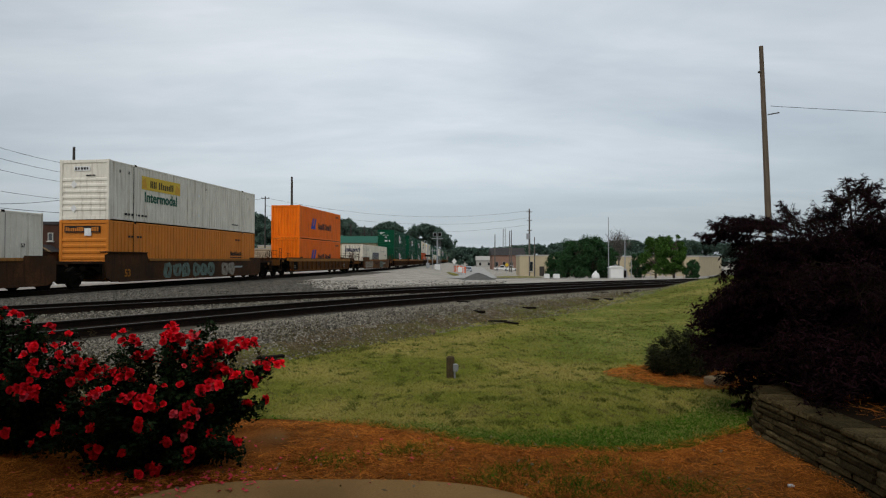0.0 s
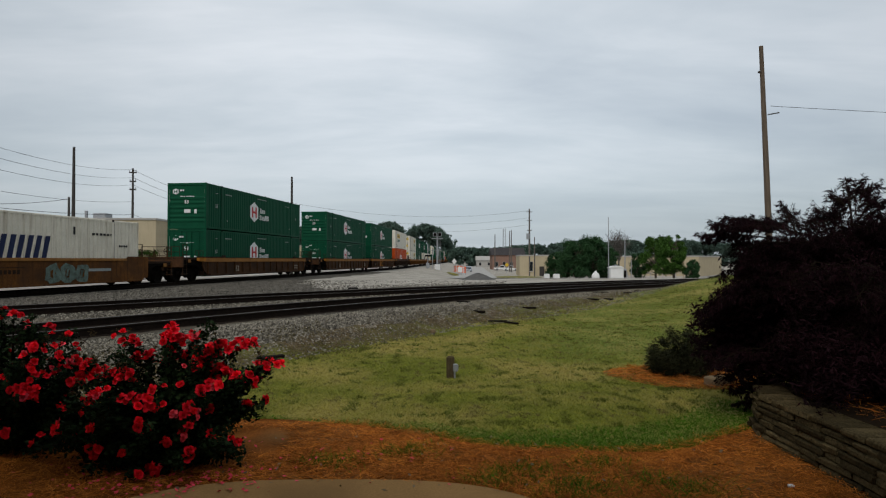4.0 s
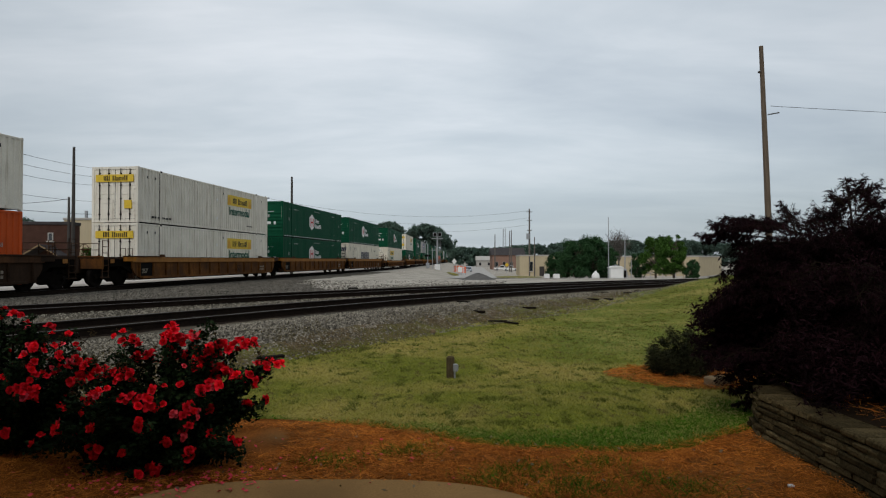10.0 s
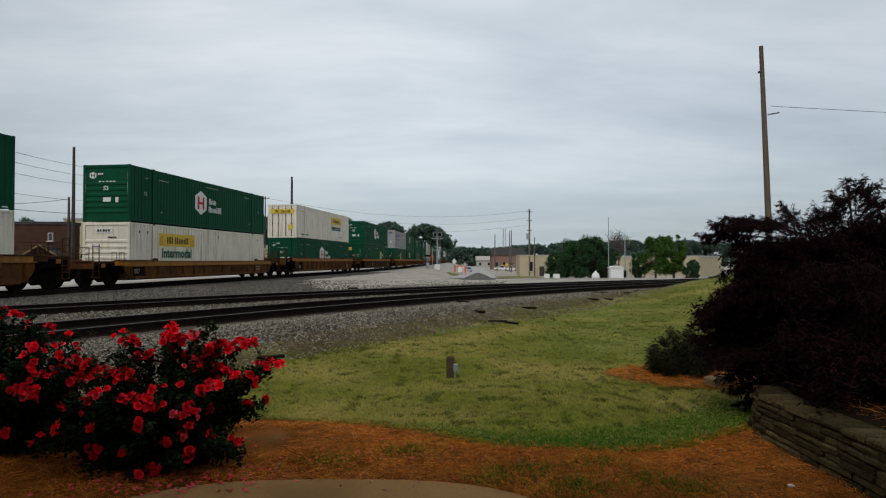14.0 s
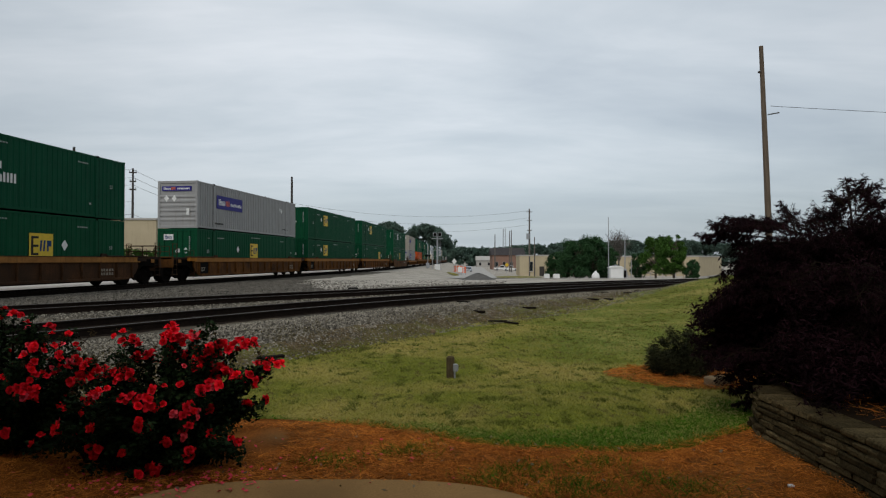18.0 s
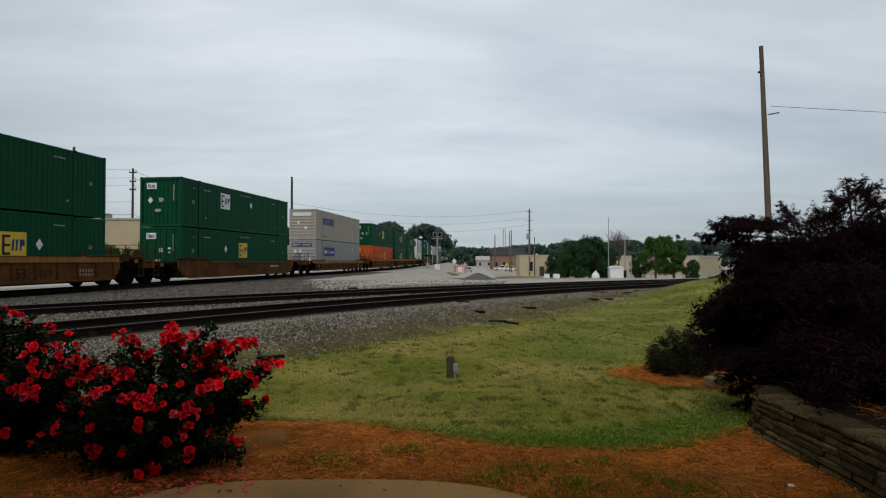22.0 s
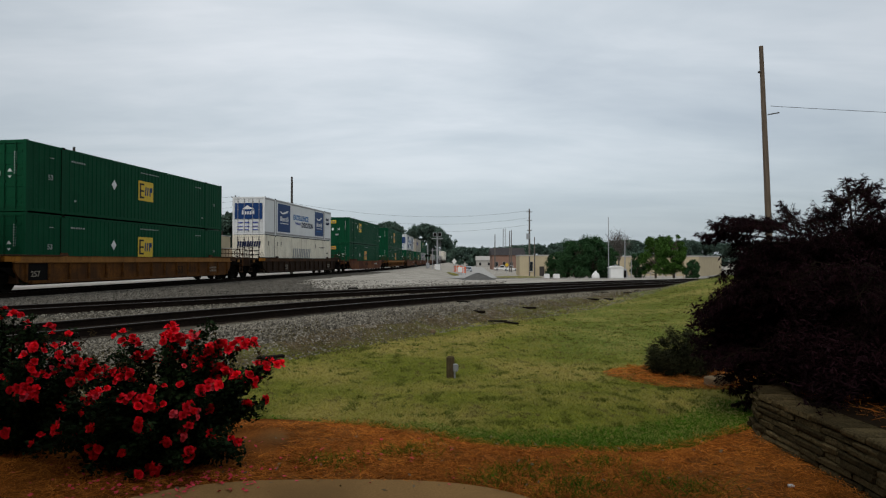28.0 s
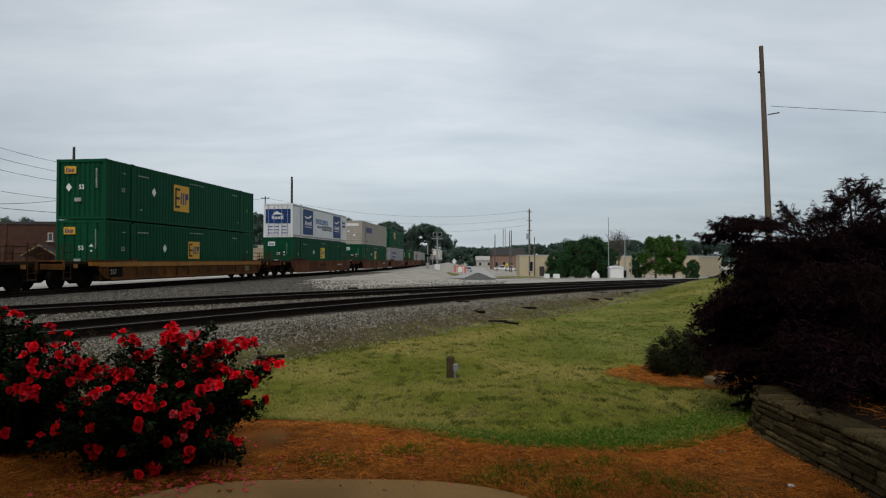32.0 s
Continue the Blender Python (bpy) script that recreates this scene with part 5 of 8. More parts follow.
def wagon(name, label, paint, lo, hi, truck_lo=True, truck_hi=True, style="ribbed", tags=()):
    """A well wagon from x = -lo to hi: deep side sills, end decks over the bogies, ladders, couplers."""
    ob = thing(name, label, "well wagon", group="wagons of the train")
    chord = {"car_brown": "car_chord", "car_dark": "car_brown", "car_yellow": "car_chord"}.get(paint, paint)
    dim = {"car_yellow": "car_brown", "car_red": "car_brown"}.get(paint, "car_dark")
    ribbed = style in ("ribbed", "plated", "shallow")
    top = 0.96 if style == "shallow" else 1.17 if ribbed else 1.30
    deck = top + 0.27 if ribbed else 1.22
    rib = Shape().box(-0.045, 0.045, -0.08, 0.0, 0.42, top + 0.01, 0.008).box(-0.012, 0.012, -0.10, -0.07, 0.46, top - 0.02).mesh("rib", paint)
    for out in (-1, 1):
        y = OUT_Y * out
        a, b = (y, y + 0.08) if out < 0 else (y - 0.08, y)
        if ribbed:
            cut = [(-SILL - 0.30, 0.92), (-SILL - 0.10, 0.62), (-SILL + 0.22, 0.42), (-SILL + 0.6, 0.36), (SILL - 0.6, 0.36), (SILL - 0.22, 0.42), (SILL + 0.10, 0.62), (SILL + 0.30, 0.92), (SILL + 0.30, top), (-SILL - 0.30, top)]
            s = part("side_sill", Shape().prism(cut, "y", a, b), paint, ob)
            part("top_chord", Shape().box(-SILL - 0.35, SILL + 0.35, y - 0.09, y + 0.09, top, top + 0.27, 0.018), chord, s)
            part("chord_lip", Shape().box(-6.1, 6.1, y - 0.105, y + 0.105, top + 0.25, top + 0.28, 0.006), paint, s)
            part("bottom_chord", Shape().box(-SILL + 0.5, SILL - 0.5, y - 0.075, y + 0.075, 0.34, 0.45, 0.01), paint, s)
            n = 14
            for i in range(n + 1 if out < 0 else 0):
                part("rib", rib, None, s, at=pose(-SILL + 0.25 + (2 * SILL - 0.5) * i / n, y, 0))
            for e in (-1, 1):
                part("guide", Shape().prism([(e * 6.0, top + 0.26), (e * 6.45, top + 0.26), (e * 6.38, top + 0.42), (e * 6.08, top + 0.42)], "y", y - 0.05, y + 0.05), dim, s)
                part("end_shelf", Shape().box(min(e * (SILL + 0.9), e * (SILL - 2.2)), max(e * (SILL + 0.9), e * (SILL - 2.2)), y - 0.13, y + 0.13, top + 0.27, top + 0.33, 0.012), dim, s)
                part("corner_block", Shape().box(min(e * (SILL + 0.86), e * (SILL + 0.1)), max(e * (SILL + 0.86), e * (SILL + 0.1)), y - 0.10, y + 0.10, top + 0.05, top + 0.265, 0.015), "car_ochre" if e < 0 else dim, s, "brighter yellow corner block" if e < 0 else "")
        else:
            if style == "low":
                prof = [(-SILL - 0.2, 0.80), (-SILL + 0.2, 0.46), (-SILL + 0.9, 0.26), (SILL - 0.9, 0.26), (SILL - 0.2, 0.46), (SILL + 0.2, 0.80), (SILL + 0.2, top + 0.02), (SILL - 1.6, top + 0.02), (SILL - 1.75, top - 0.12), (-SILL + 3.3, top - 0.12), (-SILL + 3.1, top + 0.06), (-SILL - 0.2, top + 0.06)]
            else:
                prof = [(-SILL, 0.46), (-SILL + 0.5, 0.24), (SILL - 0.5, 0.24), (SILL, 0.46), (SILL, top + 0.10), (SILL - 0.2, top + 0.16), (SILL - 1.6, top + 0.16), (SILL - 1.7, top + 0.04),
                        (-SILL + 3.3, top + 0.04), (-SILL + 3.2, top + 0.34), (-SILL + 0.3, top + 0.34), (-SILL, top + 0.22)]
            s = part("side_sill", Shape().prism(prof, "y", a, b), paint, ob)
            zc = top - 0.12 if style == "low" else top + 0.04
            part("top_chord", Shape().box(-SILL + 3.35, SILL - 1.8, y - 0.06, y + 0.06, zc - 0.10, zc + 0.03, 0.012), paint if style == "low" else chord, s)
            part("bottom_chord", Shape().box(-SILL + 0.95, SILL - 0.95, y - 0.05, y + 0.05, 0.22, 0.31, 0.01), paint, s)
            part("end_shelf", Shape().box(-SILL - 0.3, -SILL + 3.1, y - 0.12, y + 0.12, top + (0.06 if style == "low" else 0.33), top + (0.11 if style == "low" else 0.39), 0.012), dim, s)
            for xx in (-5.5, -2.8, 0, 2.8, 5.5):
                part("weld_seam", Shape().box(xx - 0.02, xx + 0.02, y - 0.008 if out < 0 else y, y if out < 0 else y + 0.008, 0.28, top - 0.16), paint, s)
    part("well_floor", Shape().box(-SILL, SILL, -OUT_Y + 0.09, OUT_Y - 0.09, 0.36, 0.40) if ribbed else Shape().box(-SILL, SILL, -OUT_Y + 0.09, OUT_Y - 0.09, 0.27, 0.30), "car_dark", ob)
    part("container_support", Shape().box(-8.0, 8.0, -1.2, 1.2, 0.27, 0.31), "car_dark", ob)
    for e, end in ((-1, lo), (1, hi)):
        def X(a, b):
            return (min(e * a, e * b), max(e * a, e * b))
        short = end < 10.5
        # end decks and brackets take near-black colours, with the deep shade here painted in
        d = part("end_deck", Shape().box(*X(SILL - 0.05, end - (0.06 if short else 0.62)), -1.42, 1.42, deck - 0.12, deck, 0.015), "car_dark", ob)
        part("bulkhead", Shape().box(*X(SILL - 0.02, SILL + 0.10), -OUT_Y + 0.08, OUT_Y - 0.08, 0.36, deck - 0.1, 0.01), dim, d)
        part("centre_sill", Shape().box(*X(SILL, end - (0.1 if short else 0.5)), -0.34, 0.34, 0.66, deck - 0.11, 0.02), "car_dark", d)
        part("brake_gear", Shape().tube([(e * (SILL + 0.35), -1.05, 0.92), (e * (SILL + 0.95), -1.05, 0.92)], 0.16, 10).box(*X(SILL + 0.25, SILL + 0.75), -1.25, -0.85, 0.62, 0.80, 0.02).tube([(e * SILL, -1.30, 1.02), (e * (end - 0.8), -1.30, 1.05)], 0.022, 6), "truck_iron", d)
        if not short:
            part("coupler", Shape().box(*X(end - 0.55, end - 0.02), -0.10, 0.10, 0.74, 0.95, 0.03).box(*X(end - 0.22, end + 0.03), -0.17, 0.17, 0.70, 0.98, 0.05), "truck_iron", d)
            part("end_sill", Shape().box(*X(end - 0.76, end - 0.62), -1.45, 1.45, 0.86, deck + 0.04, 0.02), paint, d)
            part("number_plate", Shape().box(*X(end - 1.50, end - 1.24), -1.46, -1.42, deck - 0.30, deck - 0.12, 0.006), "car_chord", d, "worn yellow plate")
            for y in (-1.44, 1.36):
                sh = Shape()
                for xx in (end - 0.70, end - 1.12):
                    sh.tube([(e * xx, y + 0.03, 0.42), (e * xx, y + 0.03, deck + 0.78)], 0.024, 6)
                for z in np.arange(0.46, deck + 0.8, 0.29):
                    sh.tube([(e * (end - 0.70), y + 0.03, z), (e * (end - 1.12), y + 0.03, z)], 0.018, 6)
                part("ladder", sh, dim, d)
            sh = Shape()
            for y in (-1.2, -0.4, 0.4, 1.2):
                sh.tube([(e * (end - 0.72), y, deck - 0.02), (e * (end - 0.72), y, deck + 0.62)], 0.02, 6)
            for z in (0.32, 0.62):
                sh.tube([(e * (end - 0.72), -1.2, deck + z), (e * (end - 0.72), 1.2, deck + z)], 0.018, 6)
            part("handrail", sh, dim, d)
            grab = Shape()
            for k in (0.2, 0.75):
                grab.tube([(e * (SILL + k), -OUT_Y + 0.06, deck - 0.02), (e * (SILL + k), -OUT_Y + 0.06, deck + 0.42), (e * (SILL + k + 0.35), -OUT_Y + 0.06, deck + 0.42), (e * (SILL + k + 0.35), -OUT_Y + 0.06, deck - 0.02)], 0.017, 5)
            part("grab_iron", grab, dim, d)
            if e < 0:
                wheel = [(e * (end - 0.58), -0.55 + 0.24 * math.cos(q), deck + 0.35 + 0.24 * math.sin(q)) for q in np.linspace(0, 2 * math.pi, 15)]
                part("hand_brake", Shape().tube(wheel, 0.018, 5).tube([(e * (end - 0.58), -0.79, deck + 0.35), (e * (end - 0.58), -0.31, deck + 0.35)], 0.014, 5), dim, d, "rusty brake wheel")
            step = Shape()
            for k in (0.70, 1.12):
                step.tube([(e * (end - k), -1.40, 0.50), (e * (end - k), -1.40, deck - 0.1)], 0.02, 5)
            part("step", step.box(*X(end - 1.14, end - 0.68), -1.48, -1.30, 0.46, 0.50, 0.006), dim, d)
        side = Shape().prism([(e * (SILL - 0.1), 0.50), (e * (SILL + 0.9), 0.98), (e * (end - 0.8), 0.98), (e * (end - 0.8), deck - 0.02), (e * (SILL - 0.1), deck - 0.02)], "y", -1.40, -1.34)
        part("side_bracket", side, "truck_iron", d)
    if truck_lo:
        truck(ob, -9.65)
    if truck_hi:
        truck(ob, min(9.65, hi))
    # stencils and plates on the side facing the tracks
    y = -OUT_Y - 0.012

    def stencil(x0, x1, z0, z1, mat, nm="stencil", text=""):
        part(nm, Shape().box(x0, x1, y, y + 0.010, z0, z1), mat, ob, text)
    gap = (2 * SILL - 0.5) / 14
    if ribbed:
        def bay(i):
            return -SILL + 0.25 + gap * i
        if style == "plated":
            stencil(bay(4) + 0.07, bay(6) - 0.07, 0.48, top - 0.02, "car_ochre", "name_panel", "faded yellow name panel")
            row = Shape()
            for i in range(3):
                row.box(bay(5) + 0.12 + i * 0.36, bay(5) + 0.20 + i * 0.36, y - 0.006, y, 0.60, 1.04).box(bay(5) + 0.26 + i * 0.36, bay(5) + 0.33 + i * 0.36, y - 0.006, y, 0.60, 1.04)
            part("stencil", row, "car_dark", ob)
            stencil(bay(0) + 0.06, bay(1) - 0.06, 0.47, top - 0.02, "black", "load_plate", "black stencilled plate")
            stencil(bay(1) + 0.06, bay(2) - 0.06, 0.47, top - 0.02, "black", "load_plate", "black stencilled plate")
            part("lettering", text_mesh("125T", 0.34, "white_tag", 0.006), None, ob, at=pose(bay(1) + 0.14, y - 0.004, 0.66, 90))
        elif paint == "car_yellow":
            part("lettering", text_mesh("53", 0.56 if top > 1 else 0.40, "car_dark", 0.014), None, ob, at=pose(bay(9) + 0.16, y, 0.56, 90))
            row = Shape()
            for i in range(3):
                row.box(bay(10) + 0.20 + i * 0.26, bay(10) + 0.26 + i * 0.26, y, y + 0.004, 0.60, 0.90).box(bay(10) + 0.30 + i * 0.26, bay(10) + 0.35 + i * 0.26, y, y + 0.004, 0.60, 0.90)
            part("stencil", row, "car_brown", ob)
            stencil(bay(0) + 0.06, bay(1) - 0.06, 0.47, top - 0.02, "black", "load_plate", "black stencilled plate")
            part("lettering", text_mesh("257", 0.32, "white_tag", 0.006), None, ob, at=pose(bay(0) + 0.24, y - 0.004, 0.62, 90))
        else:
            part("lettering", text_mesh("53", 0.50, "white_tag", 0.01), None, ob, at=pose(bay(3) + 0.2, y, 0.56, 90))
        row = Shape()
        for i in range(5):
            row.box(bay(12) + 0.10 + i * 0.19, bay(12) + 0.22 + i * 0.19, y, y + 0.004, 0.76, 0.88).box(bay(12) + 0.10 + i * 0.19, bay(12) + 0.22 + i * 0.19, y, y + 0.004, 0.58, 0.70)
        part("stencil", row, "white_tag", ob)
    else:
        row = Shape()
        for i in range(9):
            row.box(-1.6 + i * 0.21, -1.46 + i * 0.21, y, y + 0.004, 0.74, 0.90)
        part("stencil", row, "car_dark", ob)
        stencil(-1.75, 0.45, 0.98, 1.005, "car_dark")
        stencil(4.0, 5.6, 0.78, 0.90, "sign_faint")
        if style == "smooth":
            part("lettering", text_mesh("53", 0.50, "car_dark" if paint == "car_yellow" else "car_ochre", 0.01), None, ob, at=pose(-7.2, y, 0.48, 90))
    for kind, x0, w in tags:
        rng = random.Random(int(x0 * 10) + 7)
        n = max(2, round(w / 0.85))
        for i in range(n):
            cx = x0 + w * (i + 0.5) / n
            r = w / n * 0.50
            pts = []
            for k in range(14):
                q = 2 * math.pi * k / 14
                f = 0.82 + 0.30 * rng.random()
                pts.append((cx + r * f * math.copysign(abs(math.cos(q)) ** 0.7, math.cos(q)), 0.72 + 0.42 * f * math.copysign(abs(math.sin(q)) ** 0.7, math.sin(q))))
            sh = Shape()
            m = len(pts)
            yy = y - 0.003 - 0.001 * (i % 2)
            sh.add([(px, yy, pz) for px, pz in pts] + [(cx + (px - cx) * 0.36, yy, 0.72 + (pz - 0.72) * 0.46) for px, pz in pts], [(k, (k + 1) % m, m + (k + 1) % m, m + k) for k in range(m)])
            for q in range(2):
                bx, bz = cx + r * rng.uniform(-0.35, 0.3), rng.uniform(0.52, 0.8)
                sh.add([(bx - 0.05, yy, bz - 0.16), (bx + 0.06, yy, bz - 0.13), (bx + 0.10 + 0.05 * q, yy, bz + 0.14), (bx - 0.02, yy, bz + 0.17)], [(0, 1, 2, 3)])
            part("graffiti", sh, kind, ob, "faded spray-painted letters")
    return ob


WHEELSETS = []
# centre of each unit along the train, wagon paint and style, lower and upper load
UNITS = [
    (15.40, "car_brown", "smooth", "W", None), (35.63, "car_brown", "smooth", "N", "J"), (58.86, "car_yellow", "ribbed", "O", "O"), (82.80, "car_yellow", "smooth", "S", None),
    (105.77, "car_brown", "ribbed", "Hd", "H"), (129.20, "car_brown", "ribbed", "Hd", "H"), (148.73, "car_brown", "plated", "H", "H"), (168.06, "car_dark", "ribbed", "Ho", "J"),
    (191.61, "car_yellow", "ribbed", "Jd", "Jd"), (210.87, "car_yellow", "ribbed", "Hd", "Hs"), (230.08, "car_yellow", "ribbed", "S", "Hs"), (253.37, "car_yellow", "shallow", "Jw", "H"),
    (276.18, "car_yellow", "ribbed", "Hd", "Jd"), (299.60, "car_brown", "ribbed", "E4", "H"), (322.66, "car_yellow", "ribbed", "E3", "F"), (341.86, "car_yellow", "ribbed", "E1", "E1"),
    (361.33, "car_yellow", "ribbed", "E4", "E1"), (384.04, "car_yellow", "low", "E3", "E2"), (407.05, "car_yellow", "shallow", "F", "T"), (430.20, "car_yellow", "ribbed", "Eo", "E3"),
    (449.23, "car_yellow", "ribbed", "E3", "E3"), (468.25, "car_yellow", "ribbed", "E3", "E3"), (491.16, "car_dark", "ribbed", "Sg", "K"), (514.18, "car_red", "low", "E6", "E1"),
    (537.52, "car_yellow", "shallow", "E6", "E5"), (561.29, "car_red", "low", "E3", "K"), (584.6, "car_red", "low", "E3", "T"), (604.0, "car_red", "low", "F", "E1"),
    (627.0, "car_red", "low", "E1", None), (646.3, "car_red", "low", "T", None), (665.6, "car_dark", "low", "P", None), (688.9, "car_dark", "low", "E1", None), (712.0, "car_dark", "low", "P", None),
    (735.0, "car_dark", "low", "T", None), (758.0, "car_dark", "low", "W", None), (781.0, "car_dark", "low", "W", "J"), (804.0, "car_dark", "low", "W", "J"),
]
WAGON_LABEL = {"car_yellow": "weathered yellow-brown well wagon with deep ribbed sides", "car_brown": "rusty brown well wagon with dirty side sills", "car_dark": "dark grimy well wagon of the freight train", "car_red": "smooth oxide-red low-sided well wagon"}
TRAIN = []
USED = set()


def load(key, u, z):
    ob = LIV[key]
    if key in USED:
        ob = copy_thing(ob, Matrix())
    USED.add(key)
    TRAIN.append((ob, u, z))


def build_train():
    made = {}
    for i, (u, paint, style, low, high) in enumerate(UNITS):
        gap_lo = (u - UNITS[i - 1][0]) / 2 if i else 11.6
        gap_hi = (UNITS[i + 1][0] - u) / 2 if i + 1 < len(UNITS) else 11.6
        lo, hi = (round(g * 2.0) / 2.0 if g > 10.5 else 9.65 for g in (gap_lo, gap_hi))
        lo, hi = (11.6 if g > 10.5 else 9.65 for g in (lo, hi))
        truck_lo = lo > 10.5
        tags = ()
        if i == 1:
            tags = (("teal_tag", -3.9, 2.7), ("teal_tag", -0.9, 2.6), ("white_tag", 2.6, 1.9))
        elif i == 3:
            tags = (("white_tag", -7.6, 4.6), ("teal_tag", 1.5, 2.6))
        elif i == 0:
            tags = (("white_tag", 2.0, 3.0),)
        key = (paint, style, lo, hi, truck_lo, tags)
        if key in made:
            ob = copy_thing(made[key], Matrix())
            for o in ob.children_recursive:
                if o.name.startswith("wheelset"):
                    WHEELSETS.append((round(o.matrix_basis.translation.x, 2), o))
        else:
            label = WAGON_LABEL[paint] if not tags else "rusty brown smooth-sided well wagon with graffiti"
            if style in ("low", "smooth") and paint == "car_yellow":
                label = "yellow-orange well wagon with low smooth sides"
            ob = made[key] = wagon("well_wagon", label, paint, lo, hi, truck_lo, True, style, tags)
        TRAIN.append((ob, u, 0.0))
        if low:
            load(low, u, 0.312)
        if high:
            load(high, u, 0.312 + CONT_H + 0.012)


build_train()


def travelled(t):
    k = t / 32.0
    return 484.358 * k + 30.949 * k ** 2 - 25.678 * k ** 3 + 12.481 * k ** 4


def train_pose(s, z):
    x, y, h = train_at(s)
    return pose(x, y, z, 0, 0, 90 - math.degrees(h))


def motions():
    for ob, u, z in TRAIN:
        walk(ob, [(float(t), train_pose(u - travelled(t), z)) for t in range(33)])
    keyed = {}
    for x, ob in WHEELSETS:
        if x not in keyed:
            walk(ob, [(k / FPS, pose(x, 0, 0.485, 0, -math.degrees(travelled(k / FPS) / 0.485), 0)) for k in range(32 * FPS + 1)])
            keyed[x] = ob
        else:
            ob.rotation_mode = "QUATERNION"
            data, src = ob.animation_data_create(), keyed[x].animation_data
            data.action = src.action
            data.action_slot = src.action_slot

# ---------------------------------------------------------------- garden
# lens length and the horizon row, for places given by their bearing
F = 1112.47
HOR = 460.8


def leaf_cloud(rng, centres, radii, n, size, shape=(1, 1, 1), shell=0.55, aspect=0.5, droop=0.0):
    """Leaves as loose quads scattered in overlapping clumps."""
    centres, radii = np.asarray(centres, float), np.asarray(radii, float)
    w = radii ** 2
    i = rng.choice(len(centres), n, p=w / w.sum())
    d = rng.normal(size=(n, 3))
    d /= np.linalg.norm(d, axis=1)[:, None]
    r = radii[i] * (shell + (1 - shell) * rng.random(n)) * (0.88 + 0.24 * rng.random(n))
    c = centres[i] + d * r[:, None] * np.array(shape)
    s = size * (0.6 + 0.8 * rng.random(n))[:, None]
    a = rng.normal(size=(n, 3))
    a[:, 2] = a[:, 2] * 0.6 - droop
    a /= np.linalg.norm(a, axis=1)[:, None]
    b = np.cross(a, rng.normal(size=(n, 3)))
    b /= np.linalg.norm(b, axis=1)[:, None]
    a, b = a * s, b * s * aspect
    return np.stack([c - a * 0.5, c + b * 0.5, c + a * 0.5, c - b * 0.5], axis=1).reshape(-1, 3)


def rose_mesh(name, mat, seed, r=0.042):
    """A loose open bloom: ruffled, cupped petals in three whorls."""
    rng = random.Random(seed)
    sh = Shape()
    for ring, (n, rad, tilt, up) in enumerate(((4, 0.45, 1.05, 0.15), (5, 0.8, 0.7, 0.05), (6, 1.1, 0.30, -0.05))):
        for k in range(n):
            a = 2 * math.pi * (k + 0.5 * ring) / n + rng.uniform(-0.35, 0.35)
            ca, sa = math.cos(a), math.sin(a)
            R = r * rad * rng.uniform(0.7, 1.3)
            w = r * (0.30 + 0.24 * rad) * rng.uniform(0.8, 1.2)
            t = tilt + rng.uniform(-0.3, 0.3)
            pts = []
            for u, v in ((-0.4, 0.0), (0.4, 0.0), (-1, 0.55), (0, 0.5), (1, 0.55), (-0.7, 0.95), (0, 1.08), (0.7, 0.95)):
                rr = R * (0.1 + 0.9 * v * math.cos(t * 0.8))
                z = r * (up + v * math.sin(t) * 0.95 + rng.uniform(-0.12, 0.12))
                pts.append((rr * ca - u * w * sa, rr * sa + u * w * ca, z))
            sh.add(pts, [(0, 1, 3), (0, 3, 2), (1, 4, 3), (2, 3, 6, 5), (3, 4, 7, 6)])
    return sh.mesh(name, mat)


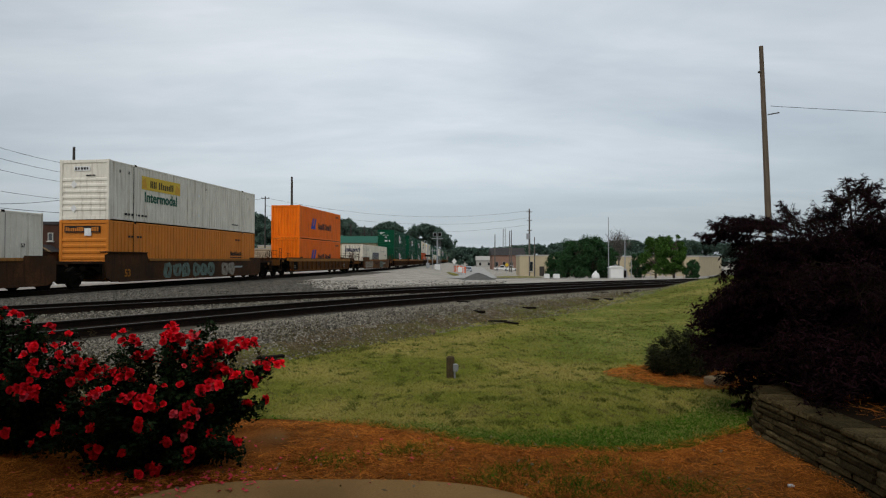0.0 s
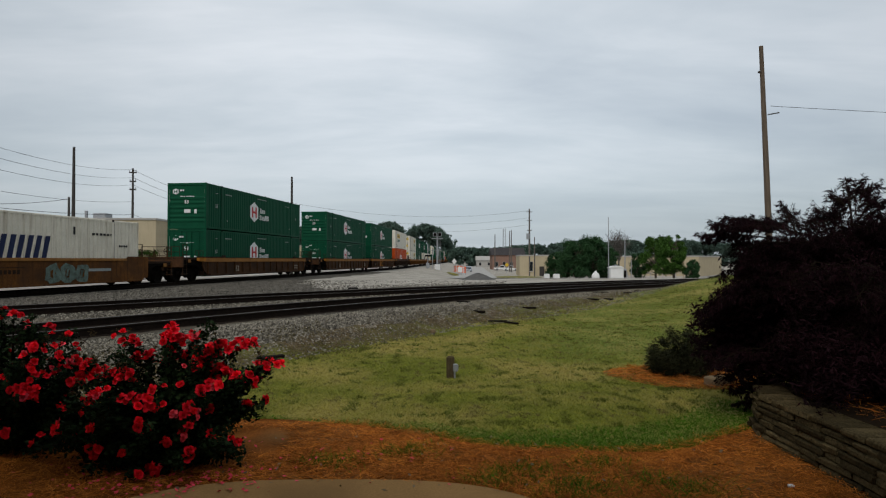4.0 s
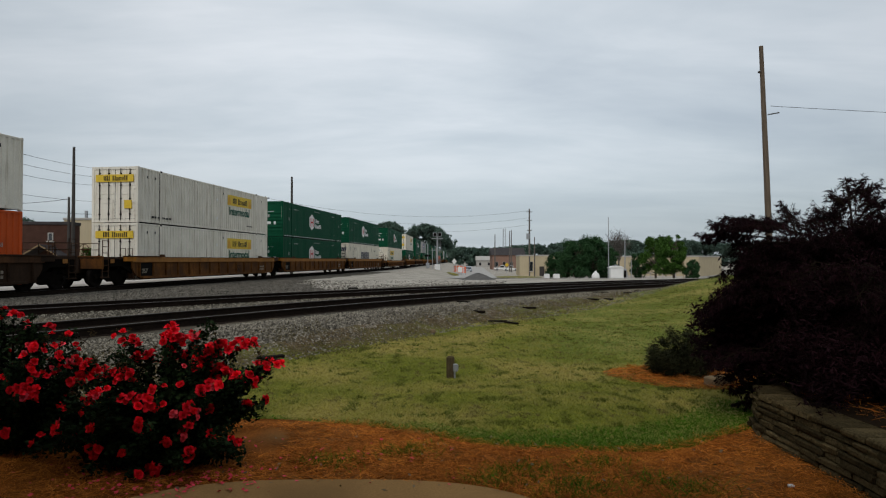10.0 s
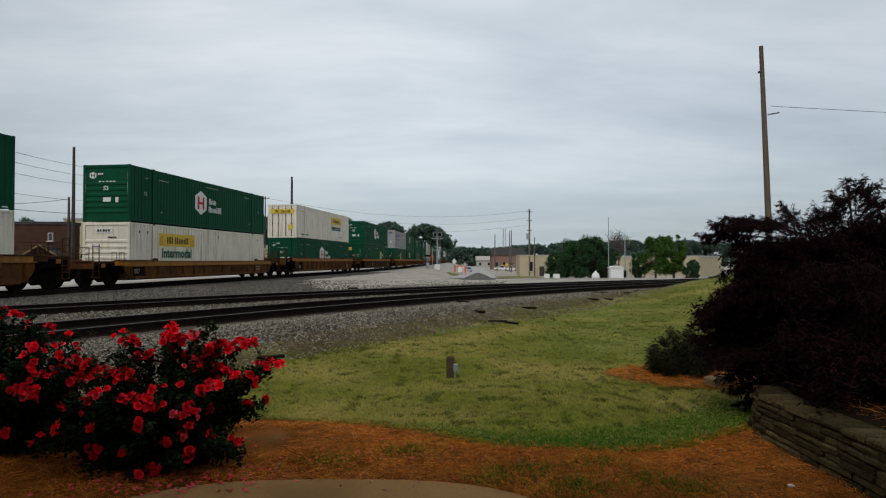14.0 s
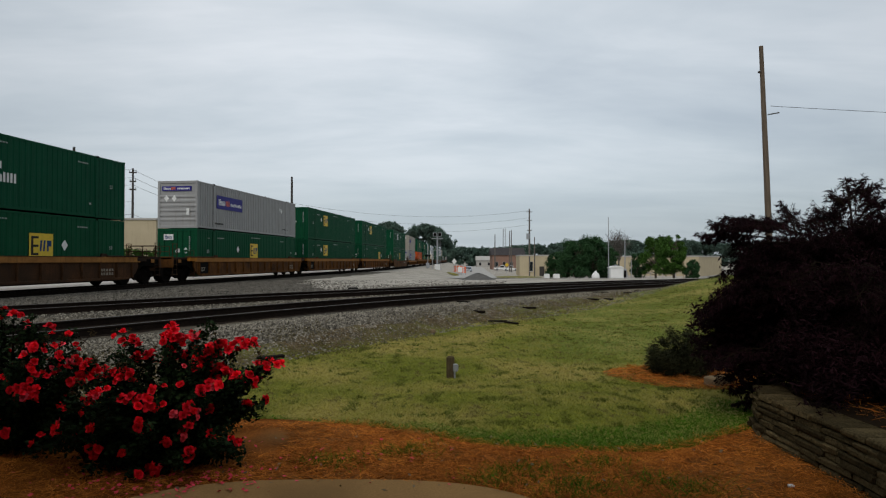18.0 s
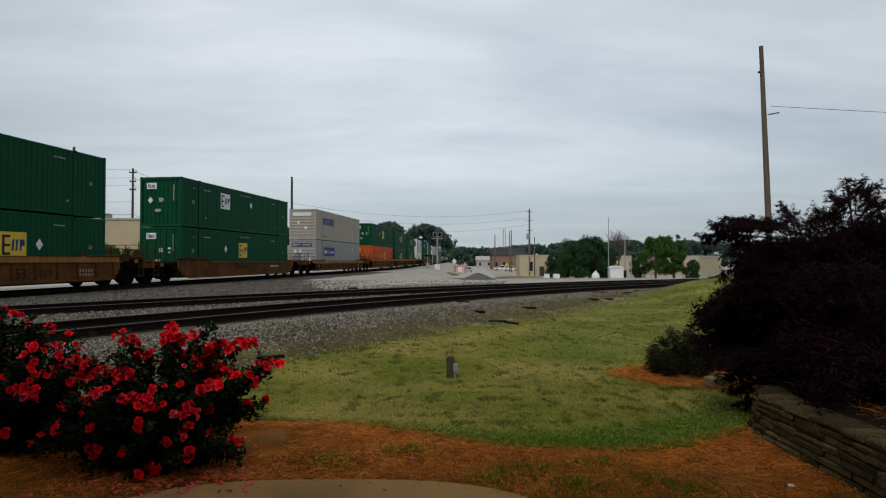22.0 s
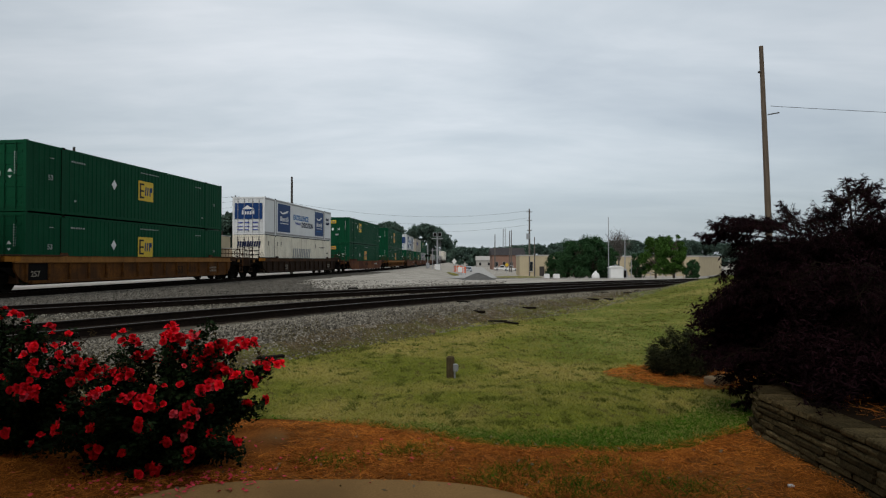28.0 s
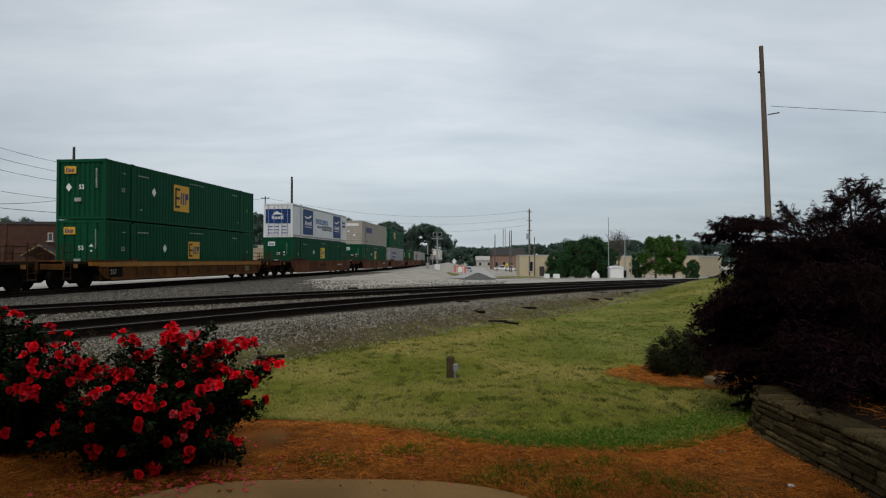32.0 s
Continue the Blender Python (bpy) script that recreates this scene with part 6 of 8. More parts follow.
def rose_bush(cx, cy, canes, n_leaf, n_cluster, seed, label, shoots=10):
    """A loose shrub rose: arching canes to the given reach (x, y, z, spread), leaf sprays along them, blooms in clusters at their ends."""
    rng = np.random.default_rng(seed)
    z0 = height(cx, cy)
    ob = thing("rose_bush", label, "rose bush", pose(cx, cy, z0), "rose bushes by the patio")
    cen, rad, ends = [], [], []
    for x, y, z, k, number in canes:
        for i in range(number):
            tx, ty = x + rng.normal(0, k), y + rng.normal(0, k)
            tz = max(0.10, z + rng.normal(0, k * 0.6))
            b = (rng.normal(0, 0.07) + tx * 0.22, rng.normal(0, 0.06) + ty * 0.22, -0.04)
            mid = (tx * 0.62, ty * 0.62, tz * 0.66 + 0.10)
            if i % 2 == 0:
                part("stem", Shape().tube([b, mid, (tx, ty, tz)], [0.012, 0.008, 0.004], 5), "stem", ob)
            for f in np.linspace(0.25, 1.0, 7):
                p = [(1 - f) ** 2 * b[j] + 2 * f * (1 - f) * mid[j] + f * f * (tx, ty, tz)[j] for j in range(3)]
                cen.append(tuple(p))
                rad.append(rng.uniform(0.06, 0.12) * (1.1 - 0.35 * f))
            ends.append((Vector((tx, ty, tz)), Vector((tx - mid[0], ty - mid[1], tz - mid[2])).normalized()))
    co = leaf_cloud(rng, cen, rad, n_leaf, 0.036, shell=0.1, aspect=0.62)
    part("foliage", tri_mesh("foliage", co, "rose_leaf", 4), None, ob)
    # thin brownish shoots that stand clear of the leaves
    tips = []
    for i in range(shoots):
        e, d = ends[rng.integers(0, len(ends))]
        if e.z < 0.6:
            continue
        p = e + Vector((rng.normal(0, 0.06), rng.normal(0, 0.06), rng.uniform(0.06, 0.16)))
        part("shoot", Shape().tube([tuple(e), tuple(p)], [0.004, 0.0025], 4), "stem", ob)
        tips += [tuple(p), tuple((e + p) / 2)]
    sh = leaf_cloud(rng, tips, [0.045] * len(tips), 22 * len(tips), 0.03, shell=0.0, aspect=0.35)
    tagged(part("young_growth", tri_mesh("young_growth", sh, "young_leaf", 4), None, ob, "thin brownish young leaves"), kind="stuff")
    reds = [rose_mesh("rose", "rose_petal", k, 0.033) for k in range(6)] + [rose_mesh("rose", "rose_pink", 9, 0.025)]
    eye = Vector((-cx, -cy, 1.28 - z0)).normalized()
    for i in range(n_cluster):
        e, d = max((ends[k] for k in rng.integers(0, len(ends), 2)), key=lambda c: c[0].z) if i % 2 else ends[rng.integers(0, len(ends))]
        face = (d * 0.8 + eye * 0.7 + Vector((0, 0, 0.4))).normalized()
        p = e + face * 0.045
        low = e.z < 0.5
        for j in range(rng.integers(1, 3) if low else rng.integers(2, 7)):
            off = Vector(rng.normal(size=3)) * (0.022 if low else 0.042)
            off.z *= 0.55
            up = (face + Vector(rng.normal(size=3)) * 0.4 + Vector((0, 0, 0.15))).normalized()
            m = Matrix.Translation(p + off) @ up.to_track_quat("Z", "Y").to_matrix().to_4x4() @ Matrix.Diagonal((*(Vector((1, 1, 1)) * rng.uniform(0.65, 1.15)), 1))
            part("rose", reds[6] if rng.random() < 0.12 else reds[rng.integers(0, 6)], None, ob, at=m)
    return ob


def petals():
    rng = np.random.default_rng(31)
    pts = []
    while len(pts) < 230:
        x, y = rng.normal(-2.0, 0.42), rng.normal(4.48, 0.22)
        pts.append((x, y))
    for i in range(60):
        pts.append((rng.uniform(-2.9, 0.4), rng.uniform(4.3, 5.6)))
    P = np.array(pts)
    z = np.maximum(heights(P) + 0.05, np.where(patio_span(P[:, 0], P[:, 1]) < 1.0, -0.278, -9))
    c = np.column_stack([P, z])
    n = len(c)
    a = rng.random(n) * 6.283
    s = rng.uniform(0.009, 0.02, n)[:, None]
    u = np.column_stack([np.cos(a), np.sin(a), rng.normal(0, 0.3, n)]) * s
    v = np.column_stack([-np.sin(a), np.cos(a), rng.normal(0, 0.3, n)]) * s * 0.75
    co = np.stack([c - u, c + v, c + u, c - v], axis=1).reshape(-1, 3)
    thing("fallen_petals", "fallen red and pink rose petals on the ground", "petals", kind="stuff", mesh=tri_mesh("fallen_petals", co, "rose_pink", 4))


def fan_leaves(rng, P, D, size, lobes=5):
    """Finely cut hanging leaves: each a fan of narrow pointed lobes from its stalk, spread about direction D."""
    n = len(P)
    D = D / np.linalg.norm(D, axis=1)[:, None]
    side = np.cross(D, rng.normal(size=(n, 3)))
    side /= np.linalg.norm(side, axis=1)[:, None]
    out = []
    s = size * (0.65 + 0.7 * rng.random(n))[:, None]
    for k in np.linspace(-1.0, 1.0, lobes):
        a = k * 1.05 + rng.normal(0, 0.12, n)
        ax = D * np.cos(a)[:, None] + side * np.sin(a)[:, None]
        L = s * (1.0 - 0.35 * abs(k))
        w = np.cross(ax, rng.normal(size=(n, 3)))
        w = w / np.linalg.norm(w, axis=1)[:, None] * L * 0.085
        m = P + ax * L * 0.45
        out.append(np.stack([P, m + w, P + ax * L + np.array([0, 0, -0.12]) * L, m - w], axis=1))
    return np.concatenate(out).reshape(-1, 3)


def maple():
    """A weeping dark red maple: spreading limbs, flat arching sprays and finely cut hanging leaves."""
    rng = np.random.default_rng(17)
    bx, by, bz = 4.72, 6.35, 0.0
    ob = thing("maple_tree", "weeping maple with very dark red feathery leaves", "tree", pose(bx, by, bz))
    part("trunk", Shape().tube([(0.2, 0.1, -0.05), (0.15, 0.0, 0.35), (0.0, 0.05, 0.75)], [0.13, 0.10, 0.09], 10), "bark", ob)
    P, D = [], []
    twigs = Shape()

    def spray(p0, p1, n_leaf, r=0.010, arch=0.12, width=0.16, hang=0.5, limb=True):
        """One arching branch with side twigs in a flat layer, leaves along the twigs."""
        p0, p1 = np.array(p0, float), np.array(p1, float)
        mid = (p0 + p1) / 2 + np.array([0, 0, arch])
        if limb:
            part("limb", Shape().tube([tuple(p0), tuple(mid), tuple(p1)], [r * 2, r * 1.3, r * 0.5], 5), "stem", ob)
        ax = p1 - p0
        ax /= np.linalg.norm(ax)
        sd = np.cross(ax, (0, 0, 1.0))
        sd /= max(1e-3, np.linalg.norm(sd))
        k = 9
        for i in range(k):
            f = 0.30 + 0.70 * (i + rng.random() * 0.6) / k
            c = (1 - f) ** 2 * p0 + 2 * f * (1 - f) * mid + f * f * p1
            for sg in (-1, 1):
                L = width * (1.25 - 0.75 * f) * rng.uniform(0.6, 1.3)
                tip = c + sd * sg * L + ax * L * 0.9 + np.array([0, 0, rng.normal(-0.02, 0.035)])
                twigs.tube([tuple(c), tuple(tip)], [0.0035, 0.0015], 3, caps=False)
                m = max(2, n_leaf // (2 * k))
                g = rng.random(m) ** 0.8
                pts = c + (tip - c) * g[:, None] + rng.normal(0, 0.012, (m, 3))
                P.append(pts)
                D.append(ax * 0.5 + sd * sg * 0.45 + np.array([0, 0, -hang]) + rng.normal(0, 0.35, (m, 3)))

    d = by

    def at(px, py, dy=0.0):
        """A place in the crown by its bearing from the patio."""
        return ((px - 784) / F * (d + dy) - bx, dy, EYE[2] + (HOR - py) / F * (d + dy))

    # the dense dome: long limbs from the trunk, then hanging outer sprays
    for i in range(90):
        a = rng.random() * 6.283
        rr = rng.uniform(0.7, 1.95)
        z = 1.36 + 0.16 * rng.random() - 0.16 * (rr / 1.9) ** 2 + 0.12 * math.cos(a)
        spray((0.05, 0.05, rng.uniform(0.5, 0.9)), (rr * math.cos(a), rr * math.sin(a) * 0.8, z), 130, 0.009, 0.10, 0.20, 0.7)
    for i in range(130):
        a = rng.uniform(2.4, 6.4)
        rr = rng.uniform(1.45, 1.9)
        spray((rr * 0.6 * math.cos(a), rr * 0.55 * math.sin(a), rng.uniform(0.9, 1.3)), (rr * math.cos(a), rr * 0.8 * math.sin(a), rng.uniform(0.15, 1.2)), 120, 0.005, 0.14, 0.22, 0.8, i % 3 == 0)
    # flat layers of the upper crown that reach out over the lawn, ending in drooping tips
    for (ax_, ay_), (ex, ey), n, w in (((1375, 412), (1236, 412), 190, 0.20), ((1380, 402), (1262, 394), 190, 0.22), ((1385, 396), (1290, 380), 170, 0.20), ((1390, 405), (1320, 386), 170, 0.22), ((1400, 420), (1296, 428), 130, 0.16),
                                       ((1400, 400), (1348, 392), 150, 0.18), ((1405, 405), (1385, 356), 90, 0.10), ((1410, 405), (1400, 368), 90, 0.12), ((1420, 405), (1366, 384), 110, 0.14), ((1440, 410), (1426, 388), 130, 0.16),
                                       ((1450, 405), (1452, 380), 130, 0.15), ((1470, 400), (1468, 372), 140, 0.16), ((1490, 400), (1482, 352), 150, 0.15), ((1505, 390), (1497, 308), 110, 0.10), ((1512, 370), (1520, 312), 90, 0.10),
                                       ((1515, 345), (1553, 318), 90, 0.10), ((1525, 380), (1540, 345), 140, 0.15), ((1540, 390), (1566, 350), 150, 0.18), ((1560, 390), (1600, 345), 150, 0.2), ((1600, 390), (1640, 350), 150, 0.2),
                                       ((1480, 395), (1455, 365), 90, 0.12), ((1500, 360), (1478, 340), 80, 0.10), ((1505, 350), (1530, 330), 80, 0.10)):
        for k in range(2):
            dy = rng.uniform(-0.35, 0.35)
            p0, p1 = at(ax_ + rng.normal(0, 10), ay_ + 10, dy), at(ex + (10 if ex < 1330 else 0) + rng.normal(0, 5) + 4 * k, ey + 5 + 5 * k, dy + rng.normal(0, 0.1))
            spray(p0, p1, int(n * (0.95 if ex < 1330 else 0.55)), 0.0035, 0.03, w * 0.9, 0.35)
    # the crown's shoulder under those layers
    for px in range(1318, 1660, 9):
        top = np.interp(px, [1318, 1345, 1370, 1400, 1450, 1480, 1520, 1660], [446, 432, 418, 412, 408, 396, 380, 376])
        for k in range(3):
            dy = rng.uniform(-0.5, 0.4)
            spray(at(px + 50, top + 60, dy), at(px, top + 4 + 16 * k, dy), 70, 0.005, 0.04, 0.13, 0.45, False)
    # low sprays that lean out over the lawn
    low = []
    for px, py in ((1222, 552), (1240, 542), (1232, 570), (1226, 600), (1234, 622), (1244, 640), (1268, 520), (1288, 506), (1256, 530), (1262, 596), (1270, 640), (1284, 664), (1300, 690), (1314, 712), (1296, 560), (1300, 620), (1318, 470), (1312, 448), (1316, 490)):
        dy = rng.uniform(-0.35, 0.25)
        x, y, z = at(px + (16 if px < 1275 else 6), py, dy)
        for k in range(2):
            spray((x + 0.70, y + 0.2 * k, z + 0.12), (x + 0.05 * k, y + 0.15 * k, z - 0.05 * k), 190, 0.004, 0.07, 0.20, 0.6)
        low += [(x + 0.36, y, z - 0.02), (x + 0.58, y, z), (x + 0.8, y, z)]
    co = fan_leaves(rng, np.vstack(P), np.vstack(D), 0.054)
    tagged(part("fine_branching", twigs, "stem", ob), kind="stuff")
    cores, crad = [], []
    for i in range(110):
        a, rr = rng.random() * 6.283, math.sqrt(rng.random())
        zz = rng.uniform(0.12, 1.32)
        wide = 1.0 if zz > 0.45 else 0.84
        cores.append((1.62 * rr * math.cos(a) * wide + 0.1, 1.15 * rr * math.sin(a) * wide, zz))
        crad.append(rng.uniform(0.24, 0.42))
    for i in range(46):
        cores.append((rng.uniform(-1.75, 1.6), rng.uniform(-1.45, -0.7), rng.uniform(0.16, 0.62)))
        crad.append(rng.uniform(0.20, 0.32))
    for px in range(1340, 1650, 12):
        top = np.interp(px, [1340, 1370, 1450, 1480, 1520, 1640], [440, 426, 416, 402, 388, 384])
        for k in (0.20, 0.42):
            x, y, z = at(px, top, rng.uniform(-0.2, 0.3))
            cores.append((x, y, z - k))
            crad.append(0.17)
    cores += low
    crad += [0.20] * len(low)
    for i in range(60):
        cores.append((rng.uniform(-1.75, 1.2), rng.uniform(-0.9, 0.6), rng.uniform(0.05, 0.95)))
        crad.append(rng.uniform(0.24, 0.36))
    core = leaf_cloud(rng, cores, crad, 210000, 0.064, shape=(1, 1, 0.8), shell=0.1, aspect=0.2, droop=0.4)
    part("crown", tri_mesh("crown", np.vstack([co, core]), "maple_leaf", 4), None, ob)
    red = leaf_cloud(rng, [(-0.95, -1.5, 0.22), (-0.75, -1.55, 0.28), (-0.55, -1.55, 0.24)], [0.12, 0.12, 0.10], 160, 0.06, shell=0.0, aspect=0.16, droop=0.5)
    part("new_leaves", tri_mesh("new_leaves", red, "maple_red", 4), None, ob, "brighter red leaves low on the crown")


def stone_wall():
    """The low retaining wall of stacked flat stones, with the raised bed behind it."""
    wall = thing("retaining_wall", "low wall of stacked weathered flat stones", "wall", kind="structure")
    rng = random.Random(21)
    path = [(2.84, -2.0), (2.86, 1.0), (2.90, 3.0), (2.92, 4.5), (2.91, 5.3), (2.91, 5.7), (3.0, 5.98), (3.3, 6.15), (3.9, 6.3), (4.8, 6.6)]
    seg, total = [], 0.0
    for a, b in zip(path, path[1:]):
        d = math.hypot(b[0] - a[0], b[1] - a[1])
        seg.append((total, d, a, b))
        total += d
    def at(s):
        for s0, d, a, b in seg:
            if s <= s0 + d or (s0, d, a, b) == seg[-1]:
                f = (s - s0) / d
                return a[0] + (b[0] - a[0]) * f, a[1] + (b[1] - a[1]) * f, math.atan2(b[1] - a[1], b[0] - a[0])
    core = Shape()
    core.loft([[(x + 0.06, y + (0.0 if y < 5.8 else -0.03), -0.5), (x + 0.30, y - 0.1 if y > 5.8 else y, -0.5), (x + 0.30, y - 0.1 if y > 5.8 else y, 0.04), (x + 0.06, y, 0.04)] for x, y in path[:6]])
    part("backing", core, "shade_soil", wall)
    courses = 8
    for c in range(courses):
        s = 2.6 + rng.uniform(0, 0.3)
        z0, hh = -0.36 + c * 0.0545, 0.051
        while s < total - 0.2:
            L = rng.uniform(0.16, 0.42)
            x, y, a = at(s + L / 2)
            j = rng.uniform(-0.012, 0.016)
            sh = Shape()
            h = hh + rng.uniform(-0.008, 0.004)
            sh.box(-L / 2 + 0.005, L / 2 - 0.005, -0.24 if c == courses - 1 else -0.15, 0.09 + j - 0.012 * c / 2, 0, h, 0.010)
            sh.v = [(vx + rng.uniform(-0.006, 0.006), vy + rng.uniform(-0.008, 0.008), vz + rng.uniform(-0.004, 0.004)) for vx, vy, vz in sh.v]
            part("stone", sh, "wall_stone", wall, at=pose(x, y, z0, 0, 0, math.degrees(a)))
            s += L
    V, F = [], []
    xs, ys = np.linspace(3.02, 10, 30), np.linspace(-2, 8.2, 40)
    for y in ys:
        for x in xs:
            inset = min(1.0, max(0.0, (y - 5.4) / 0.8)) if x < 5 else min(1.0, max(0.0, (y - 6.2) / 1.6))
            z = 0.055 + 0.03 * noise.noise((x * 1.4, y * 1.4, 0)) + 0.05 * min(1, (x - 3.02) / 2)
            V.append((x, y, z * (1 - inset) + (height(x, y) - 0.02) * inset))
    n = len(xs)
    F = [(j * n + i, j * n + i + 1, (j + 1) * n + i + 1, (j + 1) * n + i) for j in range(len(ys) - 1) for i in range(n - 1)]
    # the straw bed is coloured near black, the maple's shade put into its surface
    thing("raised_bed", "raised bed behind the stone wall, coloured dark for the maple's shade", "flower bed", kind="structure", mesh=raw_mesh("raised_bed", V, F, "shade_soil", True))


def shrub():
    rng = np.random.default_rng(41)
    x, y = 3.27, 8.7
    z = height(x, y)
    ob = thing("shrub", "low rounded grey-green shrub on pine straw", "shrub", pose(x, y, z))
    st, cen = Shape(), []
    for i in range(26):
        a, r = rng.random() * 6.283, math.sqrt(rng.random())
        p = (0.48 * r * math.cos(a), 0.42 * r * math.sin(a), 0.62 * (1 - 0.62 * r * r) * rng.uniform(0.85, 1.05))
        st.tube([(0, 0, 0), (p[0] * 0.5, p[1] * 0.5, p[2] * 0.55), p], [0.012, 0.008, 0.003], 5)
        cen += [p, (p[0] * 0.75, p[1] * 0.75, p[2] * 0.6)]
    for i in range(30):
        a, r = rng.random() * 6.283, math.sqrt(rng.random())
        cen.append((0.46 * r * math.cos(a), 0.40 * r * math.sin(a), rng.uniform(0.06, 0.46 - 0.22 * r * r)))
    tagged(part("branching", st, "stem", ob), kind="stuff")
    part("foliage", tri_mesh("foliage", leaf_cloud(rng, cen, np.full(len(cen), 0.12), 30000, 0.036, shell=0.0, aspect=0.28), "shrub_leaf", 4), None, ob)
    # its own patch of straw
    V = [(x + 0.1, y - 0.15, height(x, y) + 0.05)]
    k = 28
    for i in range(k):
        a = 2 * math.pi * i / k
        px, py = x + 0.05 + (1.05 + 0.12 * math.sin(3 * a)) * math.cos(a), y - 0.1 + 0.85 * math.sin(a)
        V.append((px, py, height(px, py) + 0.033))
    thing("straw_patch", "rust-brown pine straw round the shrub", "mulch", kind="structure", mesh=raw_mesh("straw_patch", V, [(0, i + 1, (i + 1) % k + 1) for i in range(k)], "mulch", True))


def garden_bits():
    # stub post with a small meter box and conduit
    x, y = 0.10, 8.45
    z = height(x, y)
    post = thing("marker_post", "short weathered wooden post with grey socket box", "post", pose(x, y, z, 0, 0, 8))
    part("stub", Shape().box(-0.05, 0.05, -0.045, 0.045, -0.05, 0.315, 0.012), "post_wood", post)
    part("socket_box", Shape().box(0.025, 0.085, -0.10, -0.046, 0.12, 0.225, 0.01), "galv", post)
    part("conduit", Shape().tube([(0.045, -0.075, -0.03), (0.045, -0.075, 0.12)], 0.011, 8), "galv", post)
    part("cover", Shape().box(0.07, 0.095, -0.09, -0.055, 0.14, 0.21, 0.006), "galv", post)
    # cut stone blocks
    for px, py, lx, ly, hz, rz, lab in ((3.47, 7.98, 0.14, 0.10, 0.14, 20, "pale cut stone block lying on the straw"),):
        zz = height(px, py)
        thing("stone_block", lab, "stone", pose(px, py, zz + 0.01, 0, 0, rz), mesh=Shape().box(-lx, lx, -ly, ly, 0, hz, 0.02).mesh("stone_block", "pale_stone"))
    thing("white_pebble", "small white stone on the pine straw", "stone", pose(2.42, 4.40, height(2.42, 4.4) + 0.03), mesh=Shape().box(-0.022, 0.022, -0.016, 0.016, 0, 0.022, 0.008).mesh("white_pebble", "white_paint"))
    thing("pale_rock", "pale rock at the edge of the ballast", "stone", pose(-0.22, 13.6, height(-0.22, 13.6) + 0.05, 0, 0, 20), mesh=Shape().box(-0.06, 0.06, -0.045, 0.045, -0.02, 0.07, 0.022).mesh("pale_rock", "pale_stone"))


def far_tree(x, y, z, h, w, n, size, mat, seed, label, trunk_h=0.3, blobs=22):
    rng = np.random.default_rng(seed)
    ob = thing("tree", label, "tree", pose(x, y, z), "trees beyond the tracks")
    tr = Shape().tube([(0, 0, -0.3), (0.05 * w * 0.1, 0, h * trunk_h), (0, 0, h * 0.75)], [0.03 * h, 0.022 * h, 0.006 * h], 8)
    cen, rad = [], []
    for i in range(blobs):
        a, r, f = rng.random() * 6.283, math.sqrt(rng.random()), rng.random()
        zz = h * (trunk_h * 0.7 + (0.98 - trunk_h * 0.7) * f)
        wide = math.sqrt(max(0.05, 1 - ((f - 0.4) / 0.68) ** 2))
        p = (w / 2 * r * wide * math.cos(a) * 0.85, w / 2 * r * wide * math.sin(a) * 0.85, zz * 0.93)
        cen.append(p)
        rad.append(w * rng.uniform(0.06, 0.16))
        tr.tube([(0, 0, min(zz * 0.6, h * 0.55)), (p[0] * 0.5, p[1] * 0.5, zz * 0.8), p], [0.010 * h, 0.006 * h, 0.002 * h], 5)
    part("trunk", tr, "bark", ob)
    part("crown", tri_mesh("crown", leaf_cloud(rng, cen, rad, n, size, shell=0.15, aspect=0.6), mat, 4), None, ob)
    return ob


def pole(x, depth, top, base, r, mat, label, lean=0.0, name="utility_pole", arms=()):
    """A tapered pole at a bearing; arms: (height below top, half length, turn)."""
    X, Y = x * depth, depth
    zt, zb = EYE[2] + top * depth, base
    ob = thing(name, label, "pole", pose(X, Y, zb), "poles round the yard")
    H = zt - zb
    part("shaft", Shape().tube([(0, 0, -0.4), (lean * 0.5, 0, H * 0.5), (lean, 0, H)], [r * 1.2, r, r * 0.72], 10), mat, ob)
    for dz, half, turn in arms:
        c, s = math.cos(radians(turn)), math.sin(radians(turn))
        z = H - dz
        lx = lean * z / H
        part("crossarm", Shape().loft([[(lx + c * k + s * a, s * k - c * a, z + b) for a, b in ((-0.06, -0.06), (0.06, -0.06), (0.06, 0.06), (-0.06, 0.06))] for k in (-half, half)]), mat, ob)
        for k in (-half * 0.9, half * 0.9):
            part("insulator", Shape().tube([(lx + c * k, s * k, z + 0.05), (lx + c * k, s * k, z + 0.22)], [0.05, 0.03], 6), "galv", ob)
    return ob


def cable(a, b, sag, r, label="thin black overhead cable"):
    pts = []
    for i in range(17):
        f = i / 16
        pts.append((a[0] + (b[0] - a[0]) * f, a[1] + (b[1] - a[1]) * f, a[2] + (b[2] - a[2]) * f - sag * 4 * f * (1 - f)))
    thing("cable", label, "cable", group="overhead cables", mesh=Shape().tube(pts, r, 5).mesh("cable", "wire"))


def bear(px, py):
    return (px - 784.0) / F, (HOR - py) / F


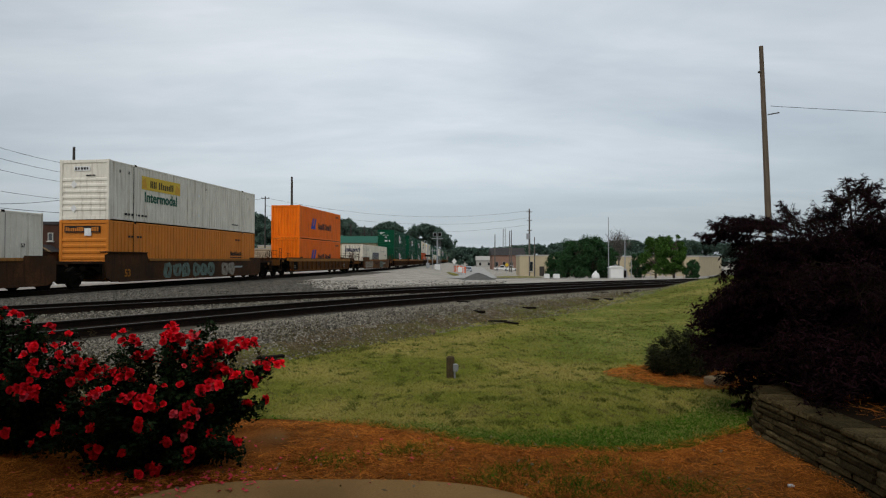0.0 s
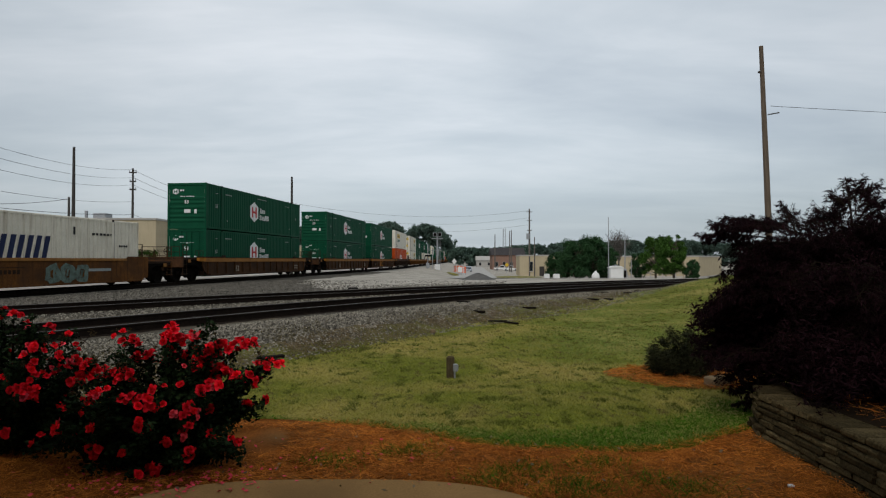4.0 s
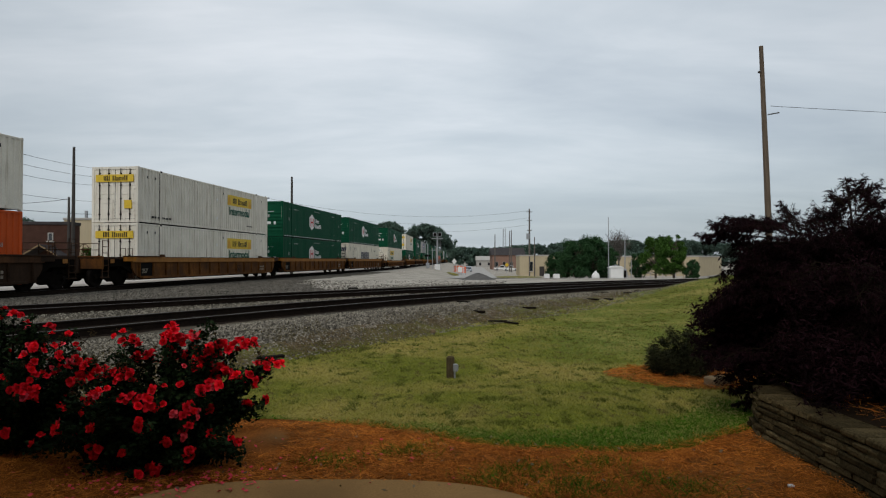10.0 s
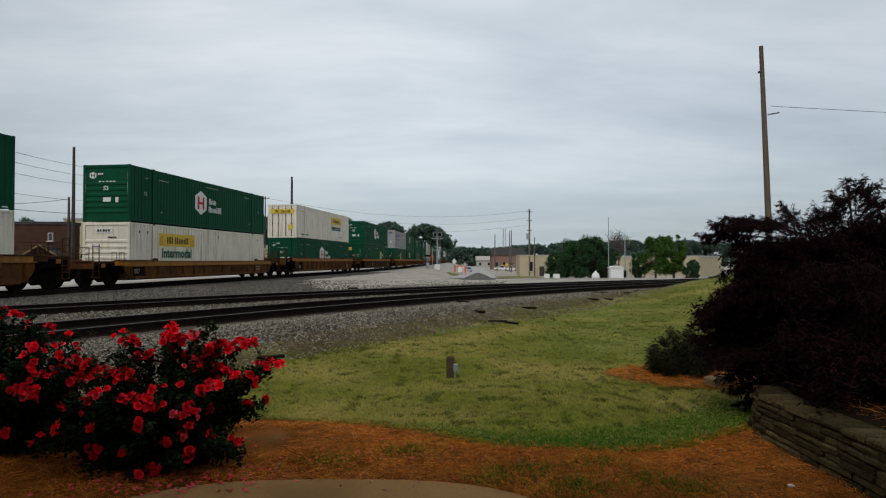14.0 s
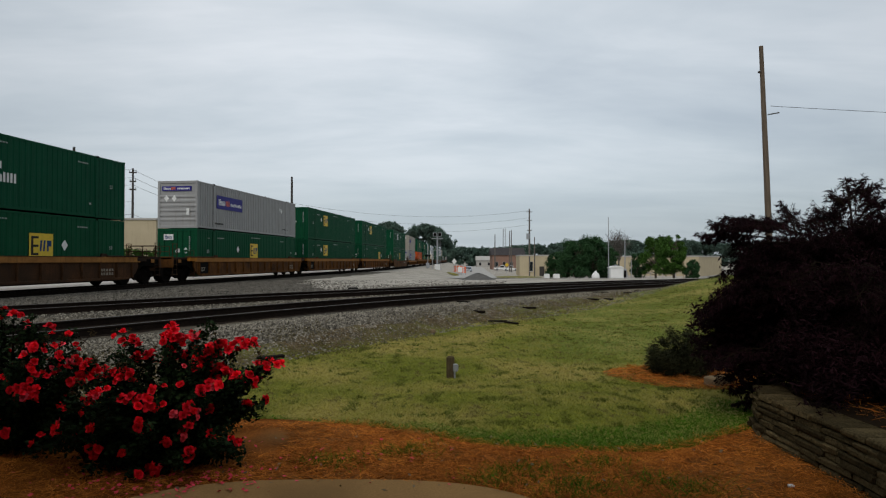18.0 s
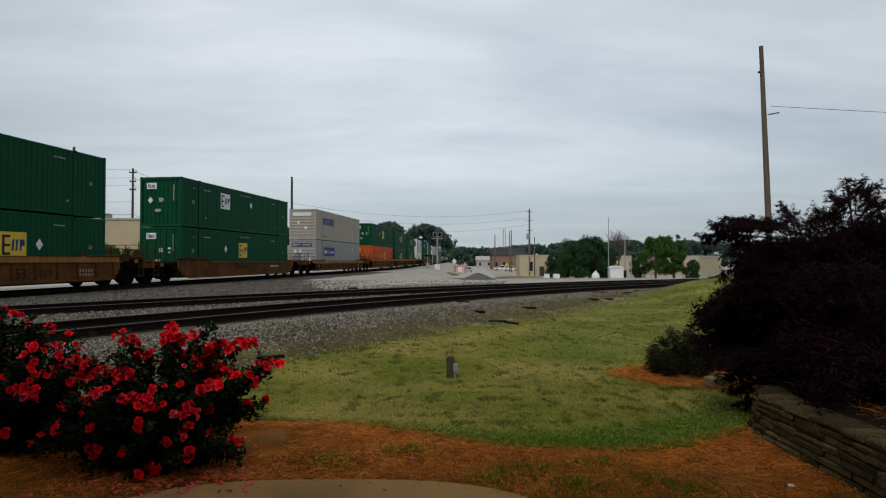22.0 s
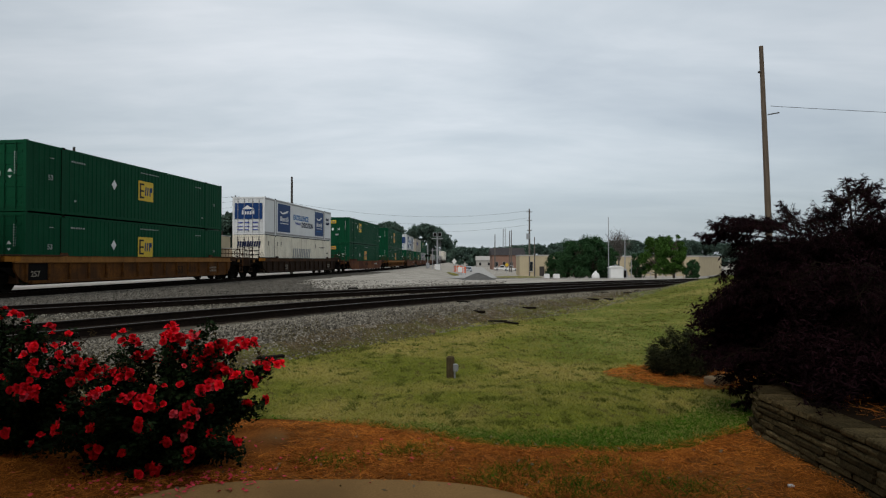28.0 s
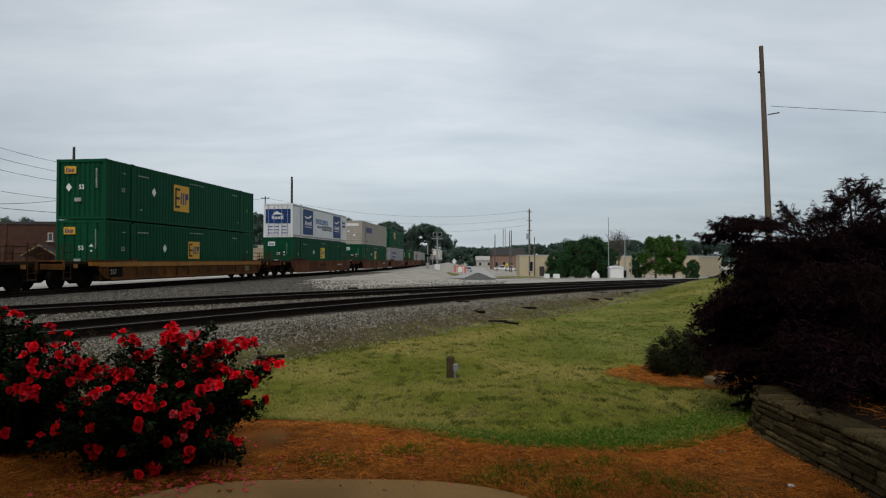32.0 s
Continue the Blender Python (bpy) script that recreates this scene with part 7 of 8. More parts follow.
def poles_and_cables():
    bx, by = bear(1365, 80)
    p = pole(bx, 30.0, by, -0.2, 0.132, "pole_wood", "tall bare weathered wooden utility pole", lean=-0.40)
    part("bracket", Shape().box(-0.55, -0.30, -0.05, 0.05, 10.45, 10.55, 0.01), "pole_dark", p)
    part("clamp", Shape().tube([(-0.1, 0, 8.45), (0.45, 0, 8.55)], 0.03, 6), "pole_dark", p)
    a = (bear(1366, 186)[0] * 30, 30, EYE[2] + bear(0, 187)[1] * 30)
    cable(a, (bear(1800, 0)[0] * 30, 31, EYE[2] + bear(0, 199)[1] * 30), 0.02, 0.012)
    spec = [
        (129, 260, 46, 0.125, "pole_dark", "dark wooden pole behind the train", ()), (121, 349, 44, 0.10, "pole_dark", "short wooden pole beside a taller one", ()),
        (234, 298, 62, 0.12, "pole_dark", "wooden power pole with side insulators", ((0.4, 0.35, 0), (1.3, 0.3, 0), (2.1, 0.3, 0))),
        (416, 346, 105, 0.13, "pole_dark", "distant wooden power pole with crossarm", ((0.3, 0.7, 0), (1.6, 0.5, 0))), (469, 348, 110, 0.12, "pole_dark", "distant wooden power pole with crossarm", ((0.3, 0.7, 0),)),
        (516, 313, 62, 0.13, "pole_dark", "slim dark pole beyond the train", ()), (621, 395, 150, 0.18, "pole_dark", "distant power pole behind the train", ((0.5, 0.9, 0),)),
        (645, 400, 160, 0.18, "pole_dark", "distant power pole behind the train", ((0.5, 1.0, 0), (2.0, 1.0, 0))), (658, 410, 160, 0.18, "pole_dark", "distant power pole behind the train", ()),
        (937, 370, 128, 0.19, "pole_grey", "wooden power pole with transformer by the road", ((0.6, 0.6, 0), (2.4, 0.5, 0), (4.4, 0.5, 0))), (946, 420, 125, 0.12, "pole_grey", "shorter wooden pole by the road", ()),
        (905, 407, 170, 0.15, "pole_grey", "wooden pole by the road", ()), (902, 409, 175, 0.15, "pole_grey", "wooden pole by the road", ()), (876, 415, 200, 0.18, "pole_grey", "wooden pole by the road", ()),
        (1077, 385, 82, 0.05, "galv", "thin bare metal mast beside a cabinet", ()), (1106, 415, 84, 0.07, "galv", "thin bare metal mast by the cabinet", ()), (1117, 460, 84, 0.06, "galv", "thin grey metal post by the cabinet", ()), (993, 448, 110, 0.14, "pole_wood", "short wooden post by the tree", ()),
    ]
    obs = {}
    for px, py, d, r, mat, lab, arms in spec:
        bx, by = bear(px, py)
        obs[px] = pole(bx, d, by, height(bx * d, d), r, mat, lab, arms=arms)
    z937 = EYE[2] + bear(0, 418)[1] * 128 - height(bear(937, 0)[0] * 128, 128)
    part("transformer", Shape().tube([(-0.3, -0.25, z937 - 0.7), (-0.3, -0.25, z937 + 0.5)], 0.35, 12), "galv", obs[937], "grey transformer drum")
    # cables along the far side of the main line
    def at(px, py, d):
        b = bear(px, py)
        return (b[0] * d, d, EYE[2] + b[1] * d)
    for y0, y1 in ((300, 262), (314, 282), (327, 304)):
        cable(at(234, y0, 62), at(-60, y1 - 18, 30), 0.5, 0.011)
    for y0, y1 in ((300, 348), (314, 356), (327, 366)):
        cable(at(234, y0, 62), at(416, y1, 105), 1.1, 0.015)
    cable(at(416, 350, 105), at(469, 351, 110), 0.3, 0.015)
    cable(at(121, 352, 44), at(-40, 360, 40), 0.15, 0.016)
    cable(at(234, 380, 62), at(-40, 364, 40), 0.2, 0.018)
    cable(at(234, 380, 62), at(416, 420, 105), 0.6, 0.015)
    cable(at(234, 357, 62), at(-40, 332, 34), 0.3, 0.012)
    for y0, y1 in ((373, 376), (386, 390), (398, 406)):
        cable(at(935, y0, 128), at(469, y1 - 26, 110), 2.2, 0.016)


def wall_box(parent, x0, x1, y0, y1, z0, z1, mat, name="wall", label=""):
    return part(name, Shape().box(x0, x1, y0, y1, z0, z1), mat, parent, label)


def building(name, label, x, y, rz, w, d, z0, h, mat, roof, windows=(), doors=(), parapet=0.25, pitch=0.0):
    """Local x runs along the front, which faces -y."""
    ob = thing(name, label, "building", pose(x, y, z0, 0, 0, rz))
    t = 0.3
    for nm, a in (("front_wall", (0, w, 0, t)), ("back_wall", (0, w, d - t, d)), ("side_wall", (0, t, t, d - t)), ("side_wall", (w - t, w, t, d - t))):
        wall_box(ob, *a, -1.0, h, mat, nm)
    if pitch:
        part("roof", Shape().prism([(-0.4, h), (d + 0.4, h), (d / 2, h + pitch)], "x", -0.4, w + 0.4), roof, ob)
    else:
        part("roof", Shape().box(0.05, w - 0.05, 0.05, d - 0.05, h - 0.2, h - 0.02), roof, ob)
        part("roof_edge", Shape().box(-0.08, w + 0.08, -0.08, d + 0.08, h, h + parapet, 0.03), roof, ob)
    for x0, x1, za, zb in windows:
        wn = part("window", Shape().box(x0, x1, -0.06, 0.0, za, zb), "pale_roof", ob)
        part("pane", Shape().box(x0 + 0.07, x1 - 0.07, -0.075, -0.061, za + 0.07, zb - 0.07), "glass", wn)
        part("sill", Shape().box(x0 - 0.08, x1 + 0.08, -0.14, -0.0, za - 0.08, za), "concrete", wn)
    for x0, x1, za, zb in doors:
        part("door", Shape().box(x0, x1, -0.05, -0.002, za, zb), "pole_dark", ob)
    return ob


def buildings():
    b = building("brick_building", "long low dark red brick building behind the tracks", -46, 47.5, 3, 17.2, 1.6, -0.3, 4.3, "brick", "dark_roof",
                 windows=((15.65, 16.05, 3.05, 3.7), (5.0, 5.4, 3.05, 3.7), (10.3, 10.7, 3.05, 3.7)))
    part("porch_roof", Shape().prism([(14.6, 1.95), (15.9, 2.75), (17.2, 1.95), (17.2, 1.85), (15.9, 2.62), (14.6, 1.85)], "y", -1.6, 0.0), "dark_roof", b, "small pale gabled porch roof")
    part("gable_trim", Shape().prism([(14.6, 1.86), (15.9, 2.64), (17.2, 1.86), (17.2, 1.97), (15.9, 2.77), (14.6, 1.97)], "y", -1.66, -1.605), "pale_stone", b, "pale boards along the gable")
    for k in (14.75, 17.0):
        part("porch_post", Shape().box(k, k + 0.1, -1.55, -1.45, -0.2, 1.85), "pole_dark", b)
    part("pilaster", Shape().box(12.2, 12.6, -0.06, 0.0, -0.2, 4.4), "brick", b)
    for k in range(8):
        part("wire_fence", Shape().box(0.5 + k * 2, 0.56 + k * 2, -2.2, -2.14, -0.3, 1.3), "galv", b)
    c = building("cream_building", "cream rendered flat-roofed building behind the brick one", -35.0, 58, 3, 8.3, 7, -0.3, 5.3, "cream_wall", "pale_roof", parapet=0.2)
    part("air_conditioner", Shape().box(1.6, 2.8, 2.0, 3.4, 5.5, 6.1, 0.05), "galv", c, "grey rooftop air conditioner")
    part("vent", Shape().tube([(1.0, 2, 5.4), (1.0, 2, 6.3)], 0.15, 8), "galv", c)
    building("maroon_store", "dark red store building beyond the main line", -40.5, 75, 0, 11.4, 8, -0.3, 5.3, "brick", "dark_roof", parapet=0.15)
    building("cream_annex", "narrow cream annex of the store building", -29.0, 75.5, 0, 1.4, 6, -0.3, 4.6, "cream_wall", "pale_roof", parapet=0.1)
    building("block_wall", "low pale block wall beyond the main line", -27.5, 78, 0, 9, 1.2, -0.3, 3.0, "tan_wall", "pale_roof", parapet=0.1)
    building("low_shed", "pale low shed far beyond the train", -33, 112, 0, 12, 8, -0.5, 4.2, "cream_wall", "pale_roof")
    building("green_canopy", "far shelter with a pale green sloping roof", -19.5, 118, 0, 7, 6, -0.5, 5.0, "cream_wall", "sign_green", pitch=1.4)
    f = building("warehouse", "low cream flat-roofed warehouse beyond the trees", 30.9, 112.1, -35.5, 14, 17, -2.3, 4.1, "cream_wall", "pale_roof", doors=((3, 4.1, 0, 2.1),))
    part("downpipe", Shape().box(11.5, 11.62, -0.12, -0.01, 0.2, 4.1), "tan_wall", f)
    part("plinth", Shape().box(-0.05, 14.05, -0.06, 17.05, -0.5, 0.9), "concrete", f)
    for k in range(7):
        part("fence_post", Shape().box(1 + 2 * k, 1.08 + 2 * k, -3.1, -3.0, -0.2, 1.5), "galv", f)
    part("fence_rail", Shape().tube([(0, -3.05, 1.45), (14, -3.05, 1.45)], 0.03, 5), "galv", f)
    g = building("metal_building", "cream metal-sided building by the road", 15.6, 128, -4, 9, 16, -2.2, 4.3, "cream_wall", "pale_roof", windows=((2.0, 2.7, 1.2, 3.2), (5.9, 6.6, 1.2, 3.2)), doors=((4, 5, 0, 2.2),))
    part("canopy", Shape().box(5.4, 8.6, -2.2, 0, 2.5, 2.7), "pale_roof", g)
    for k in (5.6, 7.0, 8.4):
        part("canopy_post", Shape().box(k - 0.1, k + 0.1, -2.1, -1.9, 0, 2.5), "tan_wall", g)
    h = building("brick_house", "tan brick building with dark hipped roof down the road", 16.9, 215, 0, 11, 12, -2.2, 5.2, "brick_pink", "dark_roof", windows=tuple((1 + 2.5 * k, 2 + 2.5 * k, 1.2, 2.9) for k in range(4)), pitch=2.6)
    building("small_house", "small far house with pale gable", 15.6, 290, 0, 6, 8, -2.2, 3.4, "pale_roof", "pale_roof", windows=((1, 2, 1, 2.4), (5, 6, 1, 2.4)), pitch=2.0)


def yard_things():
    # white equipment cabinet with a ridged lid
    d = 82.0
    x0, x1 = bear(1079, 0)[0] * d, bear(1108, 0)[0] * d
    z = height((x0 + x1) / 2, d)
    cab = thing("equipment_cabinet", "white metal signal equipment cabinet on the gravel", "cabinet", pose((x0 + x1) / 2 - 0.3, d, z))
    zt = EYE[2] + bear(0, 474)[1] * d - z
    part("body", Shape().box(-0.85, 0.85, -0.7, 0.7, -0.2, zt, 0.04), "white_paint", cab)
    part("roof", Shape().prism([(-0.95, zt), (0.95, zt), (0.5, zt + 0.22), (-0.5, zt + 0.22)], "y", -0.8, 0.8), "white_paint", cab)
    part("vent", Shape().box(-0.2, 0.2, -0.2, 0.2, zt + 0.2, zt + 0.38, 0.03), "galv", cab)
    part("side_box", Shape().box(0.87, 1.35, -0.4, 0.4, -0.2, 1.3, 0.03), "galv", cab, "grey switch box with dark door")
    part("side_door", Shape().box(0.95, 1.27, -0.42, -0.40, 0.2, 1.1), "black", cab)
    bx = bear(1054, 0)[0] * d
    tank = thing("gas_tank", "small white domed tank beside the cabinet", "tank", pose(bx, d, height(bx, d)))
    rings = [[(r * math.cos(a), r * math.sin(a), zz) for a in (2 * math.pi * k / 14 for k in range(14))] for r, zz in ((0.45, -0.2), (0.52, 0.2), (0.5, 0.5), (0.36, 0.75), (0.14, 0.9), (0.12, 1.05))]
    part("shell", Shape().loft(rings), "white_paint", tank, smooth=True)
    for k, (a, b) in enumerate(((963, 972), (979, 990))):
        dd = 88.0
        xa, xb = bear(a, 0)[0] * dd, bear(b, 0)[0] * dd
        zz = height(xa, dd)
        ob = thing("concrete_barrier", "white painted concrete block by the road", "barrier", pose((xa + xb) / 2, dd, zz))
        part("block", Shape().box(-(xb - xa) / 2, (xb - xa) / 2, -0.3, 0.3, -0.1, 0.72, 0.05), "white_paint", ob)
        part("base", Shape().box(-(xb - xa) / 2 - 0.05, (xb - xa) / 2 + 0.05, -0.36, 0.36, -0.1, 0.12, 0.02), "concrete", ob)
    # railway signal with two heads on a bracket
    d = 118.0
    x = bear(774, 0)[0] * d
    z = -0.6
    H = EYE[2] + bear(0, 418)[1] * d - z
    sg = thing("railway_signal", "grey railway signal mast with two boxed heads", "signal", pose(x, d, z))
    part("mast", Shape().tube([(0, 0, -1.2), (0, 0, H)], [0.2, 0.17], 10), "galv", sg)
    for k in (-0.45, 0.45):
        hd = part("signal_head", Shape().box(k - 0.36, k + 0.36, -0.2, 0.2, H - 0.1, H + 0.62, 0.05), "galv", sg)
        part("target", Shape().box(k - 0.26, k + 0.26, -0.23, -0.2, H - 0.02, H + 0.54), "black", hd)
        part("hood", Shape().tube([(k, -0.2, H + 0.25), (k, -0.55, H + 0.25)], 0.16, 8), "black", hd)
    part("platform", Shape().box(-1.1, 1.1, -0.5, 0.5, H - 0.55, H - 0.45), "galv", sg)
    part("ladder", Shape().tube([(0.35, 0.2, 0), (0.35, 0.2, H)], 0.03, 5).tube([(0.65, 0.2, 0), (0.65, 0.2, H)], 0.03, 5), "galv", sg)
    part("relay_box", Shape().box(-0.5, 0.5, -0.4, 0.4, -1.0, 1.1, 0.04), "white_paint", sg)
    # crossing mast
    d = 112.0
    x = bear(757, 0)[0] * d
    ob = thing("crossing_signal", "slim road crossing signal by the main line", "signal", pose(x, d, -0.5))
    H = EYE[2] + bear(0, 432)[1] * d + 0.5
    part("mast", Shape().tube([(0, 0, -0.8), (0, 0, H)], 0.08, 8), "galv", ob)
    part("lamps", Shape().box(-0.5, 0.5, -0.1, 0.1, 2.4, 2.75, 0.05), "black", ob)
    part("gate_arm_base", Shape().box(-0.3, 0.3, -0.25, 0.25, 0.4, 1.3, 0.04), "galv", ob)
    ob = thing("cantilever_signal", "slim cantilever signal beside the track", "signal", pose(x + 0.8, d + 3, -0.5))
    part("mast", Shape().tube([(0, 0, -0.8), (0, 0, 4.0)], 0.07, 8), "galv", ob)
    part("arm", Shape().tube([(-0.4, 0, 3.6), (1.6, 0, 3.6)], 0.06, 6), "galv", ob)
    # white diamond sign
    d = 120.0
    x = bear(804, 0)[0] * d
    zc = EYE[2] + bear(0, 463)[1] * d
    ob = thing("diamond_sign", "white diamond sign board by the road works", "sign", pose(x, d, zc))
    part("board", Shape().prism([(-0.5, 0), (0, -0.55), (0.5, 0), (0, 0.55)], "y", -0.03, 0.03), "white_paint", ob)
    part("stand", Shape().box(-0.05, 0.05, 0.03, 0.1, -2.2, 0.2), "galv", ob)
    # orange and white barricades
    d = 121.0
    for k, px in enumerate((810, 818)):
        x = bear(px, 0)[0] * d
        z = height(x, d)
        ob = thing("barricade", "orange and white road works barricade", "barricade", pose(x, d + k * 1.2, z))
        for j in range(3):
            bd = part("board", Shape().box(-0.75, 0.75, -0.04, 0.04, 0.45 + j * 0.42, 0.78 + j * 0.42), "barrier_orange", ob)
            for q in (-0.3, 0.3):
                part("stripe", Shape().prism([(q - 0.12, 0.46 + j * 0.42), (q + 0.06, 0.46 + j * 0.42), (q + 0.16, 0.77 + j * 0.42), (q - 0.02, 0.77 + j * 0.42)], "y", -0.046, -0.041), "white_paint", bd)
        for q in (-0.7, 0.7):
            part("leg", Shape().box(q - 0.04, q + 0.04, -0.3, 0.3, -0.1, 0.1), "galv", ob)
            part("upright", Shape().box(q - 0.04, q + 0.04, 0.04, 0.1, 0, 1.75), "galv", ob)
    x = bear(814, 0)[0] * 119
    ob = thing("road_sign", "white square road works sign", "sign", pose(x, 119, height(x, 119)))
    part("board", Shape().box(-0.45, 0.45, -0.02, 0.02, 0.5, 1.5), "white_paint", ob)
    part("post", Shape().box(-0.05, 0.05, 0.02, 0.08, -0.2, 1.4), "galv", ob)
    x = bear(897, 0)[0] * 150
    ob = thing("warning_sign", "yellow diamond warning sign on a post", "sign", pose(x, 150, height(x, 150)))
    part("board", Shape().prism([(-0.5, 2.1), (0, 1.6), (0.5, 2.1), (0, 2.6)], "y", -0.03, 0.03), "sign_yellow", ob)
    part("post", Shape().box(-0.05, 0.05, 0.03, 0.1, -0.3, 2.3), "galv", ob)
    # yellow crossing sign beyond the main line
    d = 47.0
    bx = bear(342, 0)[0] * d
    zc = EYE[2] + bear(0, 441)[1] * d
    ob = thing("junction_sign", "yellow diamond side road warning sign", "sign", pose(bx, d, zc))
    part("board", Shape().prism([(-0.46, 0), (0, -0.48), (0.46, 0), (0, 0.48)], "y", -0.02, 0.02), "sign_yellow", ob)
    part("symbol", Shape().box(-0.20, 0.22, -0.026, -0.021, -0.04, 0.04).box(-0.09, -0.01, -0.026, -0.021, -0.2, 0.2).box(0.10, 0.15, -0.026, -0.021, -0.14, 0.14), "sign_black", ob)
    part("post", Shape().box(-0.035, 0.035, 0.021, 0.08, -2.6, 0.3), "galv", ob)
    # gravel heap and dark lumps
    hx, hy = bear(846, 0)[0] * 49, 49.0
    hz = height(hx, hy)
    V, Fc = [(hx, hy, hz + 0.55)], []
    k, rn = 26, 7
    for r in range(1, rn + 1):
        for i in range(k):
            a = 2 * math.pi * i / k
            rr = r / rn
            jit = 1 + 0.12 * noise.noise((math.cos(a) * 2, math.sin(a) * 2, r))
            V.append((hx + 1.7 * rr * jit * math.cos(a), hy + 1.3 * rr * jit * math.sin(a), hz - 0.04 + 0.55 * (1 - smooth01(rr)) + 0.03 * noise.noise((a * 3, r, 1))))
    for i in range(k):
        Fc.append((0, 1 + i, 1 + (i + 1) % k))
    for r in range(rn - 1):
        for i in range(k):
            Fc.append((1 + r * k + i, 1 + r * k + (i + 1) % k, 1 + (r + 1) * k + (i + 1) % k, 1 + (r + 1) * k + i))
    thing("gravel_heap", "low heap of grey crushed stone by the road", "gravel heap", mesh=raw_mesh("gravel_heap", [tuple(map(float, v)) for v in V], Fc, "mound", True))
    lx, ly = bear(625, 0)[0] * 28.5, 28.5
    thing("dark_lump", "dark scrap lump on the gravel by the track", "debris", pose(lx, ly, height(lx, ly) + 0.01, 0, 0, 20), mesh=Shape().box(-0.24, 0.24, -0.14, 0.14, -0.05, 0.15, 0.06).mesh("dark_lump", "black"))
    rng = random.Random(77)
    scrap = Shape().box(-0.45, 0.45, -0.09, 0.09, 0, 0.09, 0.02).mesh("tie_scrap", "tie_wood")
    for px, py in ((484, 635), (474, 632), (905, 551), (880, 549), (845, 545), (930, 537), (1000, 519), (1045, 526), (1062, 520), (1075, 525), (820, 537), (1110, 521), (1128, 518)):
        b = bear(px, py)
        dd = (EYE[2] - 0.0) / -b[1] if b[1] < 0 else 20
        for _ in range(6):
            dd = (height(b[0] * dd, dd) - EYE[2]) / b[1]
        thing("tie_scrap", "broken dark tie piece on the ballast", "debris", pose(b[0] * dd, dd, height(b[0] * dd, dd) + 0.02, 0, 0, rng.uniform(-70, 70)) @ Matrix.Diagonal((rng.uniform(0.25, 0.75), 0.6, 0.6, 1)), "tie scraps on the ballast", mesh=scrap)


def vehicle(x, y, z, rz, L, W, H, paint, label, pickup=False):
    ob = thing("car", label, "car", pose(x, y, z, 0, 0, rz), "vehicles by the road")
    hh = H * 0.55
    if pickup:
        body = [(-L / 2, 0.35), (L / 2, 0.35), (L / 2, hh * 0.95), (L * 0.22, hh), (L * 0.10, H), (-L * 0.12, H), (-L * 0.14, hh), (-L / 2, hh)]
    else:
        body = [(-L / 2, 0.3), (L / 2, 0.3), (L / 2, hh * 0.85), (L * 0.26, hh), (L * 0.12, H), (-L * 0.30, H), (-L * 0.44, hh), (-L / 2, hh * 0.9)]
    b = part("body", Shape().prism(body, "y", -W / 2, W / 2), paint, ob)
    for s in (-1, 1):
        y0 = s * (W / 2 + 0.004)
        part("side_window", Shape().prism([(-L * 0.10, hh + 0.05), (L * 0.17, hh + 0.05), (L * 0.10, H - 0.1), (-L * 0.10, H - 0.1)], "y", y0 - 0.004, y0 + 0.004), "glass", b)
        for xx in (-L * 0.31, L * 0.31):
            wh = part("wheel", Shape().tube([(xx, s * (W / 2 - 0.2), 0.33), (xx, s * (W / 2 + 0.01), 0.33)], 0.33, 14), "black", ob)
            part("rim", Shape().tube([(xx, s * (W / 2 + 0.0), 0.33), (xx, s * (W / 2 + 0.02), 0.33)], 0.2, 10), "galv", wh)
    part("windscreen", Shape().prism([(L * 0.25, hh + 0.04), (L * 0.255, hh + 0.04), (L * 0.13, H - 0.06), (L * 0.125, H - 0.06)], "y", -W / 2 + 0.12, W / 2 - 0.12), "glass", b)
    for s in (-0.32, 0.32):
        part("headlight", Shape().box(L / 2, L / 2 + 0.02, s * W * 2 / 2 - 0.14, s * W * 2 / 2 + 0.14, 0.6, 0.75), "sign_white", b)
        part("tail_light", Shape().box(-L / 2 - 0.02, -L / 2, s * W - 0.12, s * W + 0.12, 0.65, 0.85), "sign_red", b)
    return ob


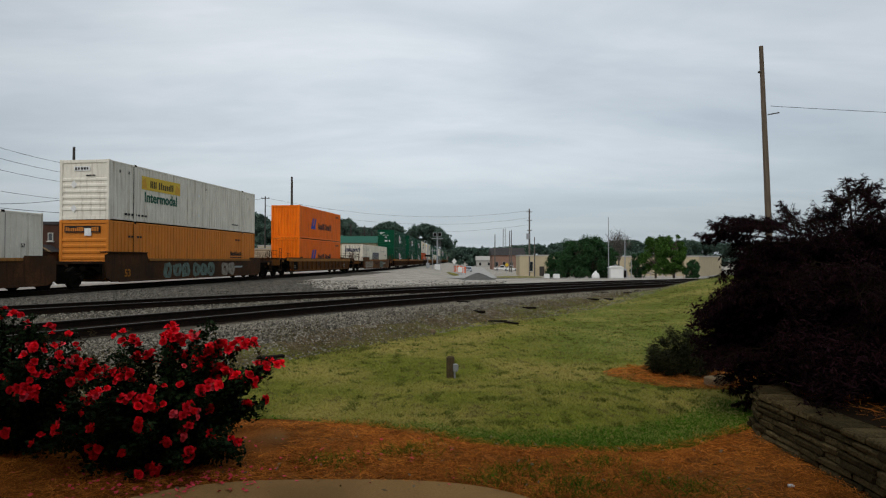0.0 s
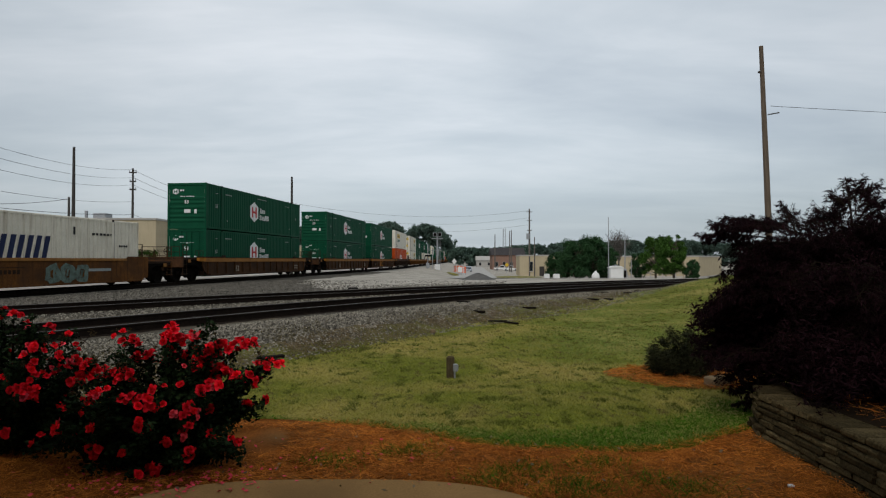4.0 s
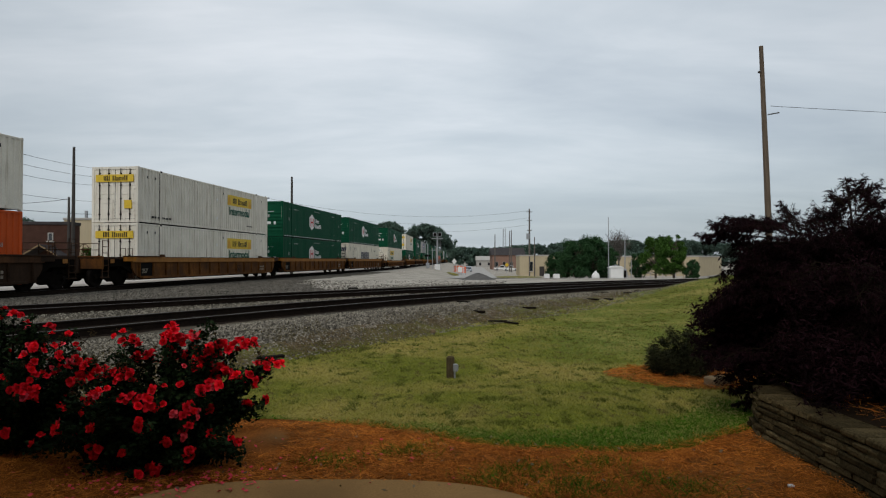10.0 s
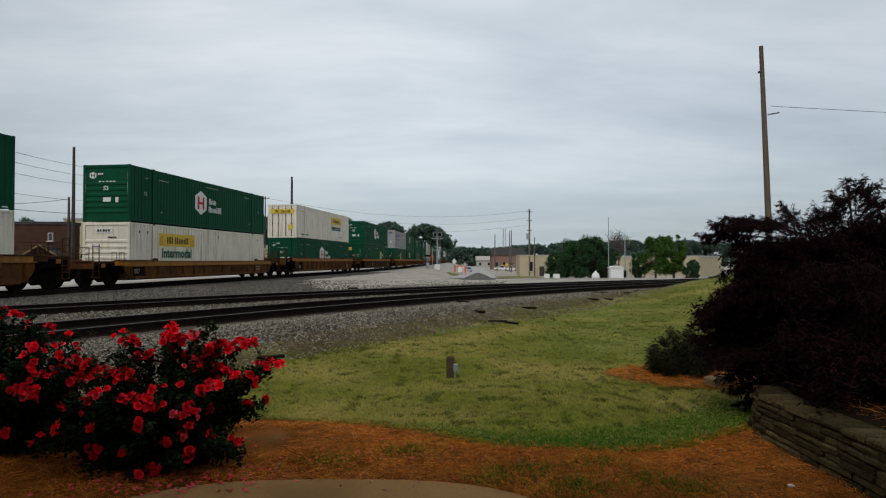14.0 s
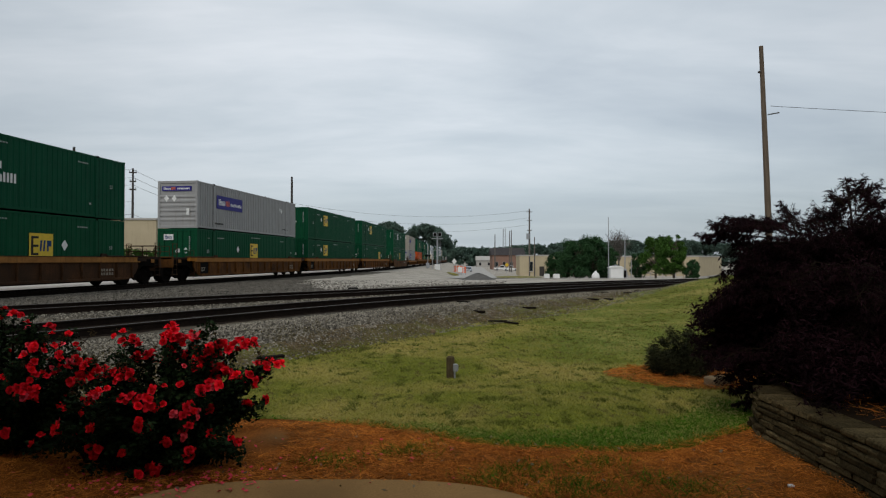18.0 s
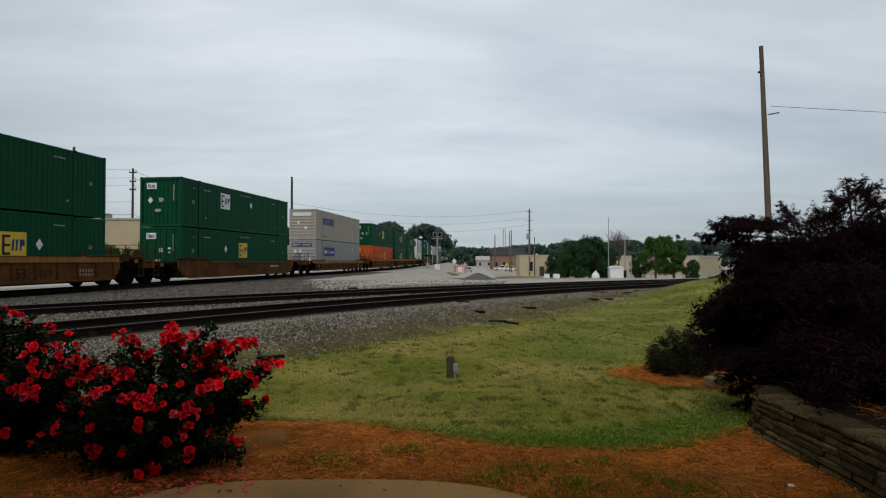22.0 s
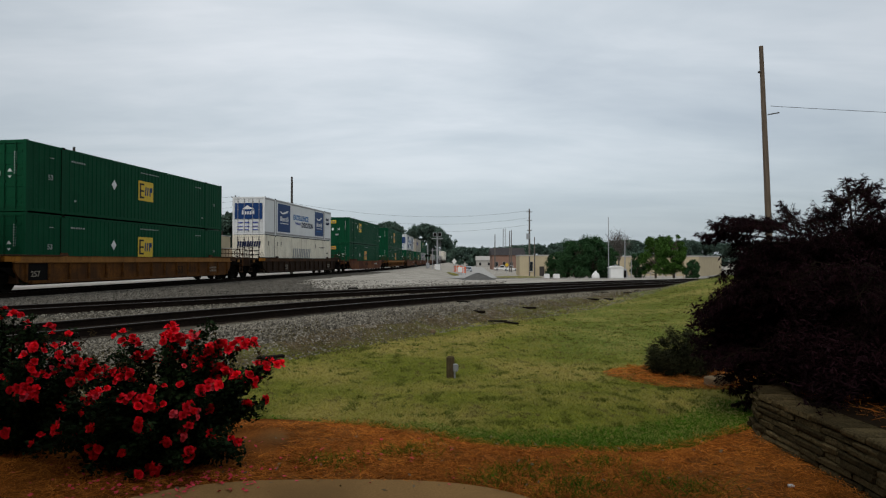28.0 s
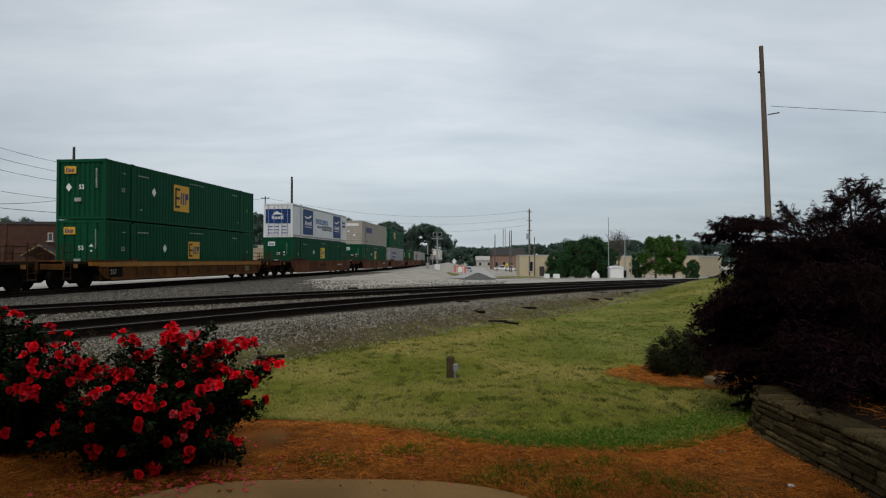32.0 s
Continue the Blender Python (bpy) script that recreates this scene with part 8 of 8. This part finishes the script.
def road_and_vehicles():
    # the road runs away from the crossing
    V, Fc = [], []
    ys = list(np.linspace(58, 320, 60))
    for y in ys:
        c = 0.0466 * y + 0.9
        w = 3.6
        for x in (c - w, c, c + w):
            V.append((x, y, height(x, y) + 0.06))
    for i in range(len(ys) - 1):
        for k in (0, 1):
            a = i * 3 + k
            Fc.append((a, a + 1, a + 4, a + 3))
    thing("road", "pale worn asphalt road leading away from the tracks", "road", kind="structure", mesh=raw_mesh("road", V, Fc, "asphalt", True))
    # concrete apron at the crossing
    V, Fc = [], []
    xs = np.linspace(0.8, 34, 44)
    for x in xs:
        for k in range(5):
            y = 55.4 + k * 1.6 + 0.15 * x + (0.5 * noise.noise((x * 0.7, 3.0, 0)) if k == 0 else 0.0)
            V.append((x, y, height(x, y) + 0.05))
    for i in range(len(xs) - 1):
        for k in range(4):
            a = i * 5 + k
            Fc.append((a, a + 5, a + 6, a + 1))
    thing("crossing_apron", "pale concrete strip of the yard crossing", "road", kind="structure", mesh=raw_mesh("crossing_apron", V, Fc, "concrete", True))
    # verges
    for nm, cx, cy, rx, ry in (("verge", 2.2, 112, 1.5, 8), ("verge", 14.2, 119, 4.5, 6)):
        V = [(cx, cy, height(cx, cy) + 0.10)]
        k = 30
        for i in range(k):
            a = 2 * math.pi * i / k
            px, py = cx + rx * math.cos(a), cy + ry * math.sin(a)
            V.append((px, py, height(px, py) + 0.05))
        thing(nm, "mown grass verge by the road", "grass", kind="structure", mesh=raw_mesh(nm, V, [(0, i + 1, (i + 1) % k + 1) for i in range(k)], "grass_soil", True))
    x = bear(828, 0)[0] * 165
    vehicle(x, 165, height(x, 165) + 0.06, -88, 4.6, 1.8, 1.5, "silver_paint", "silver car standing on the road")
    x = bear(889, 0)[0] * 196
    vehicle(x, 196, height(x, 196) + 0.02, 175, 5.2, 1.9, 1.6, "white_paint", "white pickup truck parked by the building", True)
    x = bear(904, 0)[0] * 186
    vehicle(x, 186, height(x, 186) + 0.02, 178, 4.7, 1.85, 1.55, "white_paint", "white pickup truck parked beside another", True)


def grove(label, outline, d, seed, leaf=0.5, per=260, depth=12.0, fill=1.0, base=-2.0, rb=(1.1, 2.0)):
    """A mass of tree crowns under an uneven skyline, given as bearings and heights at a distance."""
    rng = np.random.default_rng(seed)
    xs = np.array([(p[0] - 784.0) / F for p in outline]) * d
    zs = np.array([EYE[2] + (HOR - p[1]) / F * d for p in outline])
    area = float(np.sum(np.diff(xs) * ((zs[1:] + zs[:-1]) / 2 - base)))
    n = max(8, int(area / 5.0 * fill))
    cen, rad = [], []
    for i in range(n):
        x = rng.uniform(xs[0], xs[-1])
        r = rng.uniform(*rb)
        top = float(np.interp(x, xs, zs)) - r * 0.85
        z = top if rng.random() < 0.45 else base + (top - base) * rng.random() ** 0.7
        cen.append((x, d + rng.uniform(-depth, depth) * 0.5, z))
        rad.append(r)
    # each crown breaks up into smaller uneven boughs
    cen, rad = np.array(cen), np.array(rad)
    k = 6
    off = rng.normal(size=(n, k, 3))
    off[:, :, 2] = np.abs(off[:, :, 2]) * 0.7 - 0.25
    sub_c = (cen[:, None] + off * rad[:, None, None] * 0.45).reshape(-1, 3)
    sub_r = np.repeat(rad, k) * rng.uniform(0.28, 0.55, n * k)
    co = np.vstack([leaf_cloud(rng, sub_c, sub_r, int(n * per * 1.1), leaf * 0.72, shell=0.25, aspect=0.7), leaf_cloud(rng, cen, rad * 0.85, int(n * per * 0.8), leaf, shell=0.3, aspect=0.8)])
    thing("woods", label, "woods", kind="stuff", mesh=tri_mesh("woods", co, "wood_hazed", 4))


def woods():
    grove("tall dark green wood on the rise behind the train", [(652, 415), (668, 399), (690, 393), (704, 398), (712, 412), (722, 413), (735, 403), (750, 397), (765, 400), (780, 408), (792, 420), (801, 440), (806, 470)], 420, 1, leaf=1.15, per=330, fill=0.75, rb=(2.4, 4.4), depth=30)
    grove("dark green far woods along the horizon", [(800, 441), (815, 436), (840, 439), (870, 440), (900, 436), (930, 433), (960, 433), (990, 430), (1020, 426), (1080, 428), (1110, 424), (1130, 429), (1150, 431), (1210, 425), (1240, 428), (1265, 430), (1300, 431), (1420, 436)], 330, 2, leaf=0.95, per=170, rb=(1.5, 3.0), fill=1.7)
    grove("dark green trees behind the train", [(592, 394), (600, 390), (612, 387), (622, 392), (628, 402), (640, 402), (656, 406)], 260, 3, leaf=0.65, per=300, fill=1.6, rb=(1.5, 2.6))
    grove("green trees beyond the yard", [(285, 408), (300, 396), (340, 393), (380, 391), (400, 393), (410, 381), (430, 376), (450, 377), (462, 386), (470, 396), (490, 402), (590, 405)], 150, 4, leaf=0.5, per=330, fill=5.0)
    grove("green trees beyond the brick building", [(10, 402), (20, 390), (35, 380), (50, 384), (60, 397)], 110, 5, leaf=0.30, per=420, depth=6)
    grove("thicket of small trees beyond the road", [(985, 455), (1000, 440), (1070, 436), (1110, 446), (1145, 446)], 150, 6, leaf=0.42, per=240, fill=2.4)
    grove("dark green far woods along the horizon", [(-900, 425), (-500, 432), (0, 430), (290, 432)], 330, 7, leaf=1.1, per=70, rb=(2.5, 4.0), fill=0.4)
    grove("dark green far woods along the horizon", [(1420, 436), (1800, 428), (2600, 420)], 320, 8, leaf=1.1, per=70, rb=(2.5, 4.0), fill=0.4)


def trees():
    for px, d, h, w, n, mat, seed, lab in (
            (1020, 92, 6.0, 6.0, 5000, "tree_leaf", 1, "rounded green tree beyond the track"), (1050, 95, 6.6, 6.5, 5200, "tree_leaf", 2, "dense dark green tree beyond the track"),
            (984, 100, 4.6, 3.8, 2500, "tree_leaf", 3, "small green tree by the metal building"), (1075, 96, 5.2, 4.0, 2200, "tree_leaf", 6, "green tree behind the cabinet"),
            (1160, 88, 6.2, 4.6, 3600, "tree_bright", 4, "fresh green tree with an uneven crown"), (1192, 89, 6.7, 4.4, 3600, "tree_bright", 5, "fresh green tree with an uneven crown"),
            (1225, 86, 2.8, 2.2, 1200, "tree_leaf", 7, "small bush before the warehouse"), (1130, 92, 4.0, 3.2, 1500, "tree_leaf", 8, "low green tree by the cabinet")):
        x = bear(px, 0)[0] * d
        far_tree(x, d, height(x, d), h, w, int(n * 4.5), 0.18, mat, seed, lab, trunk_h=0.17 if mat == "tree_bright" else 0.06, blobs=80)
    # bushes before the cream building
    for k, (bx, by, h, w) in enumerate(((-29.4, 52.5, 2.7, 2.4), (-27.6, 52.0, 2.9, 2.6), (-25.9, 52.4, 2.6, 2.3), (-24.3, 52.0, 2.4, 2.2))):
        far_tree(bx, by, height(bx, by), h, w, 5200, 0.12, "tree_bright", 60 + k, "yellow-green bush before the cream building", trunk_h=0.05, blobs=50)
    # leafless tree
    rng = np.random.default_rng(55)
    d = 100.0
    x = bear(1095, 0)[0] * d
    z = height(x, d)
    ob = thing("bare_tree", "leafless pale tree with fine twigs", "tree", pose(x, d, z))
    H = EYE[2] + bear(0, 405)[1] * d - z
    sh = Shape().tube([(0, 0, -0.3), (0, 0, H * 0.55)], [0.16, 0.1], 8)
    tw = Shape()
    for i in range(60):
        a, r = rng.random() * 6.283, rng.uniform(0.5, 2.3)
        p0 = (0, 0, H * rng.uniform(0.3, 0.6))
        p1 = (r * math.cos(a), r * math.sin(a), H * rng.uniform(0.72, 1.0) - 0.25 * r)
        sh.tube([p0, tuple((u + v) / 2 + (0, 0, 0.3)[k] for k, (u, v) in enumerate(zip(p0, p1))), p1], [0.06, 0.035, 0.014], 4)
        for j in range(12):
            f = rng.uniform(0.5, 1.0)
            p = tuple(u + (v - u) * f for u, v in zip(p0, p1))
            q = tuple(v + rng.normal(0.15 if k == 2 else 0, 0.45) for k, v in enumerate(p))
            tw.tube([p, q], [0.013, 0.007], 3)
    part("trunk", sh, "pole_grey", ob)
    tagged(part("fine_branching", tw, "pole_grey", ob), kind="stuff")
    # radio lattice tower
    d = 260.0
    x = bear(892, 0)[0] * d
    ob = thing("lattice_tower", "thin far lattice radio tower", "tower", pose(x, d, -2))
    H = EYE[2] + bear(0, 405)[1] * d + 2
    sh = Shape()
    for a in range(3):
        cx, cy = 0.6 * math.cos(a * 2.09), 0.6 * math.sin(a * 2.09)
        sh.tube([(cx * 1.6, cy * 1.6, 0), (cx, cy, H)], 0.08, 4)
    part("legs", sh, "galv", ob)
    br = Shape()
    for k in range(12):
        zz = H * k / 12
        for a in range(3):
            c0, c1 = a * 2.09, (a + 1) * 2.09
            br.tube([(0.8 * math.cos(c0), 0.8 * math.sin(c0), zz), (0.8 * math.cos(c1), 0.8 * math.sin(c1), zz + H / 12)], 0.05, 4)
    part("bracing", br, "galv", ob)


def behind_camera():
    # unseen walls and roof, added to keep sky light off the patio and beds
    ob = thing("wall_house", "unseen plain wall added behind the patio", "wall", kind="structure", mesh=Shape().box(-9, 6, -4.3, -4.0, -0.4, 3.4).mesh("wall_house", "tan_wall"))
    thing("wall_porch", "unseen plain wall added to shade the bed's left end", "wall", kind="structure", mesh=Shape().box(-3.75, -3.55, -4.0, 4.35, -0.4, 2.75).mesh("wall_porch", "tan_wall"))
    thing("ceiling_porch", "unseen plain roof added to shade the patio", "roof", kind="structure", mesh=Shape().box(-6, 4.6, -4.0, 2.3, 2.75, 2.95).mesh("ceiling_porch", "pole_wood"))


rose_bush(-2.25, 5.05, [(0.14, 0.05, 0.90, 0.14, 10), (-0.14, 0.0, 0.84, 0.12, 8), (0.42, 0.05, 0.88, 0.12, 9), (-0.46, 0.0, 0.64, 0.12, 7), (0.58, -0.1, 0.66, 0.10, 8), (0.82, 0.0, 0.76, 0.04, 4), (0.66, -0.05, 0.44, 0.08, 7),
                         (0.35, -0.35, 0.60, 0.14, 10), (-0.2, -0.4, 0.54, 0.15, 11), (0.0, -0.42, 0.28, 0.17, 12), (-0.52, -0.2, 0.36, 0.14, 9), (0.42, -0.35, 0.26, 0.14, 11), (0.2, 0.3, 0.66, 0.17, 9), (0.62, -0.2, 0.18, 0.06, 4),
                         (-0.68, 0.0, 0.30, 0.10, 7), (-0.35, -0.3, 0.14, 0.14, 7), (0.25, -0.35, 0.10, 0.16, 7)],
          46000, 118, 1, "full rose bush with many red blooms", 26)
rose_bush(-3.66, 5.35, [(0.22, 0.0, 1.00, 0.09, 7), (-0.15, 0.0, 1.04, 0.14, 9), (-0.5, 0.0, 0.96, 0.14, 8), (0.46, -0.1, 0.78, 0.11, 7), (0.74, -0.1, 0.74, 0.09, 5), (0.66, -0.15, 0.54, 0.12, 9), (0.2, -0.35, 0.64, 0.14, 10), (-0.3, -0.35, 0.64, 0.16, 11),
                         (0.72, -0.2, 0.36, 0.12, 9), (0.15, -0.35, 0.42, 0.14, 11), (-0.5, -0.3, 0.40, 0.15, 10), (0.1, 0.3, 0.76, 0.2, 8), (0.95, -0.1, 0.34, 0.08, 5)],
          42000, 72, 2, "red rose bush beside another at the bed's end", 26)
petals()
stone_wall()
maple()
shrub()
garden_bits()
poles_and_cables()
buildings()
yard_things()
road_and_vehicles()
trees()
woods()
behind_camera()
ballast_stones()
yard_stones()
straw_needles()
grass_blades()
motions()
